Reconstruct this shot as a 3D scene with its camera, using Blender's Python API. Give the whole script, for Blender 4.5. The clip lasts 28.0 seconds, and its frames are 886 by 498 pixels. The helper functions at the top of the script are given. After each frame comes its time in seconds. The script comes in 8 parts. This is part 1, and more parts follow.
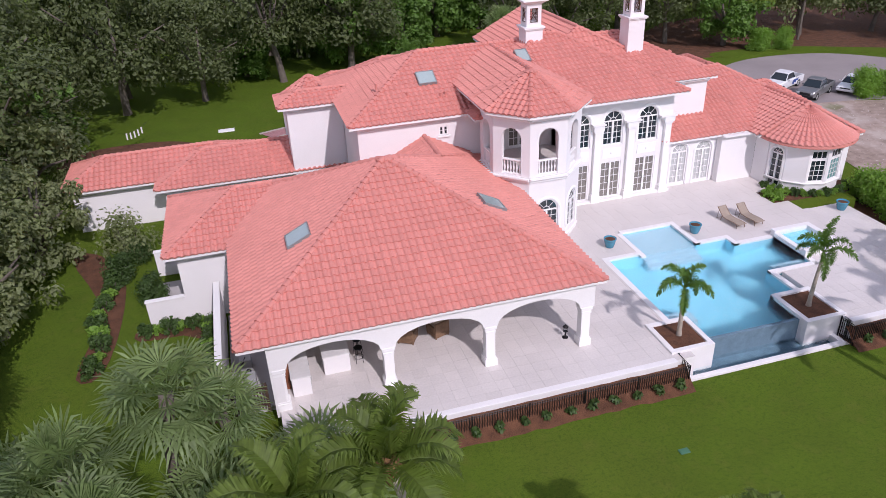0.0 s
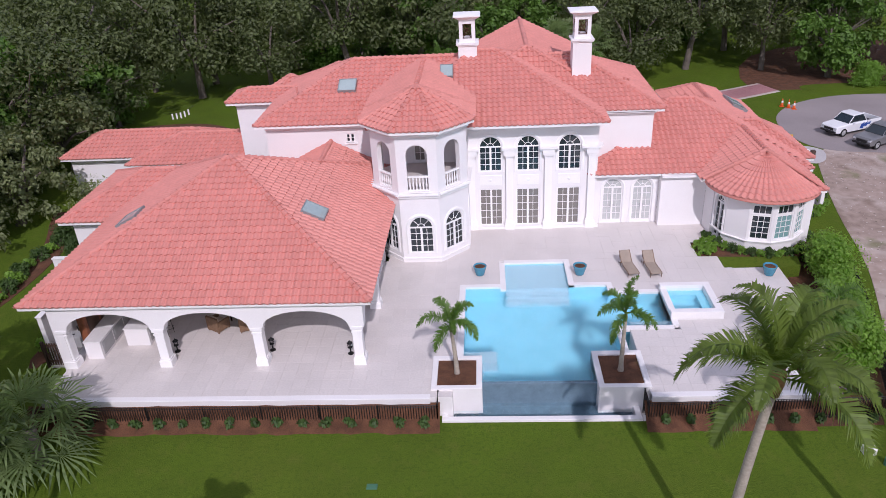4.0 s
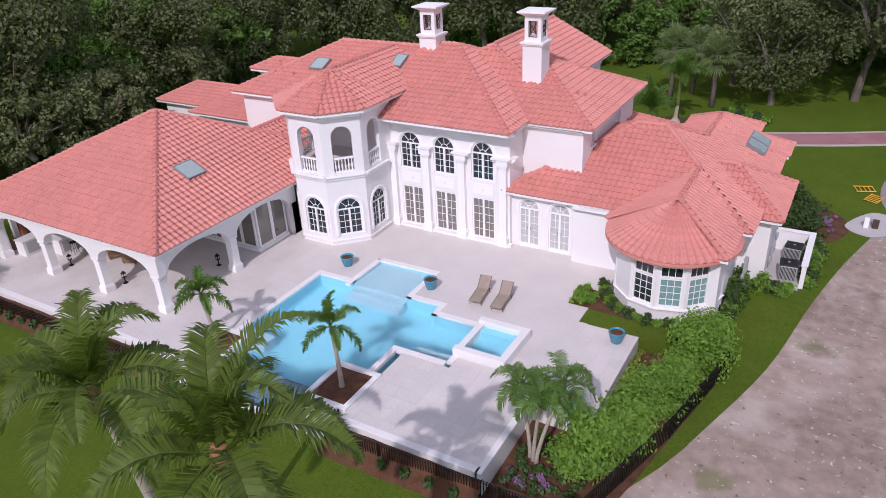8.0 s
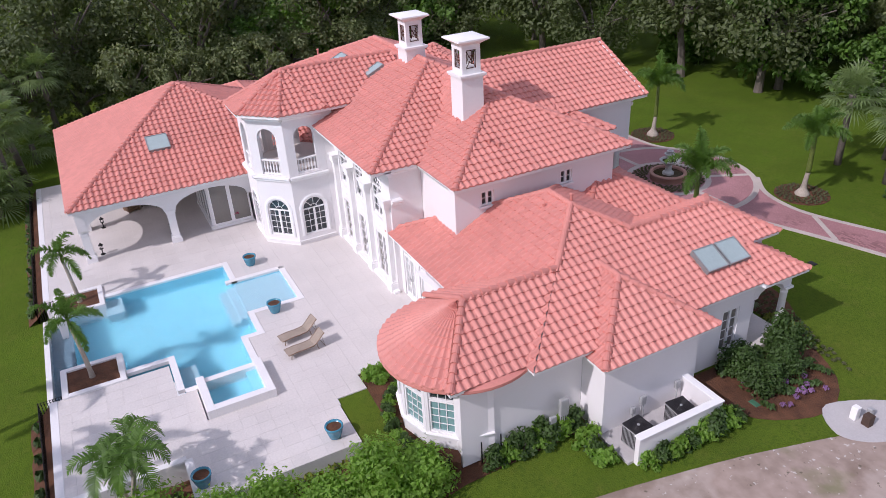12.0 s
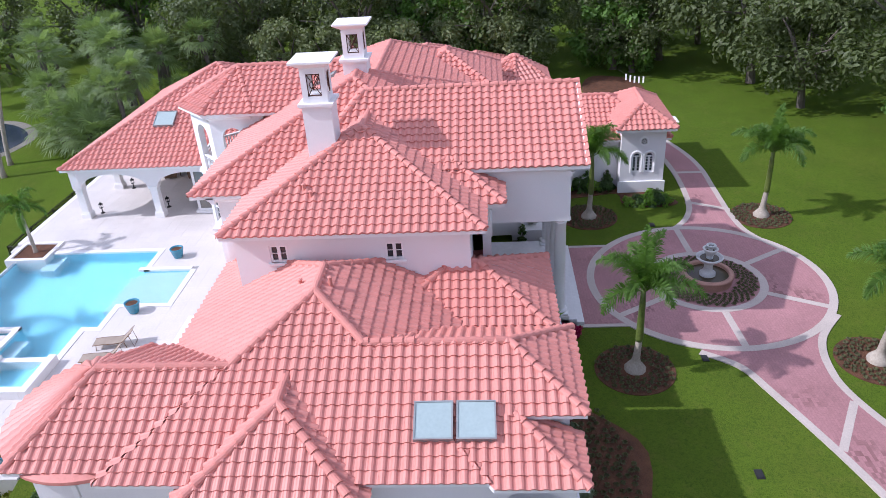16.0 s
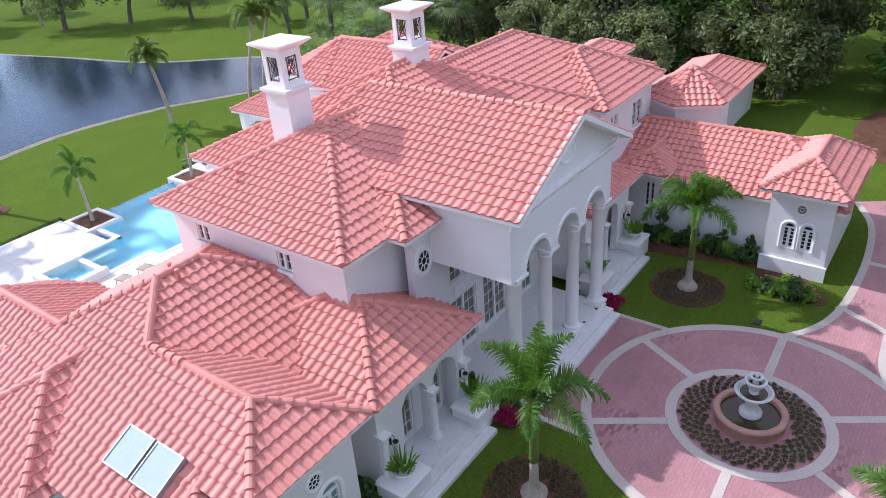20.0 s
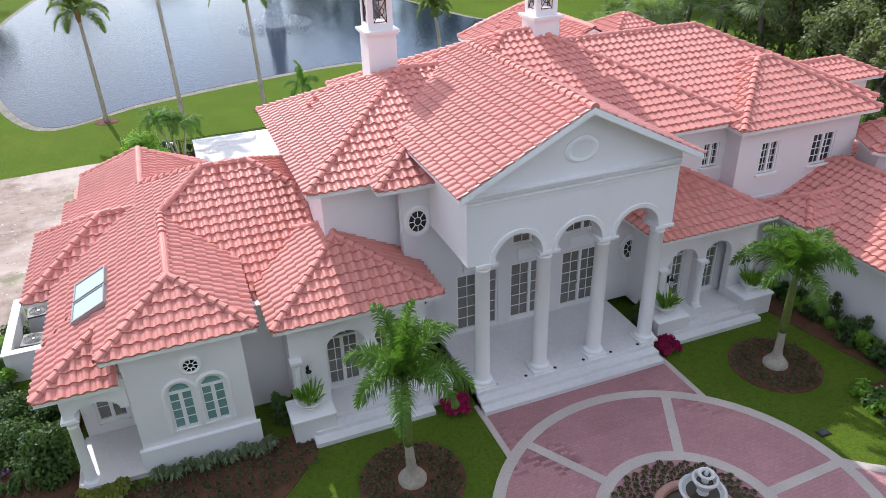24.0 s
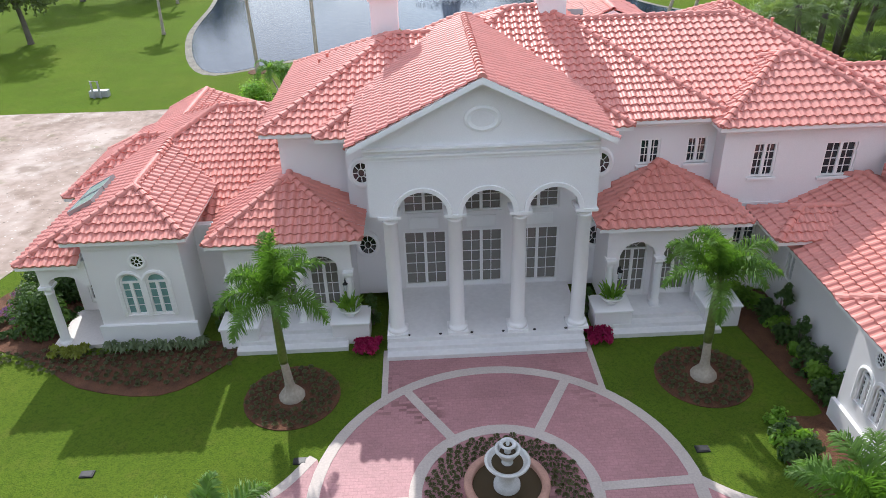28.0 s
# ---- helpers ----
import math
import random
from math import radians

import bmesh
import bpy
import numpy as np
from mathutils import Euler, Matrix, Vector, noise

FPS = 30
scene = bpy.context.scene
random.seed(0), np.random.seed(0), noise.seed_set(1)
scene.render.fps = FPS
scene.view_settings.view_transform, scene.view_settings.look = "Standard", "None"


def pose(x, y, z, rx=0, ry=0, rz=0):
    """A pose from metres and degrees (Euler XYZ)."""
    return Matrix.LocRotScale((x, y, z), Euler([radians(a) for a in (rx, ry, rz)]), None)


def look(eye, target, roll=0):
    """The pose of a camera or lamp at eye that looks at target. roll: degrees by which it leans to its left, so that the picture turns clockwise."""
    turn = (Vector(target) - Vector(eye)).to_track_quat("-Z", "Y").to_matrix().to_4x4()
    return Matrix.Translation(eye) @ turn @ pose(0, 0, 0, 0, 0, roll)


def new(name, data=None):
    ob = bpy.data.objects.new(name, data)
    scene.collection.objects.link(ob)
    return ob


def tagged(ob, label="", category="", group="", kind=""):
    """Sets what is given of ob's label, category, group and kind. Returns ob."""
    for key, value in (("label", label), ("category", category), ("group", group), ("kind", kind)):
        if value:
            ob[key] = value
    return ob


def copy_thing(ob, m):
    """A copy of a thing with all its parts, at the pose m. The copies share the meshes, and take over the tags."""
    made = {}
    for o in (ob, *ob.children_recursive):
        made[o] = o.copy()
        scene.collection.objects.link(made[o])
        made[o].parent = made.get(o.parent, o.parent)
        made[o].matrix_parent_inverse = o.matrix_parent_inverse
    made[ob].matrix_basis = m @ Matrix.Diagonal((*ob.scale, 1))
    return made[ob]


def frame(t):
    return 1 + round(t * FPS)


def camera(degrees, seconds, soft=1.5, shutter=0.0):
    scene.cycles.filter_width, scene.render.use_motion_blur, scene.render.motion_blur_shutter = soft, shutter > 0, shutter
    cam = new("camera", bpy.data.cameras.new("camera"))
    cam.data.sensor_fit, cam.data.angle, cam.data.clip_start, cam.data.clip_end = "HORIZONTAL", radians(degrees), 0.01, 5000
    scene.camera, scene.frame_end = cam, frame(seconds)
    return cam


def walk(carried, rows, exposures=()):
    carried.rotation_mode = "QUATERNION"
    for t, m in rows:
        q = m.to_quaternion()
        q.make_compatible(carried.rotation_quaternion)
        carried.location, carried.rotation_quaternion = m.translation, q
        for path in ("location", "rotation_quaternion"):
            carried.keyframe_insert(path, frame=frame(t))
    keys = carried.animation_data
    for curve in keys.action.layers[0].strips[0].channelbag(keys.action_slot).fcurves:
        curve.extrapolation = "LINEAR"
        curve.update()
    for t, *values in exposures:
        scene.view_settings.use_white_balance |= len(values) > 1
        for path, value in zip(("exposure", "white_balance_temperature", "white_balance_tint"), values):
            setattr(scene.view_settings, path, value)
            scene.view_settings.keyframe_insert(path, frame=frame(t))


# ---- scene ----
cam = camera(63.1, 28.0, soft=0.55)
PATH = [
    (0, (-20.512, -36.275, 19.036), (-20.06, -34.581, 18.075), -2.7),
    (0.5, (-18.169, -36.819, 18.942), (-17.775, -35.106, 17.988), -2.9),
    (1, (-15.906, -37.3, 18.839), (-15.571, -35.57, 17.893), -3.1),
    (1.5, (-13.701, -37.685, 18.725), (-13.415, -35.944, 17.785), -3.2),
    (2, (-11.547, -37.98, 18.641), (-11.312, -36.227, 17.706), -3.3),
    (2.5, (-9.407, -38.341, 18.64), (-9.266, -36.577, 17.709), -3.2),
    (4.5, (-0.166, -38.37, 18.785), (-0.372, -36.611, 17.855), -3.2),
    (5, (2.356, -37.916, 18.738), (2.059, -36.171, 17.807), -3.2),
    (5.5, (4.948, -37.286, 18.598), (4.544, -35.562, 17.668), -3.2),
    (6, (7.626, -36.436, 18.408), (7.128, -34.734, 17.484), -3.2),
    (6.5, (10.525, -35.542, 18.171), (9.925, -33.869, 17.254), -3.2),
    (7, (13.293, -34.367, 17.949), (12.604, -32.725, 17.036), -3.3),
    (7.5, (15.836, -32.929, 17.823), (15.058, -31.328, 16.91), -3.2),
    (8, (18.349, -31.336, 17.816), (17.43, -29.818, 16.895), -2.9),
    (8.5, (20.69, -29.4, 17.865), (19.659, -27.96, 16.937), -2.7),
    (9, (22.899, -27.237, 17.849), (21.785, -25.861, 16.919), -2.6),
    (9.5, (24.897, -24.885, 17.834), (23.709, -23.573, 16.902), -2.7),
    (10, (26.801, -22.354, 17.876), (25.518, -21.137, 16.942), -2.5),
    (10.5, (28.449, -19.629, 18.018), (27.087, -18.506, 17.079), -2.9),
    (11, (29.778, -16.852, 18.23), (28.335, -15.841, 17.284), -3.0),
    (11.5, (30.714, -14.033, 18.421), (29.197, -13.146, 17.465), -3.2),
    (12, (31.309, -11.17, 18.612), (29.737, -10.398, 17.646), -3.3),
    (12.5, (31.536, -8.116, 18.681), (29.931, -7.436, 17.702), -3.8),
    (13, (31.57, -5.073, 18.618), (29.942, -4.464, 17.629), -4.3),
    (13.5, (31.443, -2.21, 18.44), (29.789, -1.674, 17.45), -4.6),
    (15.5, (29.874, 8.435, 17.699), (28.118, 8.396, 16.742), -3.4),
    (16, (29.002, 10.681, 17.574), (27.252, 10.543, 16.615), -3.8),
    (16.5, (28.024, 12.838, 17.295), (26.275, 12.638, 16.346), -4.3),
    (17, (27.0, 14.818, 17.141), (25.263, 14.522, 16.194), -4.5),
    (17.5, (25.987, 16.635, 17.193), (24.283, 16.204, 16.239), -4.6),
    (18, (24.938, 18.234, 17.17), (23.279, 17.659, 16.212), -4.5),
    (18.5, (23.777, 19.749, 17.134), (22.177, 19.036, 16.169), -4.4),
    (19, (22.493, 21.166, 17.054), (20.961, 20.323, 16.083), -4.3),
    (19.5, (21.147, 22.581, 16.878), (19.684, 21.62, 15.91), -4.5),
    (20, (19.812, 23.805, 16.722), (18.431, 22.729, 15.754), -4.4),
    (20.5, (18.499, 24.919, 16.534), (17.207, 23.737, 15.568), -4.4),
    (21, (17.27, 25.939, 16.349), (16.068, 24.664, 15.384), -4.2),
    (21.5, (16.087, 26.889, 16.17), (14.981, 25.531, 15.204), -4.0),
    (22, (15.076, 27.741, 16.014), (14.082, 26.298, 15.051), -3.7),
    (22.5, (14.25, 28.414, 15.897), (13.352, 26.908, 14.935), -2.5),
    (24.5, (9.412, 31.164, 15.248), (8.871, 29.495, 14.286), -1.7),
    (25, (8.196, 31.615, 15.183), (7.728, 29.929, 14.215), -1.6),
    (25.5, (7.1, 31.985, 15.15), (6.678, 30.294, 14.169), -1.4),
    (26, (5.994, 32.285, 15.159), (5.62, 30.59, 14.165), -1.3),
    (26.5, (4.992, 32.675, 15.217), (4.695, 30.971, 14.212), -1.1),
    (27, (4.071, 33.073, 15.21), (3.856, 31.36, 14.2), -1.0),
    (27.5, (2.998, 33.559, 15.139), (2.868, 31.833, 14.136), -1.4),
    (28, (1.67, 34.221, 14.991), (1.635, 32.478, 14.011), -2.0),
]
EXPOSURES = [(0.0, -0.22, 6000, 25), (6.0, -0.38, 5900, 25), (9.0, -0.36, 6000, 26), (11.0, -0.3, 6000, 25), (13.0, -0.04, 5900, 21), (17.0, 0.39, 5550, 19), (20.0, 0.58, 5650, 16), (24.0, 0.67, 5980, 11), (28.0, 0.72, 6030, 9)]
walk(cam, [(t, look(eye, target, roll)) for t, eye, target, roll in PATH], EXPOSURES)

# ---- world, sun and exposure ----
SUN_EL, SUN_AZ = radians(41.0), radians(169.0)      # azimuth of the sun, clockwise from +y
world = bpy.data.worlds.new("sky")
world.use_nodes = True
scene.world = world
wn = world.node_tree
sky = wn.nodes.new("ShaderNodeTexSky")
sky.sky_type, sky.sun_disc = "NISHITA", False
sky.sun_elevation, sky.sun_rotation = SUN_EL, SUN_AZ
sky.air_density, sky.dust_density, sky.ozone_density = 1.0, 1.0, 1.0
# broken white cloud over the blue
tc_w, cloud, cover, blend = wn.nodes.new("ShaderNodeTexCoord"), wn.nodes.new("ShaderNodeTexNoise"), wn.nodes.new("ShaderNodeMapRange"), wn.nodes.new("ShaderNodeMix")
cloud.inputs["Scale"].default_value, cloud.inputs["Detail"].default_value, cloud.inputs["Roughness"].default_value = 2.2, 6, 0.6
cover.inputs["From Min"].default_value, cover.inputs["From Max"].default_value, cover.inputs["To Max"].default_value = 0.40, 0.62, 0.85
blend.data_type = "RGBA"
blend.inputs["B"].default_value = (7.0, 6.9, 7.0, 1)
wn.links.new(tc_w.outputs["Generated"], cloud.inputs["Vector"])
wn.links.new(cloud.outputs["Fac"], cover.inputs["Value"])
wn.links.new(cover.outputs[0], blend.inputs["Factor"])
wn.links.new(sky.outputs[0], blend.inputs["A"])
wn.links.new(blend.outputs["Result"], wn.nodes["Background"].inputs[0])
wn.nodes["Background"].inputs[1].default_value = 0.15
sun = new("sun", bpy.data.lights.new("sun", "SUN"))
sun.data.energy, sun.data.angle, sun.data.color = 3.25, radians(0.6), (1.0, 0.95, 0.88)
sun_dir = Vector((math.sin(SUN_AZ) * math.cos(SUN_EL), math.cos(SUN_AZ) * math.cos(SUN_EL), math.sin(SUN_EL)))
sun.matrix_world = look(sun_dir * 100, (0, 0, 0))

# ---- materials ----


def mat(name, color, rough=0.6, vary=0.12, scale=3.0, fine=40.0, bump=0.1, metal=0.0, tint=None, spec=0.4, obj_vary=0.0, isl_vary=0.0, bdist=0.02):
    """A procedural surface: base colour with stains at one scale, grain at another, and fine relief."""
    m = bpy.data.materials.new(name)
    m.use_nodes = True
    nt = m.node_tree
    b = nt.nodes["Principled BSDF"]
    tc = nt.nodes.new("ShaderNodeTexCoord")
    big, small = nt.nodes.new("ShaderNodeTexNoise"), nt.nodes.new("ShaderNodeTexNoise")
    big.inputs["Scale"].default_value, small.inputs["Scale"].default_value = scale, fine
    big.inputs["Detail"].default_value, small.inputs["Detail"].default_value = 4, 3
    geo = nt.nodes.new("ShaderNodeNewGeometry")
    for n in (big, small):
        nt.links.new(geo.outputs["Position"], n.inputs["Vector"])
    mixer = nt.nodes.new("ShaderNodeMix")
    mixer.data_type = "RGBA"
    c = Vector(color)
    dark = tint if tint else tuple(c * (1 - 2.2 * vary))
    mixer.inputs["A"].default_value = (*dark, 1)
    mixer.inputs["B"].default_value = (*(c * (1 + vary * 0.6)), 1)
    ramp = nt.nodes.new("ShaderNodeMapRange")
    ramp.inputs["From Min"].default_value, ramp.inputs["From Max"].default_value = 0.3, 0.65
    add = nt.nodes.new("ShaderNodeMath")
    add.operation = "MULTIPLY_ADD"
    add.inputs[1].default_value, add.inputs[2].default_value = 0.5, 0.0
    nt.links.new(small.outputs["Fac"], add.inputs[0])
    half = nt.nodes.new("ShaderNodeMath")
    half.operation = "MULTIPLY_ADD"
    half.inputs[1].default_value = 0.5
    nt.links.new(big.outputs["Fac"], half.inputs[0])
    nt.links.new(add.outputs[0], half.inputs[2])
    nt.links.new(half.outputs[0], ramp.inputs["Value"])
    nt.links.new(ramp.outputs[0], mixer.inputs["Factor"])
    out = mixer.outputs["Result"]
    if obj_vary or isl_vary:
        hsv = nt.nodes.new("ShaderNodeHueSaturation")
        rnd = nt.nodes.new("ShaderNodeMapRange")
        k = obj_vary or isl_vary
        rnd.inputs["To Min"].default_value, rnd.inputs["To Max"].default_value = 1 - k, 1 + k
        if isl_vary:
            nt.links.new(geo.outputs["Random Per Island"], rnd.inputs["Value"])
        else:
            info = nt.nodes.new("ShaderNodeObjectInfo")
            nt.links.new(info.outputs["Random"], rnd.inputs["Value"])
        nt.links.new(rnd.outputs[0], hsv.inputs["Value"])
        nt.links.new(out, hsv.inputs["Color"])
        out = hsv.outputs[0]
    nt.links.new(out, b.inputs["Base Color"])
    b.inputs["Roughness"].default_value, b.inputs["Metallic"].default_value = rough, metal
    b.inputs["Specular IOR Level"].default_value = spec
    if bump:
        bp = nt.nodes.new("ShaderNodeBump")
        bp.inputs["Strength"].default_value, bp.inputs["Distance"].default_value = bump, bdist
        nt.links.new(small.outputs["Fac"], bp.inputs["Height"])
        nt.links.new(bp.outputs[0], b.inputs["Normal"])
    return m


def glass(name, color=(0.02, 0.03, 0.035), rough=0.04):
    m = mat(name, color, rough, 0.05, 2, 10, 0, spec=0.8)
    return m


STUCCO = mat("white_stucco", (0.81, 0.78, 0.775), 0.8, 0.03, 0.6, 30, 0.15)
TRIM = mat("white_trim", (0.86, 0.84, 0.83), 0.55, 0.02, 1.0, 20, 0.05)
TILE = mat("terracotta_tile", (0.63, 0.245, 0.20), 0.5, 0.05, 0.35, 9, 0.1, isl_vary=0.05, spec=0.5)
CAP = mat("terracotta_cap", (0.61, 0.235, 0.192), 0.62, 0.06, 0.6, 14, 0.1, obj_vary=0.08, isl_vary=0.10)
LOOSE_TILE = mat("terracotta_single", (0.63, 0.245, 0.20), 0.5, 0.05, 0.35, 9, 0.1, obj_vary=0.05, spec=0.5)
LIMESTONE = mat("pale_limestone", (0.66, 0.61, 0.58), 0.5, 0.06, 0.5, 12, 0.03, isl_vary=0.03)
COPING = mat("white_coping", (0.80, 0.77, 0.76), 0.5, 0.03, 1.0, 18, 0.03)
GRASS = mat("lawn_grass", (0.09, 0.14, 0.014), 0.9, 0.2, 0.5, 22, 0.8, tint=(0.08, 0.11, 0.016), bdist=0.05, spec=0.02)


def patches(m, layers):
    """Soft-edged patches of other colours over a ground, one layer for each scale."""
    nt = m.node_tree
    b = nt.nodes["Principled BSDF"]
    geo = nt.nodes.new("ShaderNodeNewGeometry")
    link = b.inputs["Base Color"].links[0].from_socket
    for scale, detail, lo, hi, color, top in layers:
        n, r, mx = nt.nodes.new("ShaderNodeTexNoise"), nt.nodes.new("ShaderNodeMapRange"), nt.nodes.new("ShaderNodeMix")
        n.inputs["Scale"].default_value, n.inputs["Detail"].default_value = scale, detail
        r.inputs["From Min"].default_value, r.inputs["From Max"].default_value, r.inputs["To Max"].default_value = lo, hi, top
        mx.data_type = "RGBA"
        mx.inputs["B"].default_value = (*color, 1)
        nt.links.new(geo.outputs["Position"], n.inputs["Vector"])
        nt.links.new(n.outputs["Fac"], r.inputs["Value"])
        nt.links.new(r.outputs[0], mx.inputs["Factor"])
        nt.links.new(link, mx.inputs["A"])
        link = mx.outputs["Result"]
    nt.links.new(link, b.inputs["Base Color"])


# broad drier areas a few metres across, and a fine speckle of thatch
patches(GRASS, ((0.11, 3, 0.5, 0.75, (0.14, 0.165, 0.024), 0.4), (1.7, 5, 0.54, 0.75, (0.155, 0.15, 0.035), 0.32), (7.0, 2, 0.5, 0.7, (0.045, 0.085, 0.012), 0.5), (23.0, 3, 0.48, 0.68, (0.035, 0.066, 0.01), 0.6)))
GRASS.node_tree.nodes["Principled BSDF"].inputs["Roughness"].default_value = 0.85
GRASS.node_tree.nodes["Principled BSDF"].inputs["Sheen Weight"].default_value = 0.04
GRASS.node_tree.nodes["Principled BSDF"].inputs["Sheen Tint"].default_value = (0.35, 0.75, 0.03, 1)
MULCH = mat("bark_mulch", (0.145, 0.063, 0.032), 0.95, 0.3, 2.0, 30, 0.8, bdist=0.06)
SAND = mat("bare_sand", (0.37, 0.285, 0.24), 0.95, 0.16, 0.16, 1.9, 0.25, tint=(0.21, 0.155, 0.12), bdist=0.03)
SAND.node_tree.nodes["Noise Texture"].inputs["Detail"].default_value = 9
# pale dry drifts, damp brown hollows, sparse weeds and scattered stones
patches(SAND, ((0.22, 6, 0.52, 0.62, (0.50, 0.42, 0.37), 0.7), (0.45, 7, 0.58, 0.68, (0.19, 0.135, 0.10), 0.7), (0.33, 8, 0.62, 0.7, (0.15, 0.16, 0.06), 0.65), (5.5, 3, 0.66, 0.7, (0.6, 0.56, 0.52), 0.8), (4.2, 3, 0.67, 0.71, (0.12, 0.10, 0.07), 0.8)))
PAVER = mat("red_paver", (0.415, 0.208, 0.213), 0.6, 0.12, 0.5, 18, 0.2, obj_vary=0.1, isl_vary=0.12)


def bricked(m, length, height, depth):
    """Brick joints over a paved surface."""
    nt = m.node_tree
    b = nt.nodes["Principled BSDF"]
    link = b.inputs["Base Color"].links[0].from_socket
    geo, br, mx = nt.nodes.new("ShaderNodeNewGeometry"), nt.nodes.new("ShaderNodeTexBrick"), nt.nodes.new("ShaderNodeMix")
    br.inputs["Scale"].default_value, br.inputs["Brick Width"].default_value, br.inputs["Row Height"].default_value = 1.0, length, height
    br.inputs["Mortar Size"].default_value, br.inputs["Color1"].default_value, br.inputs["Color2"].default_value = 0.008, (0.95, 0.95, 0.95, 1), (1.05, 1.03, 1.04, 1)
    br.inputs["Mortar"].default_value = (0.86, 0.85, 0.84, 1)
    mx.data_type, mx.blend_type = "RGBA", "MULTIPLY"
    mx.inputs["Factor"].default_value = 1.0
    nt.links.new(geo.outputs["Position"], br.inputs["Vector"])
    nt.links.new(link, mx.inputs["A"])
    nt.links.new(br.outputs["Color"], mx.inputs["B"])
    nt.links.new(mx.outputs["Result"], b.inputs["Base Color"])
    bp = nt.nodes.new("ShaderNodeBump")
    bp.invert = True
    bp.inputs["Strength"].default_value, bp.inputs["Distance"].default_value = 0.6, depth
    nt.links.new(br.outputs["Fac"], bp.inputs["Height"])
    nt.links.new(bp.outputs[0], b.inputs["Normal"])


bricked(PAVER, 0.24, 0.12, 0.006)


def damp_bricks(m):
    """Scattered dark pavers in a few broad areas."""
    nt = m.node_tree
    b = nt.nodes["Principled BSDF"]
    link = b.inputs["Base Color"].links[0].from_socket
    geo, snap, fac = nt.nodes.new("ShaderNodeNewGeometry"), nt.nodes.new("ShaderNodeVectorMath"), nt.nodes.new("ShaderNodeMath")
    snap.operation, fac.operation = "SNAP", "MULTIPLY"
    snap.inputs[1].default_value = (0.24, 0.12, 1.0)
    white, area, r1, r2, mx = nt.nodes.new("ShaderNodeTexWhiteNoise"), nt.nodes.new("ShaderNodeTexNoise"), nt.nodes.new("ShaderNodeMapRange"), nt.nodes.new("ShaderNodeMapRange"), nt.nodes.new("ShaderNodeMix")
    area.inputs["Scale"].default_value, area.inputs["Detail"].default_value = 0.33, 3
    r1.inputs["From Min"].default_value, r1.inputs["From Max"].default_value = 0.55, 0.68
    r2.inputs["From Min"].default_value, r2.inputs["From Max"].default_value, r2.inputs["To Max"].default_value = 0.55, 0.7, 0.75
    mx.data_type = "RGBA"
    mx.inputs["B"].default_value = (0.16, 0.07, 0.07, 1)
    nt.links.new(geo.outputs["Position"], snap.inputs[0])
    nt.links.new(snap.outputs[0], white.inputs["Vector"])
    nt.links.new(geo.outputs["Position"], area.inputs["Vector"])
    nt.links.new(area.outputs["Fac"], r1.inputs["Value"])
    nt.links.new(white.outputs["Value"], r2.inputs["Value"])
    nt.links.new(r1.outputs[0], fac.inputs[0])
    nt.links.new(r2.outputs[0], fac.inputs[1])
    nt.links.new(fac.outputs[0], mx.inputs["Factor"])
    nt.links.new(link, mx.inputs["A"])
    nt.links.new(mx.outputs["Result"], b.inputs["Base Color"])


damp_bricks(PAVER)
PALE_PAVER = mat("cream_paver", (0.55, 0.47, 0.42), 0.7, 0.10, 0.8, 18, 0.2, isl_vary=0.1)
METAL = mat("black_iron", (0.012, 0.011, 0.011), 0.45, 0.1, 5, 40, 0.05, metal=0.3)
RUST = mat("rusty_iron", (0.10, 0.035, 0.02), 0.8, 0.3, 6, 40, 0.2)
DARKTRIM = mat("dark_bronze", (0.05, 0.055, 0.05), 0.45, 0.1, 5, 30, 0.05, metal=0.4)
WINGLASS = glass("dark_window_glass")
SKYGLASS = glass("skylight_glass", (0.36, 0.44, 0.43), 0.08)
BLINDGLASS = glass("blind_glass", (0.20, 0.35, 0.34), 0.06)
CURTAINGLASS = glass("curtain_glass", (0.20, 0.185, 0.165), 0.05)
PALEGLASS = glass("pale_curtain_glass", (0.50, 0.51, 0.50), 0.06)
DARKPANE = glass("dark_leaded_glass", (0.012, 0.014, 0.016), 0.06)
KERB = mat("grey_metal_kerb", (0.30, 0.31, 0.31), 0.45, 0.08, 4, 30, 0.03, metal=0.3)
MARBLE = mat("pale_marble", (0.74, 0.72, 0.71), 0.35, 0.05, 0.7, 6, 0.02)
ASPHALT = mat("grey_asphalt", (0.30, 0.26, 0.255), 0.9, 0.10, 0.3, 20, 0.2)
BANK = mat("stony_bank", (0.24, 0.22, 0.18), 0.95, 0.25, 1.0, 8, 0.6, bdist=0.08)
POOL_TILE = mat("pool_plaster", (0.26, 0.62, 0.74), 0.6, 0.06, 1.2, 20, 0.05)
POOL_PALE = mat("pool_shelf", (0.38, 0.54, 0.61), 0.6, 0.05, 1.2, 20, 0.05)
GLASS_TILE = mat("wet_tile", (0.16, 0.24, 0.30), 0.15, 0.12, 3.0, 30, 0.1)


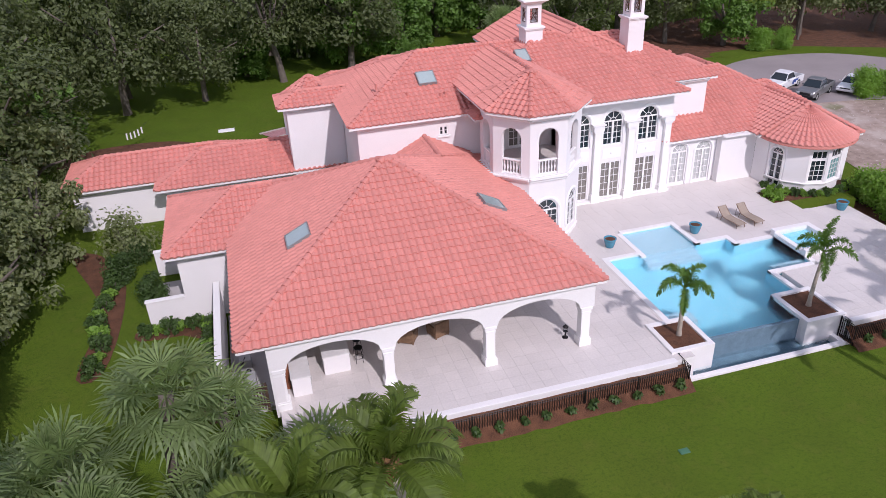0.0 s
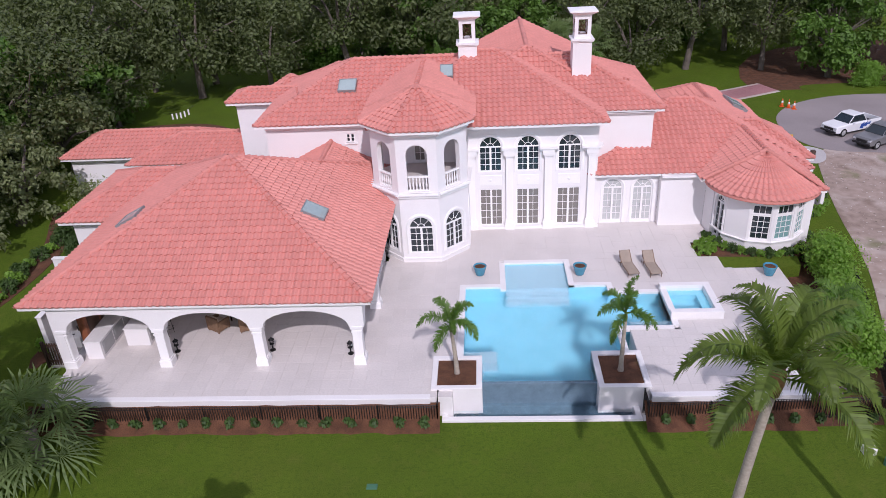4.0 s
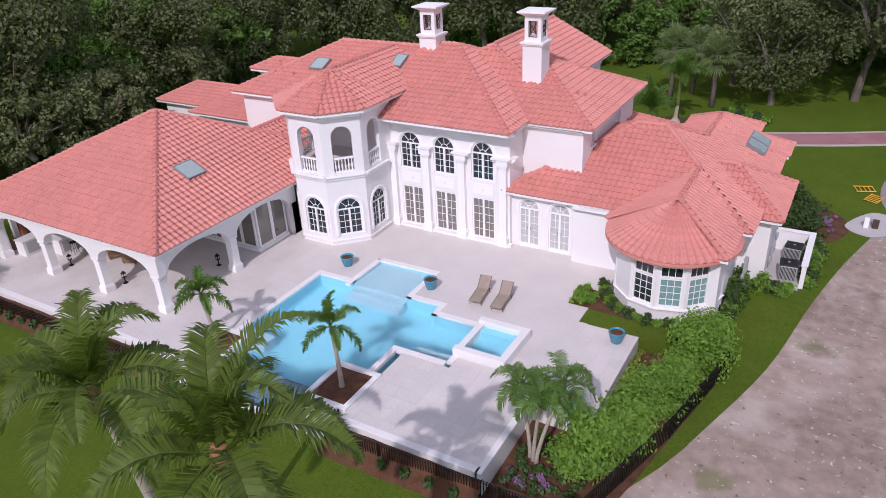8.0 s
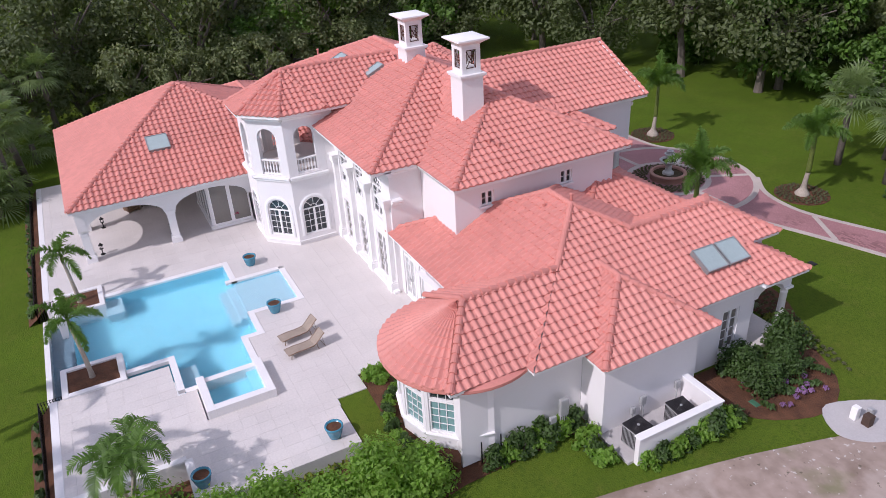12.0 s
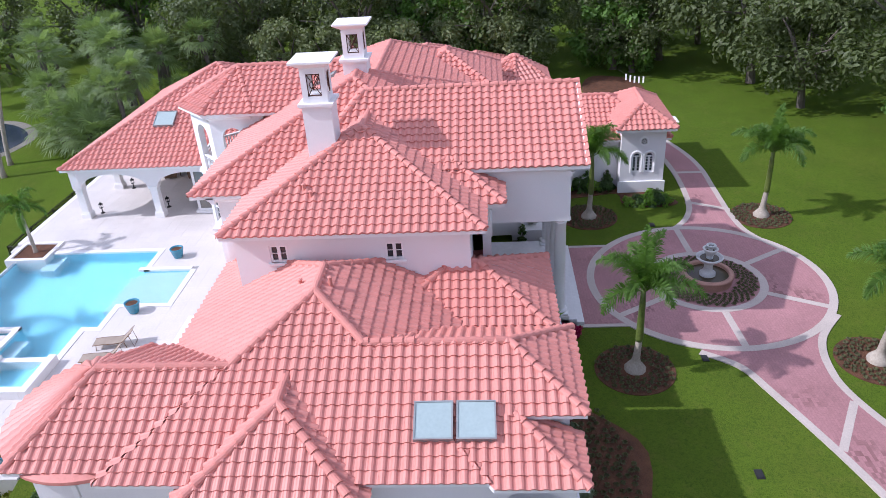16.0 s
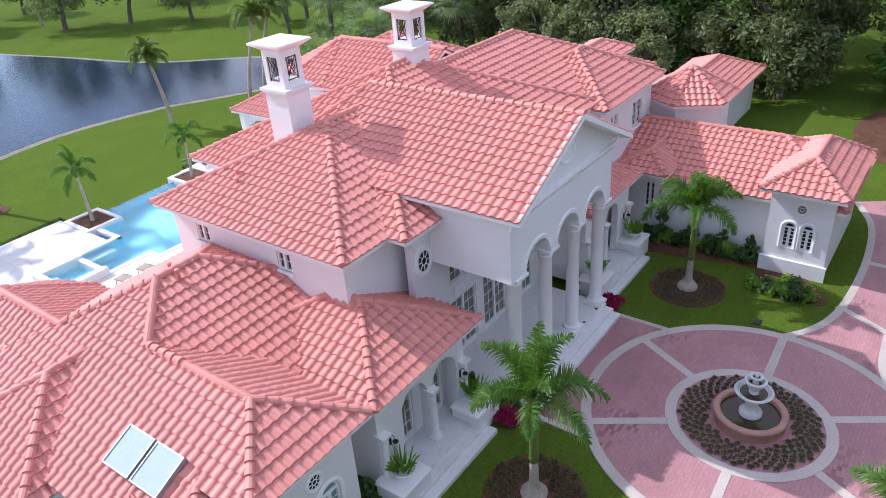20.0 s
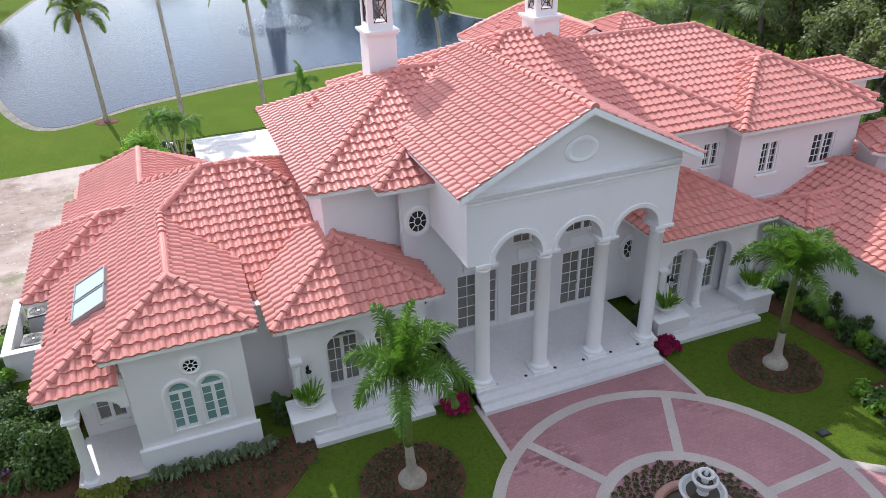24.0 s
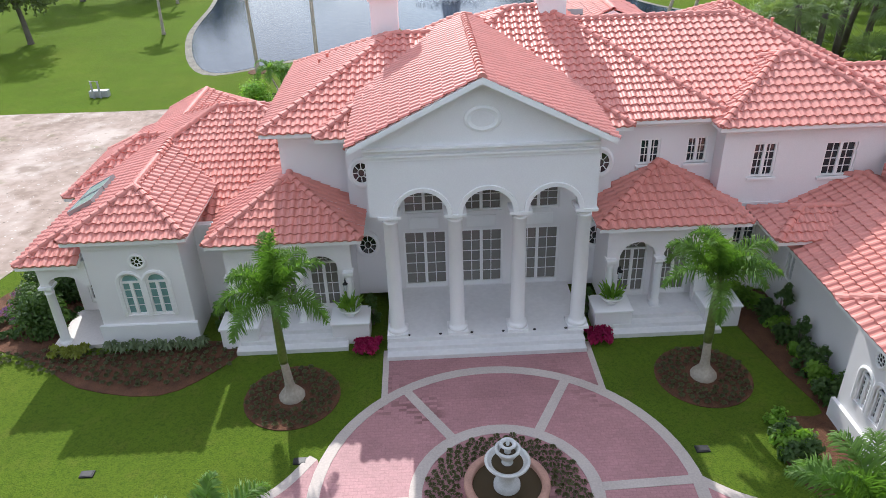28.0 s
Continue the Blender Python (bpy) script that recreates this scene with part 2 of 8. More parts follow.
def water(name, color, scale, strength, transmission, rough=0.02):
    m = bpy.data.materials.new(name)
    m.use_nodes = True
    nt = m.node_tree
    b = nt.nodes["Principled BSDF"]
    b.inputs["Base Color"].default_value = (*color, 1)
    b.inputs["Roughness"].default_value, b.inputs["IOR"].default_value = rough, 1.33
    b.inputs["Transmission Weight"].default_value = transmission
    geo = nt.nodes.new("ShaderNodeNewGeometry")
    n1, n2 = nt.nodes.new("ShaderNodeTexNoise"), nt.nodes.new("ShaderNodeTexNoise")
    n1.inputs["Scale"].default_value, n2.inputs["Scale"].default_value = scale, scale * 4.5
    n1.inputs["Detail"].default_value, n1.inputs["Distortion"].default_value = 3, 1.5
    add = nt.nodes.new("ShaderNodeMath")
    bp = nt.nodes.new("ShaderNodeBump")
    bp.inputs["Strength"].default_value, bp.inputs["Distance"].default_value = strength, 0.05
    for n in (n1, n2):
        nt.links.new(geo.outputs["Position"], n.inputs["Vector"])
    nt.links.new(n1.outputs["Fac"], add.inputs[0])
    nt.links.new(n2.outputs["Fac"], add.inputs[1])
    nt.links.new(add.outputs[0], bp.inputs["Height"])
    nt.links.new(bp.outputs[0], b.inputs["Normal"])
    return m


WATER = water("pool_water", (0.80, 0.95, 1.0), 3.2, 0.6, 1.0)
LAKE = water("lake_water", (0.016, 0.024, 0.042), 1.1, 0.22, 0.0, 0.07)
LAKE.node_tree.nodes["Principled BSDF"].inputs["Specular IOR Level"].default_value = 0.27
from mathutils.geometry import delaunay_2d_cdt

# ---- mesh helpers ----


def obj(name, bm, material, parent=None, label="", smooth=False):
    me = bpy.data.meshes.new(name)
    bm.to_mesh(me)
    bm.free()
    for m in material if isinstance(material, (list, tuple)) else (material,):
        me.materials.append(m)
    if smooth:
        me.polygons.foreach_set("use_smooth", [True] * len(me.polygons))
    ob = new(name, me)
    if parent is not None:
        ob.parent = parent
    if label:
        ob["label"] = label
    return ob


def part(name, bm, material, parent, label="", smooth=False):
    return obj(name, bm, material, parent, label, smooth)


def thing(name, label, category, group="", kind="", at=None):
    ob = new(name)
    if at is not None:
        ob.matrix_basis = at
    ob.empty_display_size = 0.2
    return tagged(ob, label, category, group, kind)


def like(ob, parent, m, name=None):
    """Another object on the same mesh, under parent, at the pose m."""
    o = new(name or ob.name.split(".")[0], ob.data)
    o.parent = parent
    o.matrix_basis = m
    return o


def box(bm, x0, x1, y0, y1, z0, z1):
    v = [bm.verts.new(p) for p in ((x0, y0, z0), (x1, y0, z0), (x1, y1, z0), (x0, y1, z0), (x0, y0, z1), (x1, y0, z1), (x1, y1, z1), (x0, y1, z1))]
    for f in ((0, 3, 2, 1), (4, 5, 6, 7), (0, 1, 5, 4), (1, 2, 6, 5), (2, 3, 7, 6), (3, 0, 4, 7)):
        bm.faces.new([v[i] for i in f])
    return v


def soft_box(x0, x1, y0, y1, z0, z1, r=0.02, seg=1):
    bm = bmesh.new()
    box(bm, x0, x1, y0, y1, z0, z1)
    bmesh.ops.bevel(bm, geom=bm.edges[:], offset=r, segments=seg, affect="EDGES", profile=0.5)
    return bm


def prism(bm, poly, z0, z1):
    lo, hi = [bm.verts.new((x, y, z0)) for x, y in poly], [bm.verts.new((x, y, z1)) for x, y in poly]
    n = len(poly)
    area = sum(poly[i][0] * poly[(i + 1) % n][1] - poly[(i + 1) % n][0] * poly[i][1] for i in range(n))
    if area < 0:
        lo.reverse(), hi.reverse()
    bm.faces.new(hi)
    bm.faces.new(lo[::-1])
    for i in range(n):
        bm.faces.new((lo[i], lo[(i + 1) % n], hi[(i + 1) % n], hi[i]))


def flat(bm, poly, z):
    """A level sheet inside any simple outline."""
    vs, _, fs, *_ = delaunay_2d_cdt([Vector(q[:2]) for q in poly], [], [list(range(len(poly)))], 1, 1e-5)
    vv = [bm.verts.new((v.x, v.y, z)) for v in vs]
    for f in fs:
        g = bm.faces.new([vv[i] for i in f])
        g.normal_update()
        if g.normal.z < 0:
            g.normal_flip()


def lathe(bm, profile, seg=24, at=(0, 0, 0), closed=True):
    """A turned body: profile is rows of (radius, z)."""
    rings = []
    for r, z in profile:
        rings.append([bm.verts.new((at[0] + r * math.cos(2 * math.pi * k / seg), at[1] + r * math.sin(2 * math.pi * k / seg), at[2] + z)) for k in range(seg)])
    for a, b in zip(rings[:-1], rings[1:]):
        for k in range(seg):
            bm.faces.new((a[k], a[(k + 1) % seg], b[(k + 1) % seg], b[k]))
    if closed:
        bm.faces.new(rings[0][::-1])
        bm.faces.new(rings[-1])


def tube(bm, pts, radii, seg=8, cap=True):
    """A tapered tube along points."""
    rings = []
    pts = [Vector(p) for p in pts]
    for i, p in enumerate(pts):
        d = (pts[min(i + 1, len(pts) - 1)] - pts[max(i - 1, 0)]).normalized()
        side = d.cross(Vector((0, 0, 1)) if abs(d.z) < 0.9 else Vector((1, 0, 0))).normalized()
        up = side.cross(d)
        r = radii[i] if isinstance(radii, (list, tuple)) else radii
        rings.append([bm.verts.new(p + (side * math.cos(2 * math.pi * k / seg) + up * math.sin(2 * math.pi * k / seg)) * r) for k in range(seg)])
    for a, b in zip(rings[:-1], rings[1:]):
        for k in range(seg):
            bm.faces.new((a[k], a[(k + 1) % seg], b[(k + 1) % seg], b[k]))
    if cap:
        bm.faces.new(rings[0][::-1])
        bm.faces.new(rings[-1])


def wall_mesh(p0, p1, z0, z1, openings=(), thick=0.3, top=None):
    """A wall whose outer face runs from p0 to p1 (outside on the right hand); openings are (u, width, bottom, top, rise): u is the
    middle's distance from p0, rise the height of an arched head within the opening. top(u) may give a sloping top."""
    a, b = Vector((*p0, 0)), Vector((*p1, 0))
    d = (b - a).normalized()
    inn = Vector((-d.y, d.x, 0))
    length = (b - a).length
    cuts = {0.0, length}
    for u, w, lo, hi, rise in openings:
        n = 12 if rise else 1
        cuts |= {round(u - w / 2 * math.cos(math.pi * k / n), 5) for k in range(n + 1)}
    if top:
        cuts |= {round(length / 2, 5)}
    cuts = sorted(c for c in cuts if -1e-6 <= c <= length + 1e-6)

    def head(o, x):
        u, w, lo, hi, rise = o
        if not rise:
            return hi
        s = min(1.0, abs(x - u) / (w / 2))
        return hi - rise + rise * math.sqrt(max(0.0, 1 - s * s))

    bm = bmesh.new()
    for x0, x1 in zip(cuts[:-1], cuts[1:]):
        if x1 - x0 < 1e-4:
            continue
        mid = (x0 + x1) / 2
        ops = sorted((o for o in openings if abs(mid - o[0]) < o[1] / 2), key=lambda o: o[2])
        spans, lo = [], (z0, z0)
        for o in ops:
            if o[2] > lo[0] + 1e-4:
                spans.append((lo, (o[2], o[2])))
            lo = (head(o, x0), head(o, x1))
        spans.append((lo, (top(x0), top(x1)) if top else (z1, z1)))
        for (l0, l1), (h0, h1) in spans:
            q = []
            for off in (0, thick):
                for x, z in ((x0, l0), (x1, l1), (x1, h1), (x0, h0)):
                    p = a + d * x + inn * off
                    q.append(bm.verts.new((p.x, p.y, z)))
            for f in ((0, 1, 2, 3), (7, 6, 5, 4), (0, 4, 5, 1), (3, 2, 6, 7), (0, 3, 7, 4), (1, 5, 6, 2)):
                bm.faces.new([q[i] for i in f])
    bmesh.ops.remove_doubles(bm, verts=bm.verts[:], dist=0.0005)
    seen, twin = {}, []
    for f in bm.faces:
        k = tuple(sorted(v.index for v in f.verts))
    bm.verts.index_update()
    for f in bm.faces:
        k = tuple(sorted(v.index for v in f.verts))
        if k in seen:
            twin += [f, seen[k]]
        seen[k] = f
    bmesh.ops.delete(bm, geom=list(set(twin)), context="FACES_ONLY")
    return bm


# ---- roofs ----
TILE_W, COURSE = 0.31, 0.37


ONE_TILE = []


def tile_slope(bm, poly, owner=None):
    """Courses of roll tiles over one convex slope; poly runs anticlockwise seen from outside and begins with its eave."""
    p = [Vector(q) for q in poly]
    u = (p[1] - p[0]).normalized()
    n = u.cross(p[2] - p[0]).normalized()
    if n.z < 0:
        n = -n
    v = n.cross(u).normalized()
    if v.z < 0:
        v = -v
    o = p[0]
    us, vs = [(q - o).dot(u) for q in p], [(q - o).dot(v) for q in p]
    v1 = max(vs)
    prof = ((0.0, 0.014), (0.16, 0.062), (0.34, 0.082), (0.52, 0.062), (0.68, 0.014), (0.84, 0.0))
    rows = math.ceil((v1 + 0.05) / COURSE)
    m = len(p)
    turn = 1 if sum(us[i] * vs[(i + 1) % m] - us[(i + 1) % m] * vs[i] for i in range(m)) > 0 else -1
    tmp = bmesh.new()
    for r in range(rows):
        va, vb = -0.05 + r * COURSE, -0.05 + (r + 1) * COURSE
        # the stretch of this course that lies on the slope
        lo, hi = 1e9, -1e9
        m = len(p)
        for i in range(m):
            (ua, wa), (ub, wb) = (us[i], vs[i]), (us[(i + 1) % m], vs[(i + 1) % m])
            for w in (va, vb):
                if (wa - w) * (wb - w) <= 0 and abs(wa - wb) > 1e-6:
                    x = ua + (ub - ua) * (w - wa) / (wb - wa)
                    lo, hi = min(lo, x), max(hi, x)
            if va <= wa <= vb or (r == 0 and wa <= vb):
                lo, hi = min(lo, ua), max(hi, ua)
        if hi < lo:
            continue
        ka, kb = math.floor(lo / TILE_W), math.ceil(hi / TILE_W)
        for k in range(ka, kb):
            jit = random.uniform(-0.006, 0.006)
            if owner is not None and len(ONE_TILE) < 300 and r > 0:
                corners = [Vector((x, y)) for x in (k * TILE_W, (k + 1) * TILE_W) for y in (va, vb + 0.02)]
                if all(((us[(i + 1) % m] - us[i]) * (c.y - vs[i]) - (vs[(i + 1) % m] - vs[i]) * (c.x - us[i])) * turn > 0.02 for i in range(m) for c in corners):
                    at_m = Matrix((u, v, n)).transposed().to_4x4()
                    at_m.translation = o + u * k * TILE_W + v * va + n * jit
                    if not ONE_TILE:
                        one = bmesh.new()
                        ups = [[one.verts.new((s * TILE_W, y, h * f + z)) for s, h in (*prof, (1.0, prof[0][1]))] for y, f, z in ((0, 0.6, -0.012), (0, 1, 0.052), (COURSE + 0.01, 1, 0.002))]
                        for a2, b2 in zip(ups[:-1], ups[1:]):
                            for i in range(len(a2) - 1):
                                one.faces.new((a2[i], a2[i + 1], b2[i + 1], b2[i]))
                        ONE_TILE.append(part("roof_tile", one, LOOSE_TILE, owner))
                        ONE_TILE[0].matrix_basis = at_m
                    else:
                        ONE_TILE.append(like(ONE_TILE[0], owner, at_m, "roof_tile"))
                    continue
            pts = [(k + s) * TILE_W for s, _ in prof] + [(k + 1) * TILE_W]
            hs = [h for _, h in prof] + [prof[0][1]]
            low, high, foot = [], [], []
            for x, h in zip(pts, hs):
                low.append(tmp.verts.new(o + u * x + v * va + n * (h + 0.052 + jit)))
                high.append(tmp.verts.new(o + u * x + v * (vb + 0.01) + n * (h + 0.002 + jit)))
                foot.append(tmp.verts.new(o + u * x + v * va + n * (h * 0.6 - 0.012)))
            for i in range(len(pts) - 1):
                tmp.faces.new((low[i], low[i + 1], high[i + 1], high[i]))
                tmp.faces.new((foot[i], foot[i + 1], low[i + 1], low[i]))
    m = len(p)
    for i in range(m):
        a, b = p[i], p[(i + 1) % m]
        if i == 0:
            continue
        out = (b - a).cross(n).normalized()
        mid = sum(p, Vector()) / m
        if (mid - a).dot(out) > 0:
            out = -out
        bmesh.ops.bisect_plane(tmp, geom=tmp.verts[:] + tmp.edges[:] + tmp.faces[:], dist=1e-5, plane_co=a + out * 0.01, plane_no=out, clear_outer=True)
    me = bpy.data.meshes.new("slope")
    tmp.to_mesh(me)
    tmp.free()
    bm.from_mesh(me)
    bpy.data.meshes.remove(me)


def cap_row(bm, a, b, r=0.13, step=0.36):
    """A row of barrel tiles along a ridge or hip, lapped upwards from a to b."""
    a, b = Vector(a), Vector(b)
    d = (b - a).normalized()
    side = d.cross(Vector((0, 0, 1))).normalized()
    up = side.cross(d).normalized()
    n = max(1, round((b - a).length / step))
    step = (b - a).length / n
    for i in range(n):
        rings = []
        for s, rr, lift in ((0.0, r * 1.12, 0.03), (0.10, r * 1.10, 0.03), (1.08, r * 0.92, 0.0)):
            c = a + d * (i + s) * step + up * lift
            rings.append([bm.verts.new(c + side * rr * math.cos(t) + up * (rr * 1.05 * math.sin(t) - 0.01)) for t in [math.pi * k / 6 for k in range(7)]])
        for x, y in zip(rings[:-1], rings[1:]):
            for k in range(6):
                bm.faces.new((x[k + 1], x[k], y[k], y[k + 1]))
        bm.faces.new(rings[0])


def roof_object(name, slopes, caps, parent, label="", singly=False):
    """slopes: convex polygons that begin with their eave; caps: ridge and hip lines, lower end first."""
    bm = bmesh.new()
    for s in slopes:
        v = [bm.verts.new(Vector(q) - Vector((0, 0, 0.02))) for q in s]
        f = bm.faces.new(v)
        f.normal_update()
        if f.normal.z < 0:
            f.normal_flip()
        w = [bm.verts.new(Vector(q) - Vector((0, 0, 0.16))) for q in s]
        bm.faces.new(w[::-1])
        for i in range(len(s)):
            bm.faces.new((v[i], v[(i + 1) % len(s)], w[(i + 1) % len(s)], w[i]))
    bmesh.ops.remove_doubles(bm, verts=bm.verts[:], dist=0.002)
    roof = part(name, bm, TRIM, parent, label)
    bm = bmesh.new()
    for s in slopes:
        tile_slope(bm, s, roof if singly else None)
    t = part("roof_tiles", bm, TILE, roof, "courses of terracotta roll tiles")
    t["kind"] = "stuff"
    bm = bmesh.new()
    for a, b in caps:
        cap_row(bm, a, b)
    part("ridge_tiles", bm, CAP, roof, "barrel tiles along ridges and hips", smooth=False)
    return roof


def hip_roof(name, x0, x1, y0, y1, ze, parent, label="", pitch=0.5, gables="", skip="", nocap="", singly=False):
    """A hipped roof over the eave rectangle; gables names the sides (n e s w) that end in a gable; skip the slopes left out."""
    w, h = x1 - x0, y1 - y0
    half = min(w, h) / 2
    zr = ze + pitch * half
    if w >= h:
        ym = (y0 + y1) / 2
        a = (x0 if "w" in gables else x0 + half, ym, zr)
        b = (x1 if "e" in gables else x1 - half, ym, zr)
        sl = {"s": [(x0, y0, ze), (x1, y0, ze), b, a], "n": [(x1, y1, ze), (x0, y1, ze), a, b],
              "w": [(x0, y1, ze), (x0, y0, ze), a], "e": [(x1, y0, ze), (x1, y1, ze), b]}
        hips = {"sw": ((x0, y0, ze), a), "nw": ((x0, y1, ze), a), "se": ((x1, y0, ze), b), "ne": ((x1, y1, ze), b)}
    else:
        xm = (x0 + x1) / 2
        a = (xm, y0 if "s" in gables else y0 + half, zr)
        b = (xm, y1 if "n" in gables else y1 - half, zr)
        sl = {"w": [(x0, y1, ze), (x0, y0, ze), a, b], "e": [(x1, y0, ze), (x1, y1, ze), b, a],
              "s": [(x0, y0, ze), (x1, y0, ze), a], "n": [(x1, y1, ze), (x0, y1, ze), b]}
        hips = {"sw": ((x0, y0, ze), a), "se": ((x1, y0, ze), a), "nw": ((x0, y1, ze), b), "ne": ((x1, y1, ze), b)}
    for k, q in sl.items():
        if len(q) == 4 and (Vector(q[2]) - Vector(q[3])).length < 0.05:
            sl[k] = q[:3]
    slopes = [sl[k] for k in ("ensw" if singly else sl) if k not in gables and k not in skip]
    caps = [q for k, q in hips.items() if not any(c in gables for c in k) and k not in nocap.split()]
    if (Vector(a) - Vector(b)).length > 0.3:
        caps.append((a, b))
    return roof_object(name, slopes, caps, parent, label, singly)
# ---- ground ----
LAWN_S, DRIVE_Z = -1.0, -0.42


def ground_z(y):
    """Lawn level: low beside the pool terrace, higher at the front court; straight between rows three metres apart."""
    def g(v):
        s = min(1.0, max(0.0, (v + 16) / 22))
        return LAWN_S + (DRIVE_Z - 0.03 - LAWN_S) * s
    a = math.floor(y / 3) * 3
    return g(a) + (g(a + 3) - g(a)) * (y - a) / 3


bm = bmesh.new()
xs = sorted([-3000, -400, -140] + [-99 + 9 * i for i in range(23)] + [-4.6, 8.0, 140, 400, 3000])
ys = sorted([-3000, -399, -159, -120] + [-90 + 3 * i for i in range(61)] + [-15.9, -4.4, 120, 159, 399, 3000])
vv = [[bm.verts.new((x, y, ground_z(y))) for x in xs] for y in ys]
for j in range(len(ys) - 1):
    for i in range(len(xs) - 1):
        if -4.7 < xs[i] < 7.9 and -16 < ys[j] < -4.5:
            continue        # the pool lies here
        bm.faces.new((vv[j][i], vv[j][i + 1], vv[j + 1][i + 1], vv[j + 1][i]))
tagged(obj("ground", bm, GRASS), "mown green lawn with worn patches", "lawn", kind="structure")


def curve_poly(pts, n=6):
    """A closed smooth outline through the points."""
    out, m = [], len(pts)
    for i in range(m):
        p = [Vector(pts[(i + k) % m]) for k in (-1, 0, 1, 2)]
        for j in range(n):
            t = j / n
            out.append(tuple(0.5 * (2 * p[1] + (p[2] - p[0]) * t + (2 * p[0] - 5 * p[1] + 4 * p[2] - p[3]) * t * t + (3 * p[1] - p[0] - 3 * p[2] + p[3]) * t ** 3)))
    return out


def sheet(poly, lift, depth=0.0):
    """A sheet that follows the lawn, lifted above it, with a skirt."""
    bm = bmesh.new()
    flat(bm, poly, 0)
    lo, hi = min(p[1] for p in poly), max(p[1] for p in poly)
    for k in range(math.floor(lo / 3), math.ceil(hi / 3) + 1):
        if -8 < k < 4:
            bmesh.ops.bisect_plane(bm, geom=bm.verts[:] + bm.edges[:] + bm.faces[:], plane_co=(0, 3 * k, 0), plane_no=(0, 1, 0))
    for f in bm.faces:
        f.normal_update()
        if f.normal.z < 0:
            f.normal_flip()
    edge = [e for e in bm.edges if e.is_boundary]
    for v in bm.verts:
        v.co.z = ground_z(v.co.y) + lift
    if depth:
        g = bmesh.ops.extrude_edge_only(bm, edges=edge)
        for v in g["geom"]:
            if isinstance(v, bmesh.types.BMVert):
                v.co.z -= depth
    return bm


def patch(name, poly, lift, material, label, category, depth=0.05, kind="structure"):
    return tagged(obj(name, sheet(poly, lift, depth), material), label, category, kind=kind)


# bare building plot and the turning circle beyond it
patch("ground_sand", curve_poly([(13.6, -16.2), (15.3, -10.5), (17.2, -4.5), (18.3, 1.5), (19.6, 7), (21.2, 11.5), (24, 13), (30, 10), (60, 2), (62, -16), (34, -16.5), (22, -16.2)], 5), 0.02, SAND,
      "bare trampled sand of an empty plot", "sand")
patch("road", curve_poly([(20.6, 15.2), (21.2, 20), (24.5, 23.8), (30, 25.5), (37, 24), (42, 18), (44, 10), (40, 6), (31, 10), (25.5, 11.2), (22, 12.2)], 5), 0.03, ASPHALT,
      "pale grey asphalt turning circle", "road")
patch("lake_bank", curve_poly([(19.7, -25.2), (24.6, -38), (26.2, -53), (27.4, -74), (20, -112), (0, -138), (-9.5, -138), (-15, -105), (-17.8, -76), (-21.2, -59), (-23.9, -47), (-30.2, -37), (-30.6, -31), (-26.4, -26.8), (-21.3, -27.2), (-17, -29.5), (-13.5, -31.4), (-5, -33), (5, -30.8), (12.6, -28.2)], 6), 0.012, BANK,
      "stony grey lake margin", "bank")
patch("water", curve_poly([(19.3, -25.8), (24, -38.2), (25.7, -53), (26.8, -74), (19.5, -111), (0, -137), (-9, -137), (-14.4, -105), (-17.2, -76), (-20.6, -59.4), (-23.2, -47), (-29.6, -36.6), (-29.9, -31.5), (-26.2, -27.5), (-21.5, -28), (-17, -30.3), (-13.4, -32.2), (-5, -33.8), (5, -31.6), (12.7, -29)], 6), 0.03, LAKE,
      "dark still lake that mirrors the sky", "lake", 0.02)
# mulch beds
for pts, lab in (
        ([(8.4, 13.2), (9.2, 14.6), (10.8, 15.7), (13.6, 15.1), (15.6, 13.6), (18.2, 12.3), (19.3, 10.4), (18.6, 8.3), (17.3, 7.3), (15.2, 7.2), (15.2, 13), (10, 12.8)], "brown mulch bed round the garden rooms"),
        ([(-11.2, 11.4), (-9.0, 11.6), (-9.2, 13.2), (-9.7, 16.2), (-10.0, 18.0), (-8.6, 18.1), (-8.1, 19.2), (-8.2, 20.8), (-9, 21), (-11.2, 18.2)], "narrow mulch bed along a white wall"),
        ([(3.6, -16.45), (13.3, -16.2), (13.3, -14.9), (3.6, -15.2)], "mulch strip under an iron fence"),
        ([(9.6, -15.3), (13.2, -15.4), (14.7, -10.4), (15.7, -5.2), (15.35, -3.0), (15.3, 2.3), (14.5, 2.3), (14.5, -2.8), (12, -3.9), (12.4, -6), (12.3, -11.2), (9.5, -11.3)], "brown mulch bed under garden shrubs"),
        ([(-27.2, -4.2), (-24.0, -4.3), (-23.5, -5.4), (-23.5, -11.4), (-24.4, -11.4), (-24.5, -5.9), (-27.3, -5.2)], "mulch bed beside a garden wall"),
        ([(-29.9, -7.2), (-28.8, -7.2), (-28.3, -3.2), (-28.6, 1.6), (-30.4, 4.6), (-31.6, 4.2), (-29.8, -0.4), (-29.5, -3.6)], "mulch bed along the garden's edge")):
    patch("mulch_bed", curve_poly(pts, 3) if len(pts) > 4 else pts, 0.025, MULCH, lab, "flower bed")
patch("ground_leaves", curve_poly([(-35, 20), (-32, 18.6), (-28, 18.8), (-25, 20.4), (-25.6, 22.4), (-29, 23.6), (-33.5, 23)], 4), 0.015, MULCH, "leaf litter under old oaks", "leaf litter")
patch("ground_leaves", curve_poly([(22, 29), (34, 27.5), (46, 22), (60, 22), (60, 44), (30, 44)], 4), 0.015, MULCH, "leaf litter under roadside trees", "leaf litter")
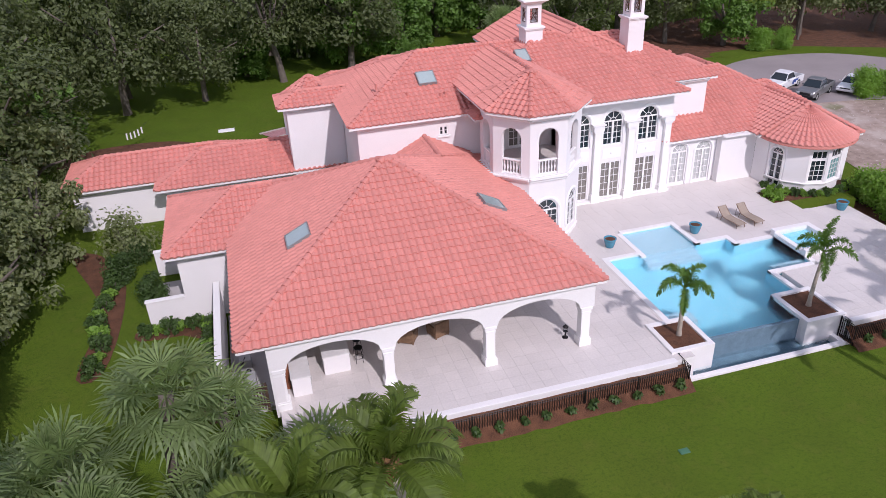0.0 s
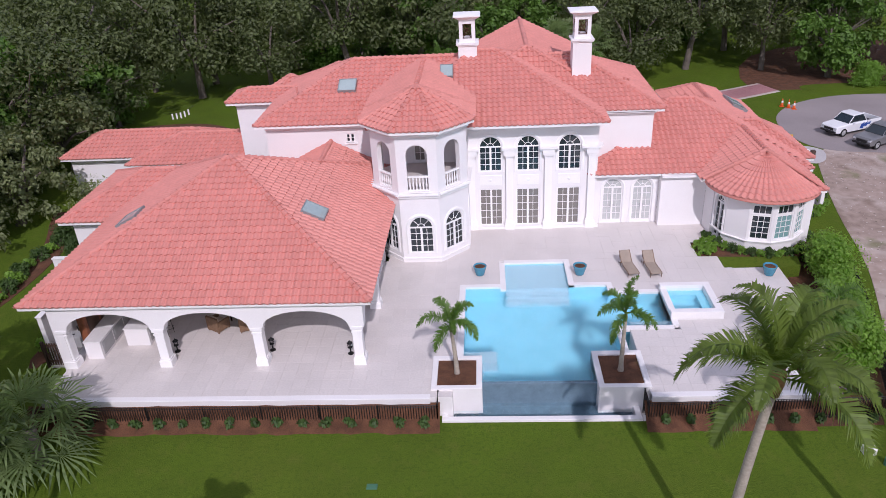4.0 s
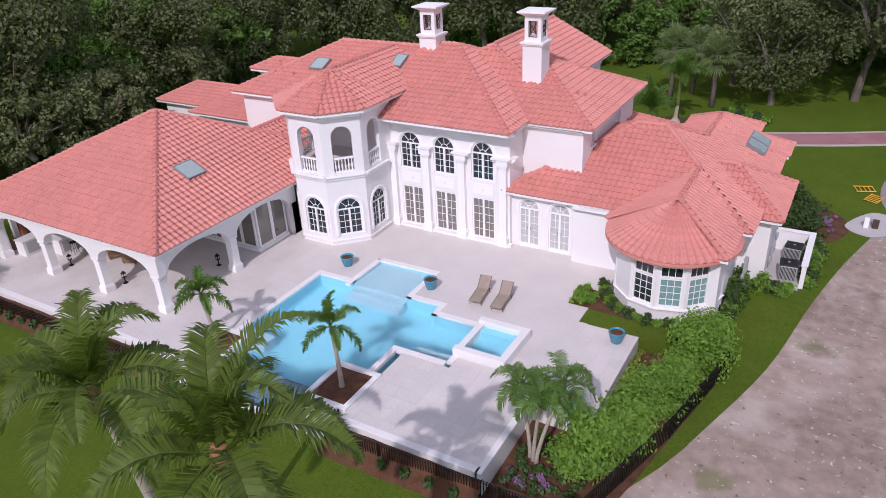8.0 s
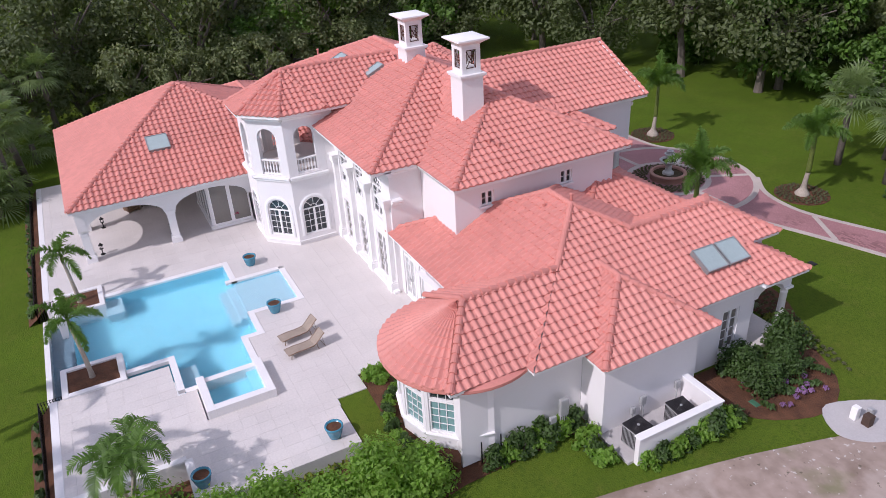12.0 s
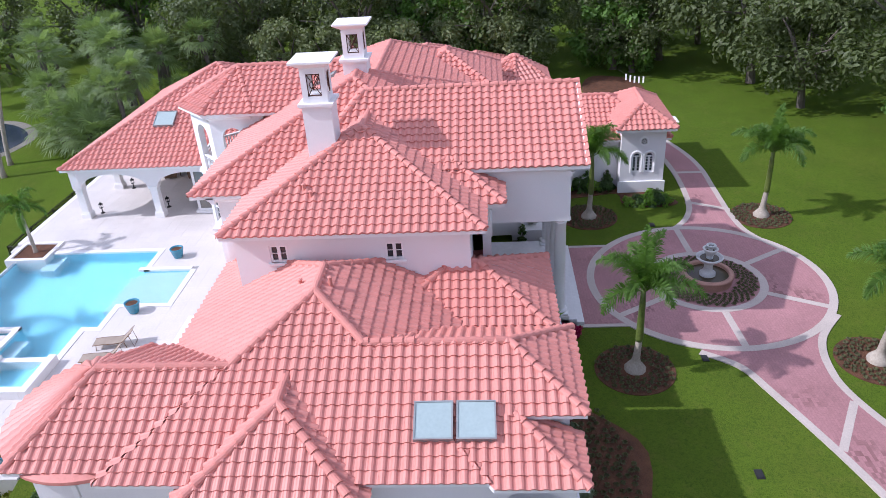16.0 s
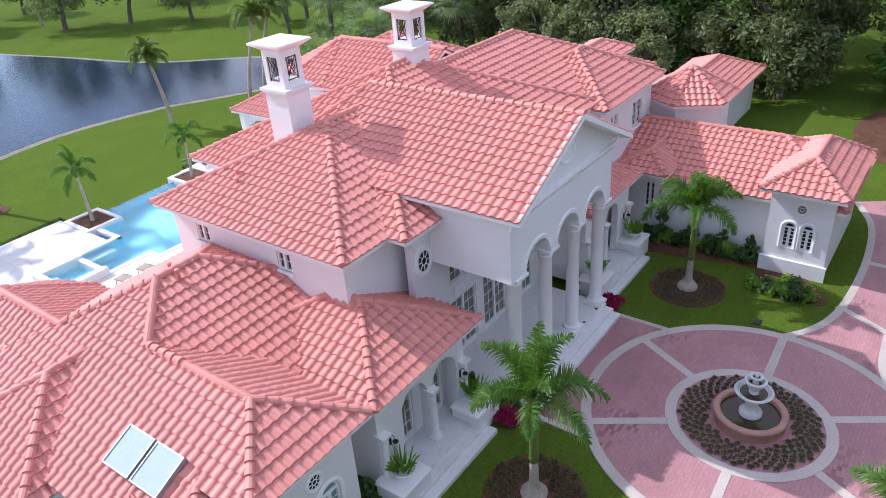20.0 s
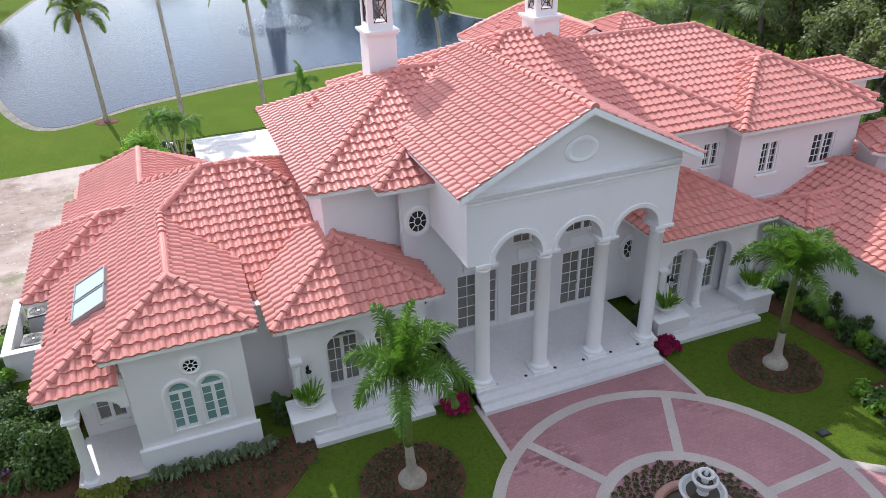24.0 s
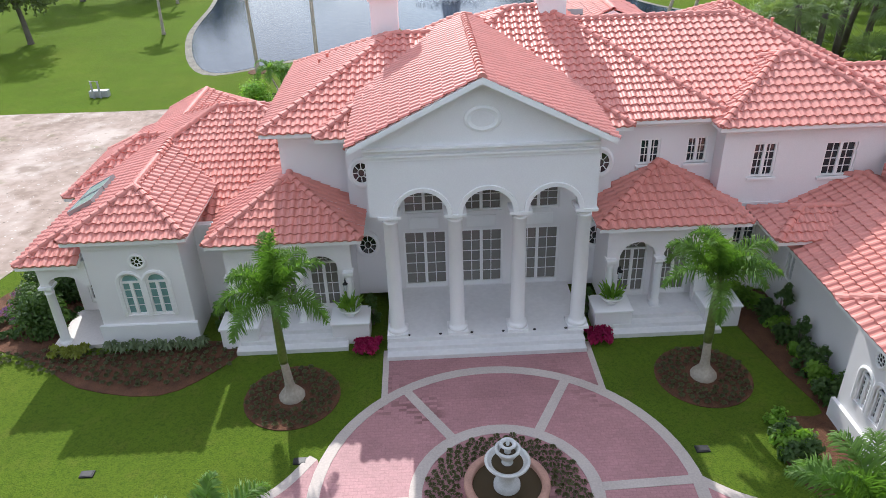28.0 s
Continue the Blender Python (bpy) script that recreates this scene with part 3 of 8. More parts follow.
patch("grass_verge", curve_poly([(27, 26.9), (34, 26.3), (40, 23), (44, 20), (46, 21.5), (41, 25), (34, 28.6), (27, 29)], 4), 0.03, GRASS, "mown verge beside the road", "lawn")

# ---- terrace and pool ----
RECTS = [(-21.3, -4.15, -15.48, -4.0), (-4.15, 8.5, -4.2, -0.3), (8.5, 9.7, -2.5, -0.3), (-4.15, -2.0, -6.7, -4.2), (1.7, 9.5, -6.7, -4.2), (9.5, 9.9, -6.7, -5.45), (3.55, 9.9, -7.45, -6.7), (8.1, 9.9, -10.2, -7.45),
         (6.0, 9.9, -12.0, -10.2), (3.75, 6.0, -15.48, -10.95), (6.0, 9.7, -15.48, -12.0), (9.9, 12.2, -11.2, -5.5), (-4.15, -3.79, -12.9, -6.7), (-8.0, -4.15, -4.0, -0.3), (-4.15, 9.7, -0.3, 0.31)]
bm = bmesh.new()
for x0, x1, y0, y1 in RECTS:
    box(bm, x0, x1, y0, y1, -1.3, -0.012)
patio = tagged(obj("patio", bm, COPING), "pale limestone pool terrace", "patio", kind="structure")
bm = bmesh.new()
made = 0
slabs = {}
for x0, x1, y0, y1 in RECTS:
    nx, ny = max(1, round((x1 - x0) / 0.61)), max(1, round((y1 - y0) / 0.61))
    for i in range(nx):
        for j in range(ny):
            a, b = x0 + (x1 - x0) * i / nx, x0 + (x1 - x0) * (i + 1) / nx
            c, d = y0 + (y1 - y0) * j / ny, y0 + (y1 - y0) * (j + 1) / ny
            h = random.uniform(-0.0015, 0.0015)
            if made < 300 and -4.2 < a and y0 > -7.5:
                made += 1
                key = (round(b - a, 4), round(d - c, 4))
                if key not in slabs:
                    piece = bmesh.new()
                    box(piece, 0.002, b - a - 0.002, 0.002, d - c - 0.002, -0.011, 0.0)
                    slabs[key] = part("paving_slab", piece, LIMESTONE, patio)
                    slabs[key].matrix_basis = pose(a, c, h)
                else:
                    like(slabs[key], patio, pose(a, c, h), "paving_slab")
                continue
            q = [bm.verts.new((x, y, z)) for z, e in ((-0.011, 0.002), (h, 0.003)) for x, y in ((a + e, c + e), (b - e, c + e), (b - e, d - e), (a + e, d - e))]
            bm.faces.new(q[4:])
            for k in range(4):
                bm.faces.new((q[k], q[(k + 1) % 4], q[4 + (k + 1) % 4], q[4 + k]))
t = part("paving_slab", bm, LIMESTONE, patio, "square pale limestone slabs")
t["kind"] = "stuff"
for x0, x1, y0, y1 in ((-21.3, -5.05, -15.6, -15.3), (3.75, 9.7, -15.6, -15.3), (9.6, 9.86, -15.6, -11.3), (9.8, 12.3, -11.4, -11.1)):
    part("kerb", soft_box(x0, x1, y0, y1, -1.3, 0.012, 0.012), COPING, patio, "smooth white terrace edge")

pool = thing("swimming_pool", "rectangular turquoise swimming pool with raised spa and overflow edge", "pool")
OUT = [(-3.75, -14.45), (-3.75, -6.98), (-1.72, -6.98), (-1.72, -4.5), (1.42, -4.5), (1.42, -6.98), (3.28, -6.98), (3.28, -7.75), (5.72, -7.75), (5.72, -10.62), (3.12, -10.62), (3.12, -12.6), (1.75, -12.6), (1.75, -14.45)]
bm = bmesh.new()
lo = [bm.verts.new((x, y, -1.35)) for x, y in OUT]
hi = [bm.verts.new((x, y, -0.142)) for x, y in OUT]
flat(bm, OUT, -1.35)
for i in range(len(OUT)):
    j = (i + 1) % len(OUT)
    if {i, j} == {0, len(OUT) - 1}:
        bm.faces.new((lo[i], lo[j], *[bm.verts.new((OUT[k][0], OUT[k][1], -0.142)) for k in (j, i)]))
    else:
        bm.faces.new((lo[i], lo[j], hi[j], hi[i]))
part("basin", bm, POOL_TILE, pool, "pale blue pool plaster")
bm = bmesh.new()
box(bm, -1.72, 1.42, -6.9, -4.5, -1.3, -0.28)
box(bm, -1.72, 1.42, -7.3, -6.9, -1.3, -0.55)
box(bm, -1.72, 1.42, -7.7, -7.3, -1.3, -0.85)
part("beach_shelf", bm, POOL_PALE, pool, "shallow tanning shelf with steps")
for x0, x1, y0, y1 in ((-3.75, -2.3, -12.9, -12.1), (3.9, 5.72, -10.62, -9.9)):
    bm = bmesh.new()
    box(bm, x0, x1, y0, y1, -1.3, -0.45)
    part("bench", bm, POOL_PALE, pool)
bm = bmesh.new()
flat(bm, [(-3.75, -14.56)] + OUT[1:-1] + [(1.75, -14.56)], -0.05)
wat = part("pool_water", bm, WATER, pool, "clear rippled pool water")
wat.visible_shadow = False
part("coping", soft_box(-4.05, -3.75, -12.84, -6.98, -0.14, 0.021, 0.008), COPING, pool)
n = len(OUT)
for i in range(1, n - 2):
    (xa, ya), (xb, yb) = OUT[i], OUT[i + 1]
    # a strip of coping outside each edge
    d = Vector((xb - xa, yb - ya, 0)).normalized()
    o = Vector((-d.y, d.x, 0)) * 0.28
    ext = d * 0.28
    a0 = Vector((xa, ya, 0)) - (ext if i in (1, 2, 4, 6, 8) else -ext * 0 if i == 1 else Vector())
    b0 = Vector((xb, yb, 0))
    quad = [(a0.x, a0.y), (b0.x, b0.y), (b0.x + o.x, b0.y + o.y), (a0.x + o.x, a0.y + o.y)]
    bm = bmesh.new()
    prism(bm, quad, -0.14, 0.022 + 0.0015 * (i % 3))
    part("coping", bm, COPING, pool)
bm = bmesh.new()
box(bm, -3.75, 1.75, -14.62, -14.46, -1.6, -0.062)
part("weir_wall", bm, GLASS_TILE, pool, "wet tiled overflow wall")
for x0, x1, y0, y1, z0, z1 in ((-4.6, 3.4, -15.88, -15.64, -1.6, -0.88), (-4.6, -4.36, -15.64, -15.1, -1.6, -0.88), (3.16, 3.4, -15.64, -15.1, -1.6, -0.88)):
    part("basin_wall", soft_box(x0, x1, y0, y1, z0, z1, 0.01), COPING, pool, "white catch basin wall")
bm = bmesh.new()
box(bm, -4.36, 3.16, -15.64, -14.62, -1.6, -1.38)
part("catch_basin", bm, GLASS_TILE, pool, "tiled catch basin floor")
bm = bmesh.new()
bm.faces.new([bm.verts.new(q) for q in ((-4.36, -15.64, -1.06), (3.16, -15.64, -1.06), (3.16, -14.62, -1.06), (-4.36, -14.62, -1.06))])
w2 = part("basin_water", bm, WATER, pool, "still water in the catch basin")
w2.visible_shadow = False
# spa
for x0, x1, y0, y1 in ((5.72, 8.1, -7.78, -7.45), (5.72, 8.1, -10.15, -9.82), (7.77, 8.1, -9.82, -7.78), (5.72, 6.02, -9.82, -7.78)):
    part("spa_wall", soft_box(x0, x1, y0, y1, -1.2, 0.38 if x0 > 5.9 or x1 > 7 else 0.24, 0.012), COPING, pool, "raised white spa wall")
bm = bmesh.new()
box(bm, 6.02, 7.77, -9.82, -7.78, -0.8, -0.55)
box(bm, 6.02, 7.77, -8.2, -7.78, -0.55, -0.05)
box(bm, 7.35, 7.77, -9.82, -8.2, -0.55, -0.05)
part("spa_floor", bm, POOL_TILE, pool, "pale blue spa bench")
bm = bmesh.new()
bm.faces.new([bm.verts.new(q) for q in ((6.02, -9.82, 0.22), (7.77, -9.82, 0.22), (7.77, -7.78, 0.22), (6.02, -7.78, 0.22))])
w3 = part("spa_water", bm, WATER, pool)
w3.visible_shadow = False
for x0, x1, y0, y1 in ((-5.05, -2.95, -15.1, -12.85), (1.75, 3.85, -15.1, -12.62)):
    pl = thing("planter", "low white planter with brown mulch by the pool", "planter", "pool planters")
    for a, b, c, d in ((x0, x1, y0, y0 + 0.24), (x0, x1, y1 - 0.24, y1), (x0, x0 + 0.24, y0 + 0.24, y1 - 0.24), (x1 - 0.24, x1, y0 + 0.24, y1 - 0.24)):
        part("rim", soft_box(a, b, c, d, -1.3, 0.1, 0.012), COPING, pl)
    bm = bmesh.new()
    box(bm, x0 + 0.24, x1 - 0.24, y0 + 0.24, y1 - 0.24, -1.0, 0.02)
    part("mulch", bm, MULCH, pl, "brown bark mulch")

# mulch banked up against the terrace's south edge, under the fence
for x0, x1 in ((-21.9, -4.66), (3.46, 9.9)):
    bm = bmesh.new()
    n = max(4, round((x1 - x0) / 0.5))
    rnd = random.Random(round(x1 * 10))
    rows = []
    for k in range(n + 1):
        w = rnd.uniform(-0.07, 0.07)
        rows.append([bm.verts.new((x0 + (x1 - x0) * k / n, y, z)) for y, z in ((-15.55, -0.22 + 0.3 * w), (-15.8, -0.4 + 0.4 * w), (-16.1, -0.72 + 0.4 * w), (-16.5 + w, LAWN_S + 0.03), (-16.56 + w, LAWN_S - 0.05))])
    for a, b in zip(rows[:-1], rows[1:]):
        for k in range(4):
            bm.faces.new((a[k], a[k + 1], b[k + 1], b[k]))
    bmesh.ops.recalc_face_normals(bm, faces=bm.faces[:])
    tagged(obj("mulch_bed", bm, MULCH, smooth=True), "bank of red-brown mulch under an iron fence", "flower bed", kind="structure")

# raised bed and a patch of grass in the corner beside the bay
bm = bmesh.new()
prism(bm, [(8.5, -2.5), (8.5, -4.2), (9.5, -4.2), (12.2, -4.3), (13.6, -4.3), (14.9, -2.9), (14.2, -2.5)], -0.95, -0.05)
tagged(obj("mulch_bed", bm, MULCH), "brown mulch bed round the bay window", "flower bed", kind="structure")
bm = bmesh.new()
prism(bm, [(9.504, -4.204), (9.504, -5.45), (12.2, -5.45), (13.4, -5.3), (13.59, -4.304), (12.2, -4.304)], -0.95, -0.045)
tagged(obj("grass_patch", bm, GRASS), "small patch of lawn by the terrace corner", "lawn", kind="structure")

# ---- forecourt ----
CX, CY = -0.1, 20.5


def ring_poly(r, n=64, a0=0.0, a1=360.0):
    return [(CX + r * math.cos(radians(a0 + (a1 - a0) * k / n)), CY + r * math.sin(radians(a0 + (a1 - a0) * k / n))) for k in range(n + (a1 - a0 < 360))]


def band(inner, outer, z0, z1):
    bm = bmesh.new()
    m = len(inner)
    closed = math.dist(inner[0], inner[-1]) < 1.5 and m > 20
    rows = [[bm.verts.new((*p[k], z)) for p, z in ((inner, z0), (inner, z1), (outer, z1), (outer, z0))] for k in range(m)]
    for k in range(m if closed else m - 1):
        a, b = rows[k], rows[(k + 1) % m]
        for i in range(3):
            bm.faces.new((a[i], b[i], b[i + 1], a[i + 1]))
    if not closed:
        bm.faces.new(rows[0])
        bm.faces.new(rows[-1][::-1])
    bmesh.ops.recalc_face_normals(bm, faces=bm.faces[:])
    return bm


def smooth_line(pts, n=8):
    out, m = [], len(pts)
    for i in range(m - 1):
        p = [Vector(pts[min(max(i + k, 0), m - 1)]) for k in (-1, 0, 1, 2)]
        for j in range(n):
            t = j / n
            out.append(tuple(0.5 * (2 * p[1] + (p[2] - p[0]) * t + (2 * p[0] - 5 * p[1] + 4 * p[2] - p[3]) * t * t + (3 * p[1] - p[0] - 3 * p[2] + p[3]) * t ** 3)))
    return out + [tuple(pts[-1])]


W_S = smooth_line([(-5.3, 20.0), (-6.4, 20.9), (-8.0, 21.5), (-10.5, 21.75), (-13.5, 21.75), (-16.5, 21.4), (-18.9, 20.4)])
W_N = smooth_line([(-2.6, 25.2), (-4.6, 24.0), (-6.6, 23.7), (-10.2, 23.75), (-13.5, 23.8), (-16.6, 23.3), (-20.0, 22.2)])
E_S = smooth_line([(5.2, 18.9), (6.2, 20.2), (7.8, 20.9), (10.8, 22.0), (13.9, 23.0), (18, 24.6), (24, 27.5)])
E_N = smooth_line([(2.8, 25.0), (4.5, 23.7), (6.4, 23.2), (8.4, 23.4), (12.3, 24.9), (17, 26.8), (23.2, 29.8)])
drive = thing("driveway", "red brick paved forecourt with cream borders", "driveway", kind="structure")
for poly in (ring_poly(5.1), W_S + W_N[::-1], E_S + E_N[::-1], [(-3.55, 14.0), (3.25, 14.0), (3.25, 16.6), (-3.55, 16.6)]):
    bm = bmesh.new()
    flat(bm, poly, DRIVE_Z + 0.012 - 0.004 * (len(poly) == 64))
    part("paving", bm, PAVER, drive, "weathered red brick pavers")
zb = DRIVE_Z + 0.02


def offset(line, d):
    out = []
    for i, p in enumerate(line):
        a, b = Vector(line[max(i - 1, 0)]), Vector(line[min(i + 1, len(line) - 1)])
        t = (b - a).normalized()
        out.append((p[0] - t.y * d, p[1] + t.x * d))
    return out


part("border", band(ring_poly(5.1), ring_poly(5.45), zb - 0.2, zb), PALE_PAVER, drive, "ring of cream pavers")
part("border", band(ring_poly(2.3), ring_poly(2.66), zb - 0.2, zb + 0.002), PALE_PAVER, drive, "ring of cream pavers")
for line, d in ((W_S, -0.3), (W_N, 0.3), (E_S, -0.3), (E_N, 0.3), ([(3.25, 13.9), (3.25, 16.7)], -0.2), ([(-3.55, 13.9), (-3.55, 16.7)], 0.2)):
    a, b = (line, offset(line, d)) if d > 0 else (offset(line, d), line)
    part("border", band(a, b, zb - 0.2, zb - 0.003), PALE_PAVER, drive, "edge of cream pavers")
for k in range(6):
    bm = bmesh.new()
    box(bm, 2.66, 5.1, -0.15, 0.15, zb - 0.2, zb - 0.0015)
    p = part("border", bm, PALE_PAVER, drive, "spoke of cream pavers")
    p.matrix_basis = pose(CX, CY, 0, 0, 0, 60 * k + 2)
for line_a, line_b, idx in ((W_S, W_N, 18), (W_S, W_N, 30), (E_S, E_N, 24)):
    a, b = Vector(line_a[idx]), Vector(line_b[idx])
    t = (b - a).normalized()
    nrm = Vector((-t.y, t.x)) * 0.14
    bm = bmesh.new()
    prism(bm, [tuple(a + nrm), tuple(b + nrm), tuple(b - nrm), tuple(a - nrm)], zb - 0.2, zb - 0.001)
    part("border", bm, PALE_PAVER, drive, "cross band of cream pavers")
patch("mulch_bed", ring_poly(2.32, 48), 0.035, MULCH, "round bed of mulch and low plants", "flower bed")

# front steps and terraces
steps = thing("front_steps", "white marble porch floor with three steps", "steps", kind="structure")
for i, (e, z) in enumerate(((0.0, 0.05), (0.32, -0.1), (0.64, -0.25))):
    part("step", soft_box(-3.55, 3.3, 10.5, 13.85 + e, -0.6, z, 0.012), MARBLE, steps, "pale marble step")
for k in range(6):
    bm = bmesh.new()
    lathe(bm, [(0.055, 0.05), (0.055, 0.062), (0.03, 0.066)], 12, (-2.95 + 1.1 * k, 13.68, 0))
    part("step_light", bm, METAL, steps, "small dark floor light")
for s, (a, b) in ((1, (4.5, 8.6)), (-1, (-8.7, -4.6))):
    ter = thing("side_steps", "white marble side terrace with steps", "steps", kind="structure")
    part("step", soft_box(a, b, 11.7, 13.05, -0.6, 0.03, 0.012), MARBLE, ter)
    part("step", soft_box(a + 0.25, b - 0.1, 12.9, 13.4, -0.6, -0.13, 0.012), MARBLE, ter)
    part("step", soft_box(a + 0.2, b, 12.9, 13.75, -0.6, -0.28, 0.012), MARBLE, ter)
    for x0, x1 in ((a - 0.55, a + 0.75), (b - 0.75, b + 0.55)):
        ped = thing("pedestal", "white stucco pedestal for a planted urn", "pedestal", "urn pedestals")
        part("body", soft_box(x0, x1, 12.3, 13.35, -0.6, 0.36, 0.012), STUCCO, ped)
        part("top", soft_box(x0 - 0.05, x1 + 0.05, 12.25, 13.4, 0.36, 0.45, 0.02), TRIM, ped)
# ---- house ----
house = thing("house", "white stucco villa with salmon clay tile roofs", "house")
E2 = 6.5


def wall(p0, p1, z0, z1, openings=(), thick=0.3, top=None, material=None):
    a, b = Vector(p0), Vector(p1)
    d = (b - a).normalized() * 0.004
    return part("wall", wall_mesh(tuple(a + d), tuple(b - d), z0, z1, [(o[0] - 0.004, *o[1:]) for o in openings], thick, top), material or STUCCO, house)


def slab(poly, z0, z1, material=None, name="wall"):
    bm = bmesh.new()
    prism(bm, poly, z0, z1)
    return part(name, bm, material or STUCCO, house)


def at(x, y, z, rz=0):
    return pose(x, y, z, 0, 0, rz)


# windows and glazed doors: one mesh of white bars, with a pane under it
WINDOWS = {}


def outline_head(x, w, h, rise):
    if not rise:
        return h
    s = min(1.0, abs(x) / (w / 2))
    return h - rise + rise * math.sqrt(max(0.0, 1 - s * s))


def window_meshes(w, h, rise, cols, rows, door, fan, bar=0.026):
    """Frame, glazing bars and glass of one size of window; alike windows share them."""
    key = (w, h, rise, cols, rows, door, fan)
    if key in WINDOWS:
        return WINDOWS[key]
    y0, y1, s = 0.04, 0.13, 0.065 if not door else 0.075
    foot = s if not door else 0.17
    n = 14
    outer, inner = [(-w / 2, 0), (w / 2, 0)], [(-w / 2 + s, foot), (w / 2 - s, foot)]
    if rise:
        for k in range(n + 1):
            c, d = math.cos(math.pi * k / n), math.sin(math.pi * k / n)
            outer.append((c * w / 2, h - rise + d * rise))
            inner.append((c * (w / 2 - s), h - rise + d * (rise - s)))
    else:
        outer += [(w / 2, h), (-w / 2, h)]
        inner += [(w / 2 - s, h - s), (-w / 2 + s, h - s)]
    bm = bmesh.new()
    ring = [[bm.verts.new((q[0], y, q[1])) for q in (o, i) for y in (y0, y1)] for o, i in zip(outer, inner)]
    for k in range(len(ring)):
        a, b = ring[k], ring[(k + 1) % len(ring)]
        for i, j in ((0, 1), (1, 3), (3, 2), (2, 0)):
            bm.faces.new((a[i], a[j], b[j], b[i]))
    bmesh.ops.recalc_face_normals(bm, faces=bm.faces[:])

    def mesh_of(bm, name, material):
        me = bpy.data.meshes.new(name)
        bm.to_mesh(me)
        bm.free()
        me.materials.append(material)
        return me
    frame_me = mesh_of(bm, "window", TRIM)
    bars = []

    def add(*b):
        bm = bmesh.new()
        box(bm, *b)
        bars.append(mesh_of(bm, "glazing_bar", TRIM))
    top = h - rise if rise else h - s
    if rise:
        add(-w / 2 + s, w / 2 - s, y0, y1, h - rise - s / 2, h - rise + s / 2)
    if door or cols % 2 == 0:
        add(-0.055, 0.055, y0 - 0.004, y1, 0.01, top)
    for k in range(1, cols):
        if not (cols % 2 == 0 and k == cols // 2):
            x = -w / 2 + s + (w - 2 * s) * k / cols
            add(x - bar / 2, x + bar / 2, 0.075, 0.1, foot, top)
    for k in range(1, rows):
        z = foot + (top - foot) * k / rows
        add(-w / 2 + s, w / 2 - s, 0.078, 0.097, z - bar / 2, z + bar / 2)
    if rise and fan:
        for a in (45, 90, 135):
            d = Vector((math.cos(radians(a)) * (w / 2 - s / 2), 0, math.sin(radians(a)) * (rise - s / 2)))
            bm = bmesh.new()
            tube(bm, [(d.x * 0.25, 0.0875, h - rise + d.z * 0.25), (d.x, 0.0875, h - rise + d.z)], bar * 0.6, 4)
            bars.append(mesh_of(bm, "glazing_bar", TRIM))
        bm = bmesh.new()
        tube(bm, [(math.cos(radians(a)) * w * 0.16, 0.0875, h - rise + math.sin(radians(a)) * rise * 0.32) for a in range(0, 181, 20)], bar * 0.6, 4)
        bars.append(mesh_of(bm, "glazing_bar", TRIM))
    bm = bmesh.new()
    xs = [-w / 2 + 0.01 + (w - 0.02) * k / 12 for k in range(13)]
    lo = [bm.verts.new((x, 0.11, 0.01)) for x in xs]
    hi = [bm.verts.new((x, 0.11, max(0.02, outline_head(x, w, h, rise) - 0.01))) for x in xs]
    for k in range(12):
        bm.faces.new((lo[k], lo[k + 1], hi[k + 1], hi[k]))
    g = bmesh.ops.extrude_face_region(bm, geom=bm.faces[:])
    bmesh.ops.translate(bm, verts=[v for v in g["geom"] if isinstance(v, bmesh.types.BMVert)], vec=(0, 0.012, 0))
    bmesh.ops.recalc_face_normals(bm, faces=bm.faces[:])
    pane = mesh_of(bm, "pane", CURTAINGLASS if door else WINGLASS)
    WINDOWS[key] = (frame_me, bars, pane)
    return WINDOWS[key]


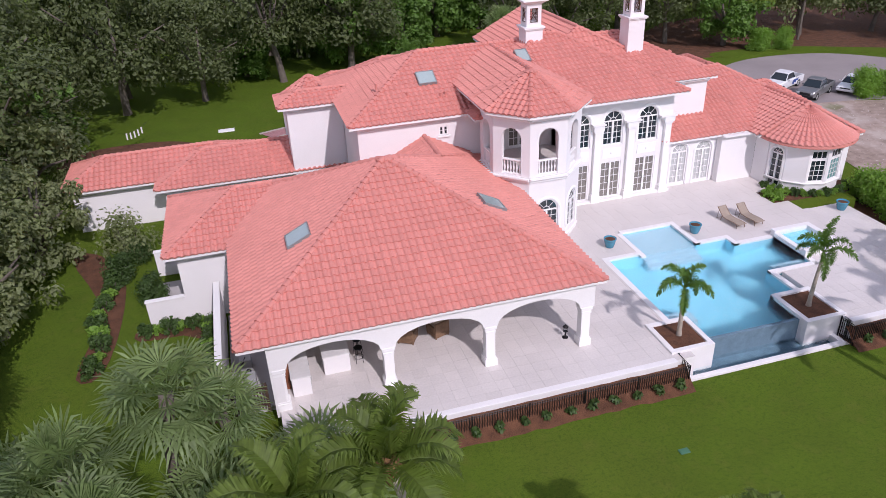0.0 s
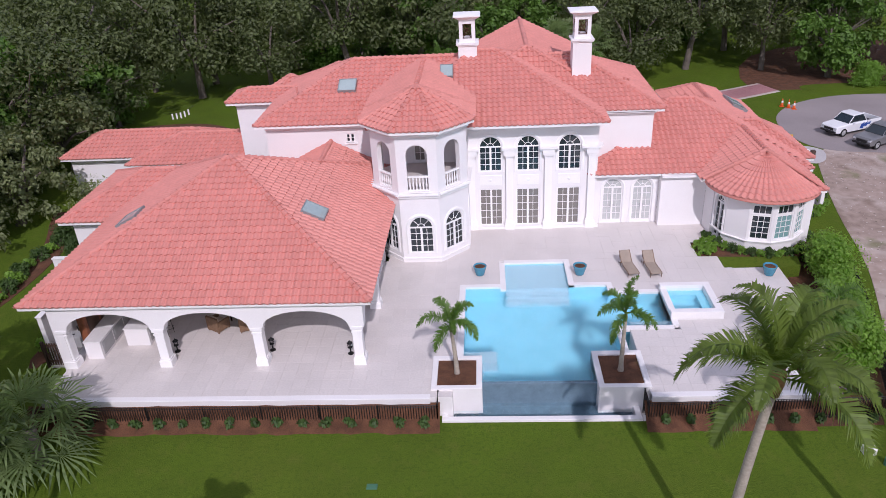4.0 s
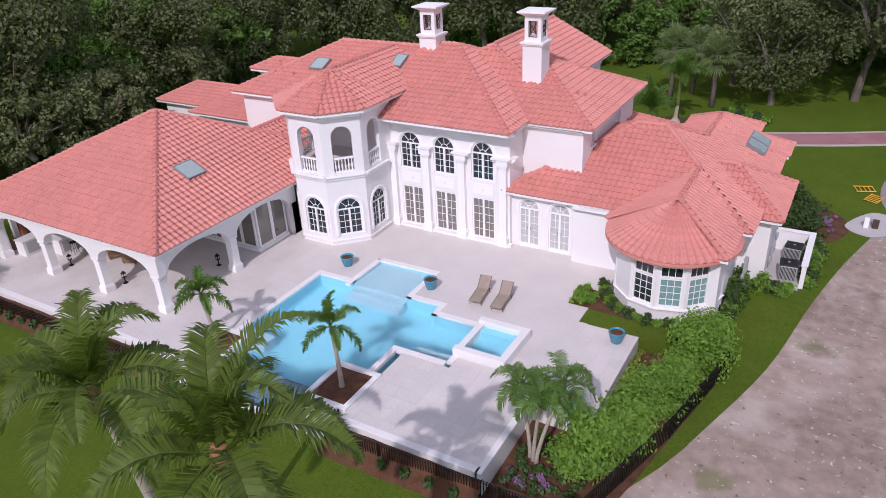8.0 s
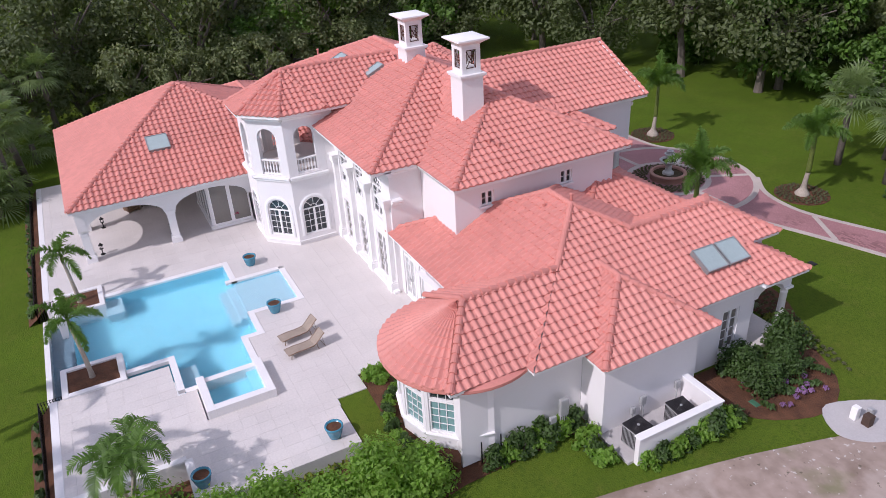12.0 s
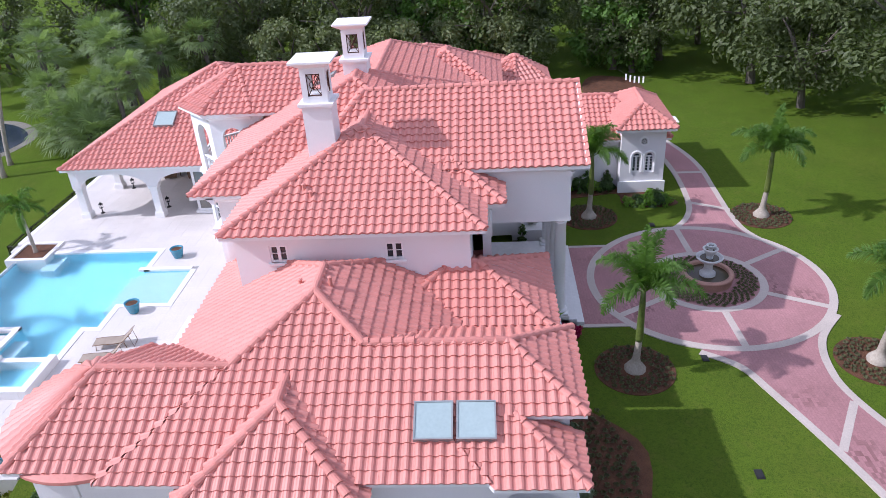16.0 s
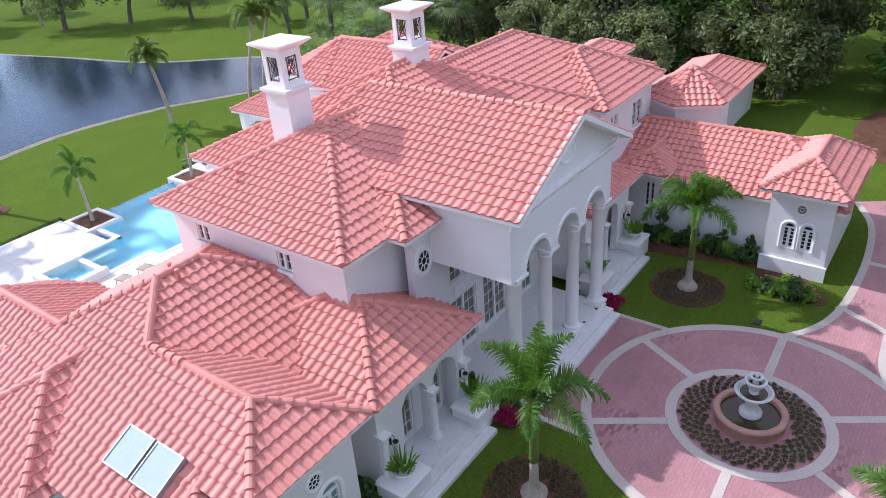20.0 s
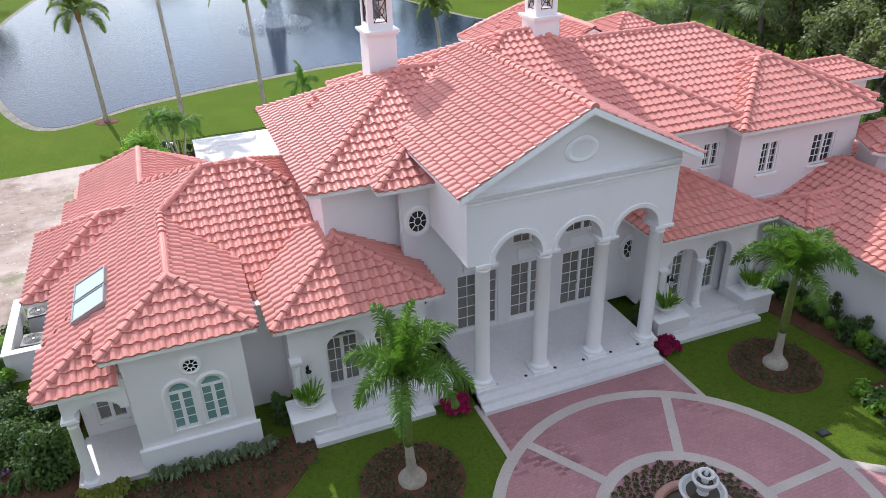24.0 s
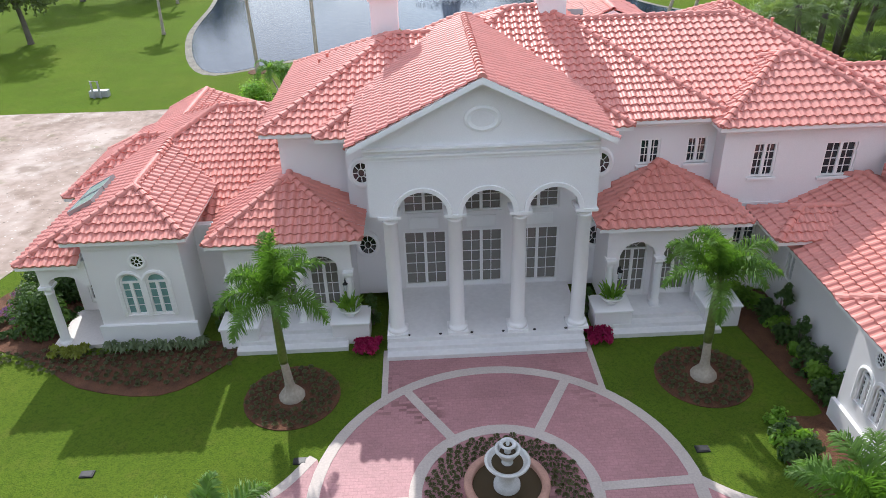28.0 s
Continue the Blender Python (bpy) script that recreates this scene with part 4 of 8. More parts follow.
def window(x, y, z, w, h, rz=0, rise=0.0, cols=4, rows=4, door=False, fan=True, label="", sill=False, surround=0.0, blinds=False, curtain=False):
    me, bars, pane = window_meshes(w, h, rise, cols, rows, door, fan)
    ob = new("french_door" if door else "window", me)
    ob.parent, ob.matrix_basis = house, at(x, y, z, rz)
    ob["label"] = label or ("white glazed double door" if door else "white window with small panes")
    for b in bars:
        new("glazing_bar", b).parent = ob
    if blinds:
        pane = pane.copy()
        pane.materials.clear()
        pane.materials.append(PALEGLASS if door else BLINDGLASS)
    if curtain:
        pane = pane.copy()
        pane.materials.clear()
        pane.materials.append(CURTAINGLASS)
    p = new("pane", pane)
    p.parent = ob
    if curtain:
        p["label"] = "glass over drawn tan curtains"
    if blinds:
        p["label"] = "glass over pale closed blinds"
    if door:
        for s in (-1, 1):
            bm = bmesh.new()
            box(bm, s * 0.09 - 0.009, s * 0.09 + 0.009, 0.0, 0.035, 1.0, 1.16)
            part("handle", bm, KERB, ob, "slim grey door handle")
    if sill:
        part("window_sill", soft_box(-w / 2 - 0.1, w / 2 + 0.1, -0.09, 0.05, -0.1, 0.0, 0.012), TRIM, ob)
    if surround:
        bm = bmesh.new()
        n = 14
        pts = [(-w / 2 - surround / 2, 0.0)] + [(-(w / 2 + surround / 2) * math.cos(math.pi * k / n), h - rise + (rise + surround / 2) * math.sin(math.pi * k / n)) for k in range(n + 1)] + [(w / 2 + surround / 2, 0.0)]
        rings = []
        for i, (px, pz) in enumerate(pts):
            a, b = pts[max(i - 1, 0)], pts[min(i + 1, len(pts) - 1)]
            t = Vector((b[0] - a[0], 0, b[1] - a[1])).normalized()
            nrm = Vector((-t.z, 0, t.x))
            rings.append([bm.verts.new(Vector((px, yy, pz)) + nrm * o) for o, yy in ((-surround / 2, 0.02), (-surround / 2, -0.03), (0, -0.06), (surround / 2, -0.03), (surround / 2, 0.02))])
        for a, b in zip(rings[:-1], rings[1:]):
            for k in range(4):
                bm.faces.new((a[k], b[k], b[k + 1], a[k + 1]))
        bmesh.ops.recalc_face_normals(bm, faces=bm.faces[:])
        part("surround", bm, TRIM, ob)
    return ob


def oculus(x, y, z, rz, r=0.32, tall=1.25, glazed=True):
    """An oval window with a raised ring and leaded lights."""
    bm = bmesh.new()
    n = 28
    rings = []
    for rr, yy in ((r * 1.55, 0.02), (r * 1.55, -0.05), (r * 1.3, -0.08), (r, -0.05), (r, 0.14)):
        rings.append([bm.verts.new((rr * math.cos(2 * math.pi * k / n), yy, rr * tall * math.sin(2 * math.pi * k / n))) for k in range(n)])
    for a, b in zip(rings[:-1], rings[1:]):
        for k in range(n):
            bm.faces.new((a[k], a[(k + 1) % n], b[(k + 1) % n], b[k]))
    if glazed:
        for k in range(8):
            a = math.pi * k / 4
            tube(bm, [(r * 0.4 * math.cos(a), -0.045, r * 0.4 * tall * math.sin(a)), (r * math.cos(a), -0.045, r * tall * math.sin(a))], 0.016, 4)
        tube(bm, [(r * 0.4 * math.cos(a * math.pi / 8), -0.045, r * 0.4 * tall * math.sin(a * math.pi / 8)) for a in range(17)], 0.016, 4)
    ob = part("window", bm, TRIM, house, "oval window in a raised white ring")
    ob.matrix_basis = at(x, y, z, rz)
    bm = bmesh.new()
    v = [bm.verts.new((r * 1.02 * math.cos(2 * math.pi * k / n), -0.026, r * 1.02 * tall * math.sin(2 * math.pi * k / n))) for k in range(n)]
    bm.faces.new(v)
    g = bmesh.ops.extrude_face_region(bm, geom=bm.faces[:])
    bmesh.ops.translate(bm, verts=[q for q in g["geom"] if isinstance(q, bmesh.types.BMVert)], vec=(0, 0.02, 0))
    part("pane", bm, DARKPANE if glazed else STUCCO, ob)
    return ob


def moulding(p0, p1, z, d=0.12, h=0.16, name="cornice"):
    """A stepped band along a wall; outside on the right hand."""
    a, b = Vector((*p0, 0)), Vector((*p1, 0))
    t = (b - a).normalized()
    o = Vector((t.y, -t.x, 0))
    bm = bmesh.new()
    prof = ((-0.02, 0.0), (d * 0.4, 0.0), (d * 0.5, h * 0.35), (d * 0.8, h * 0.55), (d, h * 0.7), (d, h), (-0.02, h))
    rings = [[bm.verts.new(q + o * x + Vector((0, 0, z + y))) for x, y in prof] for q in (a - t * d * 0, b)]
    n = len(prof)
    for k in range(n):
        bm.faces.new((rings[0][k], rings[1][k], rings[1][(k + 1) % n], rings[0][(k + 1) % n]))
    bm.faces.new(rings[0])
    bm.faces.new(rings[1][::-1])
    bmesh.ops.recalc_face_normals(bm, faces=bm.faces[:])
    return part(name, bm, TRIM, house)


def column_mesh(h, r, square=False):
    bm = bmesh.new()
    if square:
        b = r
        for x, z0, z1 in ((b * 1.35, 0, 0.32), (b * 1.2, 0.32, 0.4), (b, 0.4, h - 0.32), (b * 1.15, h - 0.32, h - 0.24), (b, h - 0.24, h - 0.14), (b * 1.3, h - 0.14, h)):
            box(bm, -x, x, -x, x, z0, z1)
    else:
        box(bm, -r * 1.45, r * 1.45, -r * 1.45, r * 1.45, 0, 0.1)
        prof = [(r * 1.38, 0.1), (r * 1.42, 0.16), (r * 1.3, 0.22), (r * 1.08, 0.26), (r * 1.02, 0.32), (r * 0.99, h * 0.35), (r * 0.9, h - 0.36),
                (r * 1.0, h - 0.34), (r * 1.0, h - 0.30), (r * 0.9, h - 0.28), (r * 0.92, h - 0.2), (r * 1.2, h - 0.12), (r * 1.25, h - 0.1)]
        lathe(bm, prof, 24)
        box(bm, -r * 1.45, r * 1.45, -r * 1.45, r * 1.45, h - 0.1, h)
    return bm


def columns(places, z0, z1, r, square=False):
    first = None
    for x, y in places:
        if first is None:
            first = part("column", column_mesh(z1 - z0, r, square), TRIM, house, smooth=False)
            if not square:
                for p in first.data.polygons:
                    p.use_smooth = len(p.vertices) == 4 and abs(p.normal.z) < 0.5 and p.index > 11 and p.index < len(first.data.polygons) - 6
            first.matrix_basis = at(x, y, z0)
        else:
            like(first, house, at(x, y, z0), "column")


# -- roofs --
rf = "salmon clay tile roof"
hip_roof("roof", -22.5, -7.45, -13.45, 1.5, 3.3, house, rf)
hip_roof("roof", -25.5, -14, -4.6, 2.7, 3.1, house, rf, pitch=0.42)
hip_roof("roof", -32.0, -20.5, 7.35, 12.3, 2.35, house, rf, pitch=0.46)
hip_roof("roof", -26.6, -14.5, 5.9, 11.9, 2.3, house, rf, pitch=0.4)
hip_roof("roof", -17.1, -10.5, 8.0, 21.0, 2.72, house, rf)
hip_roof("roof", -15.6, -9.6, 17.75, 21.05, 3.58, house, rf, pitch=0.6)
hip_roof("roof", -14.0, -9.85, 11.2, 13.7, 3.15, house, rf)
hip_roof("roof", -15.6, 1.0, 0.3, 10.66, E2 - 0.03, house, rf, pitch=0.46)
hip_roof("roof", -18.9, -10, 5.5, 8.2, E2 - 0.1, house, rf, pitch=0.42)
hip_roof("roof", -9.0, 4.0, -1.04, 10.7, E2, house, rf, pitch=0.47)
hip_roof("roof", -5.5, 7.42, 1.22, 10.45, E2 - 0.06, house, rf, pitch=0.475)
hip_roof("roof", -15.0, -8.3, 5.4, 11.4, E2 - 0.16, house, rf, pitch=0.55)
roof_object("roof", [[(-8.9, -0.1, 4.06), (-8.9, 1.1, 4.06), (-11.4, 1.1, 5.31), (-11.4, -2.6, 5.31)], [(-13.9, 1.1, 4.06), (-13.9, -2.6, 4.06), (-11.4, -2.6, 5.31), (-11.4, 1.1, 5.31)]],
            [((-11.4, 1.1, 5.31), (-11.4, -2.6, 5.31))], house, rf)
# front gable and the short returns beside it
gx, gy0, gy1, gz, ge = 4.0, 5.6, 14.35, 9.22, 7.24
gys = gy0 - 2.2
roof_object("roof", [[(gx, gys, ge), (gx, gy1, ge), (0, gy1, gz), (0, gy0, gz)], [(-gx, gy1, ge), (-gx, gys, ge), (0, gy0, gz), (0, gy1, gz)], [(-gx, gys, ge), (gx, gys, ge), (0, gy0, gz)]],
            [((0, gy1, gz), (0, gy0, gz)), ((gx, gys, ge), (0, gy0, gz)), ((-gx, gys, ge), (0, gy0, gz))], house, rf)
for s in (1, -1):
    hip_roof("roof", min(s * 1.2, s * 5.4), max(s * 1.2, s * 5.4), 7.0, 11.15, E2 - 0.05, house, rf)
# east wing
hip_roof("roof", 3.2, 15.45, -0.25, 10.45, 3.18, house, rf, nocap="ne se", singly=True)
cx, cy = 12.3, -1.4
za = 3.18
roof_object("roof", [
    [(14.98, -3.2, za), (14.98, 0.3, za), (12.35, 2.85, 4.73), (12.35, -1.2, 4.73)],
    [(9.15, 3.0, za - 0.05), (9.15, -1.2, za - 0.05), (12.35, -1.2, 4.73), (12.35, 3.0, 4.73)],
    [(12.35, -3.2, za), (14.98, -3.2, za), (12.35, -0.25, 4.73)]],
    [((14.98, -3.2, za), (12.35, -1.2, 4.73)), ((12.35, -1.2, 4.73), (12.35, 2.85, 4.73)), ((9.2, -1.22, za + 0.0), (12.35, -1.22, 4.73)), ((10.1, 5.1, 5.86), (12.35, 2.85, 4.73)), ((10.1, 5.1, 5.86), (11.8, 6.78, 5.07)), ((11.76, 8.3, 5.04), (11.76, 6.6, 5.05))], house, rf)
hip_roof("roof", 9.0, 16.4, 1.97, 7.23, 2.95, house, rf, pitch=0.6, nocap="nw sw")
hip_roof("roof", 9.7, 13.82, 6.0, 13.13, 3.98, house, rf, skip="ews", nocap="sw se")
roof_object("roof", [
    [(15.6, 10.52, 3.11), (15.6, 13.0, 3.11), (13.82, 11.22, 4.0), (13.82, 8.74, 4.0)],
    [(13.82, 8.74, 4.0), (13.82, 13.13, 4.0), (11.76, 11.07, 5.03), (11.76, 6.68, 5.03)],
    [(15.6, 13.0, 3.08), (13.5, 13.0, 3.08), (13.5, 10.9, 4.13)],
    [(9.7, 13.13, 3.98), (9.7, 5.0, 3.98), (11.76, 5.0, 5.01), (11.76, 11.07, 5.01)]],
    [((15.6, 13.0, 3.08), (13.75, 11.15, 4.0))], house, rf)
hip_roof("roof", 4.0, 9.28, 6.5, 12.8, 3.44, house, rf)
hip_roof("roof", -9.35, -4.1, 6.5, 12.8, 3.44, house, rf)


def cone_roof(c, r, z0, z1, a0, a1, n):
    """The bay's half cone: straight runs of barrel tiles that narrow upwards."""
    bm = bmesh.new()
    rows = 9
    for i in range(n):
        t0, t1 = a0 + (a1 - a0) * i / n, a0 + (a1 - a0) * (i + 1) / n
        for j in range(rows):
            f0, f1 = j / rows, min(0.985, (j + 1.04) / rows)
            for k in range(5):
                def pt(s, f, lift):
                    ang = t0 + (t1 - t0) * s
                    rr = r * (1 - f)
                    bump = math.sin(math.pi * min(1, s / 0.7)) * 0.085 if s < 0.7 else 0.0
                    return (c[0] + rr * math.cos(ang), c[1] + rr * math.sin(ang), z0 + (z1 - z0) * f + lift + bump * (1 - f * 0.75))
                s0, s1 = k / 5, (k + 1) / 5
                bm.faces.new([bm.verts.new(q) for q in (pt(s0, f0, 0.05), pt(s1, f0, 0.05), pt(s1, f1, 0.01), pt(s0, f1, 0.01))])
                bm.faces.new([bm.verts.new(q) for q in (pt(s0, f0, -0.01), pt(s1, f0, -0.01), pt(s1, f0, 0.05), pt(s0, f0, 0.05))])
    bmesh.ops.remove_doubles(bm, verts=bm.verts[:], dist=0.001)
    base = bmesh.new()
    lathe(base, [(r - 0.02, z0 - 0.16), (r, z0 - 0.12), (r, z0 - 0.02), (0.05, z1 - 0.03)], 48, (c[0], c[1], 0))
    roof = part("roof", base, CAP, house, "half-round salmon tile roof over the bay")
    t = part("roof_tiles", bm, TILE, roof)
    t["kind"] = "stuff"


cone_roof((cx, cy), 2.98, 3.1, 4.68, radians(75), radians(334), 37)

# turret roof: five hip faces and a ridge that runs back into the main roof
TX, TY, TE, TA = -6.09, -1.65, 7.5, 2.95
R8 = TA / math.cos(math.pi / 8)
oc = [(TX + R8 * math.cos(radians(22.5 + 45 * k)), TY + R8 * math.sin(radians(22.5 + 45 * k))) for k in range(8)]
apex = (TX, TY, TE + 0.5 * TA)
sl, cp = [], []
for k in (3, 4, 5, 6, 7):
    a, b = oc[k], oc[(k + 1) % 8]
    sl.append([(*a, TE), (*b, TE), apex])
    cp.append(((*a, TE), apex))
cp.append(((*oc[0], TE), apex))
back = 4.6
sl.append([(oc[0][0], oc[0][1], TE), (oc[0][0], back, TE), (TX, back, apex[2]), apex])
sl.append([(oc[3][0], back, TE), (oc[3][0], oc[3][1], TE), apex, (TX, back, apex[2])])
cp.append((apex, (TX, back, apex[2])))
roof_object("roof", sl, cp, house, "eight-sided salmon tile turret roof")

# west pavilion: six-sided roof on a drum
PX, PY, PZ, PR = -16.3, 12.35, 5.05, 2.4
sl, cp = [], []
hexa = [(PX + PR * math.cos(math.pi * k / 3), PY + PR * math.sin(math.pi * k / 3), PZ) for k in range(6)]
for k in range(6):
    sl.append([hexa[k], hexa[(k + 1) % 6], (PX, PY, PZ + PR * 0.56)])
    cp.append((hexa[k], (PX, PY, PZ + PR * 0.56)))
roof_object("roof", sl, cp, house, "six-sided salmon tile pavilion roof")
bm = bmesh.new()
prism(bm, [(PX + (PR - 0.4) * math.cos(math.pi * k / 3), PY + (PR - 0.4) * math.sin(math.pi * k / 3)) for k in range(6)], 2.5, PZ + 0.02)
part("wall", bm, STUCCO, house)

# -- walls --
D = (1.33, 3.43, 5.73)
wall((-3.65, -0.1), (3.65, -0.1), -0.3, 6.4, [(u, 1.34, 0.02, 2.46, 0) for u in D] + [(u, 1.28, 3.5, 5.6, 0.64) for u in D])
for u in D:
    window(-3.65 + u, -0.1, 0.02, 1.34, 2.44, 0, 0, 4, 5, True, curtain=True)
    window(-3.65 + u, -0.1, 3.5, 1.28, 2.1, 0, 0.64, 4, 4, sill=False, surround=0.16, label="tall round-headed white window")
    bm = soft_box(-0.62, 0.62, -0.03, 0.0, 2.68, 3.3, 0.02)
    p = part("wall_panel", bm, TRIM, house, "raised white panel with a rosette")
    p.matrix_basis = at(-3.65 + u, -0.1, 0)
    bm = bmesh.new()
    lathe(bm, [(0.09, 0), (0.07, 0.03), (0.02, 0.045)], 10)
    q = part("rosette", bm, TRIM, p)
    q.matrix_basis = pose(0, -0.03, 2.99, 90, 0, 0)
for x in (-3.42, -1.27, 0.9, 3.32):
    bm = bmesh.new()
    for a, b, d in ((-0.02, 0.45, 0.34), (0.45, 0.55, 0.3), (0.55, 4.45, 0.24), (4.45, 4.55, 0.3)):
        box(bm, -0.2 * d / 0.24, 0.2 * d / 0.24, -d, 0.02, a, b)
    box(bm, -0.33, 0.33, -0.34, 0.02, 4.55, 4.95)
    p = part("pilaster", bm, TRIM, house)
    p.matrix_basis = at(x, -0.1, 0)
moulding((-3.65, -0.1), (4.0, -0.1), 6.12, 0.3, 0.28)
moulding((3.65, -0.1), (3.65, 1.5), 6.12, 0.3, 0.28)
moulding((3.65, -0.1), (3.65, 0.4), 4.62, 0.3, 0.3)
for a, b in ((-3.75, -2.98), (-1.68, -0.86), (0.42, 1.44), (2.72, 3.75)):
    moulding((a, -0.1), (b, -0.1), 4.72, 0.4, 0.24)
slab([(-3.7, -0.36), (3.8, -0.36), (3.8, -0.08), (-3.7, -0.08)], -0.3, 0.14, TRIM)
wall((3.65, -0.1), (3.65, 1.5), -0.3, 6.4)
wall((3.65, 1.5), (6.9, 1.5), 2.9, 6.35)
wall((6.9, 1.5), (6.9, 9.9), 2.9, 6.35, [(1.58, 0.64, 5.1, 5.78, 0), (5.72, 0.64, 5.1, 5.78, 0)])
wall((6.9, 9.9), (3.4, 9.9), 2.9, 6.35)
for y in (3.08, 7.22):
    window(6.9, y, 5.1, 0.64, 0.68, 90, 0, 2, 2, sill=True, label="small square window with four panes")
moulding((3.65, 1.5), (6.9, 1.5), 6.1, 0.28, 0.22)
moulding((6.9, 1.5), (6.9, 9.9), 6.1, 0.28, 0.22)
moulding((6.9, 9.9), (4.0, 9.9), 6.1, 0.28, 0.22)
wall((-15.1, 0.75), (-8.0, 0.75), 0, 6.4, [(4.83, 0.52, 5.22, 5.76, 0)])
window(-10.27, 0.75, 5.22, 0.52, 0.54, 0, 0, 2, 2, sill=True, label="small square window with four panes")
moulding((-15.1, 0.75), (-8.0, 0.75), 6.1, 0.28, 0.24)
wall((-15.1, 5.9), (-15.1, 0.75), 0, 6.4)
wall((-18.4, 5.95), (-15.1, 5.95), 0, 6.3)
wall((-18.4, 7.85), (-18.4, 5.95), 0, 6.3)
wall((-13.6, 7.85), (-18.4, 7.85), 0, 6.3)
moulding((-18.4, 5.95), (-15.1, 5.95), 6.05, 0.28, 0.22)
# turret
RW = 2.5 / math.cos(math.pi / 8)
ow = [(TX + RW * math.cos(radians(22.5 + 45 * k)), TY + RW * math.sin(radians(22.5 + 45 * k))) for k in range(8)]
side = math.dist(ow[0], ow[1])
for k in (3, 4, 5, 6, 7):
    a, b = ow[k], ow[(k + 1) % 8]
    wall(a, b, -0.2, 7.45, [(side / 2, 1.3, 0.55, 2.7, 0.65), (side / 2, 1.08, 4.12, 6.65, 0.54)])
    mx, my = (a[0] + b[0]) / 2, (a[1] + b[1]) / 2
    ang = math.degrees(math.atan2(my - TY, mx - TX)) + 90
    window(mx, my, 0.55, 1.3, 2.15, ang, 0.65, 4, 4, surround=0.18, label="round-headed white window with fanlight")
    moulding(a, b, 3.78, 0.2, 0.26)
    moulding(a, b, 0.16, 0.06, 0.12)
    moulding(a, b, 7.1, 0.34, 0.3)
    bal = part("balustrade", soft_box(-0.54, 0.54, 0.06, 0.22, 4.86, 4.95, 0.015), TRIM, house, "white turned balustrade")
    bal.matrix_basis = at(mx, my, 0, ang)
    lo = part("rail", soft_box(-0.54, 0.54, 0.07, 0.21, 4.12, 4.2, 0.015), TRIM, bal)
    first = None
    for j in range(6):
        m = pose(-0.43 + 0.172 * j, 0.14, 4.2)
        if first is None:
            bm = bmesh.new()
            lathe(bm, [(0.04, 0), (0.04, 0.05), (0.022, 0.08), (0.055, 0.22), (0.05, 0.3), (0.022, 0.45), (0.035, 0.55), (0.04, 0.66)], 8)
            first = part("baluster", bm, TRIM, bal)
            first.matrix_basis = m
        else:
            like(first, bal, m, "baluster")
wall(ow[0], (-3.55, -0.02), -0.3, 7.3)
slab(ow, 3.85, 4.05, LIMESTONE, "floor")
slab(ow, 7.2, 7.35, STUCCO, "ceiling")
wall((-8.0, 0.2), (-4.0, 0.2), 3.0, 7.4, [(2.0, 1.3, 4.05, 6.4, 0)])
window(-6.0, 0.2, 4.05, 1.3, 2.35, 0, 0, 4, 5, True)
# east wing, garden side
wall((3.65, 0.15), (7.2, 0.15), -0.2, 3.15, [(0.98, 1.15, 0.03, 2.78, 0.57), (2.66, 1.15, 0.03, 2.78, 0.57)])
for x in (4.63, 6.31):
    window(x, 0.15, 0.03, 1.15, 2.75, 0, 0.57, 4, 5, True, surround=0.12, label="round-headed white double door with pale blinds", blinds=True)
wall((7.2, -0.35), (9.7, -0.35), -0.2, 3.1)
wall((7.2, 0.15), (7.2, -0.35), -0.2, 3.15)
moulding((3.65, 0.15), (7.2, 0.15), 2.92, 0.3, 0.2)
moulding((7.2, -0.35), (9.7, -0.35), 2.9, 0.3, 0.2)
wall((9.7, -0.35), (9.85, -1.4), -0.2, 3.05)
bay = [(cx + 2.42 * math.cos(radians(180 + 30 * k)), cy + 2.42 * math.sin(radians(180 + 30 * k))) for k in range(7)]
fl = math.dist(bay[0], bay[1])
for k in range(6):
    a, b = bay[k], bay[k + 1]
    mx, my = (a[0] + b[0]) / 2, (a[1] + b[1]) / 2
    rz = 180 + 30 * k + 15 + 90
    if k == 0:
        wall(a, b, -0.9, 3.05, [(fl / 2, 0.85, 0.05, 2.55, 0.42)])
        window(mx, my, 0.05, 0.85, 2.5, rz, 0.42, 2, 5, surround=0.12, label="round-headed white side door")
    elif k in (2, 3, 4):
        wall(a, b, -0.9, 3.05, [(fl / 2, 0.98, 0.62, 2.62, 0)])
        window(mx, my, 0.62, 0.98, 1.42, rz, 0, 3, 4, label="white bay window with pale green blinds", blinds=k > 2)
        window(mx, my, 2.06, 0.98, 0.56, rz, 0, 3, 1, label="white transom light")
    else:
        wall(a, b, -0.9, 3.05)
    moulding(a, b, 0.42, 0.1, 0.14)
    moulding(a, b, 2.72, 0.16, 0.3)
wall((14.2, -2.7), (14.66, -2.7), -0.6, 3.0)
wall((14.66, -2.7), (14.66, 2.4), -0.6, 3.05)
wall((14.66, 2.4), (15.95, 2.4), -0.6, 2.95)
wall((15.95, 2.4), (15.95, 6.8), -0.6, 2.95)
wall((15.95, 6.8), (15.1, 6.8), -0.6, 2.95)
wall((15.1, 6.8), (15.1, 10.6), -0.6, 3.05, [(2.6, 0.9, 0.05, 2.1, 0)])
window(15.1, 9.4, 0.05, 0.9, 2.05, 90, 0, 2, 4, True, label="dark glazed side door")
wall((15.1, 10.6), (13.4, 10.6), -0.6, 3.3, [(0.85, 0.9, 0.05, 2.1, 0)])
window(14.25, 10.6, 0.05, 0.9, 2.05, 180, 0, 2, 4, True, label="dark glazed side door")
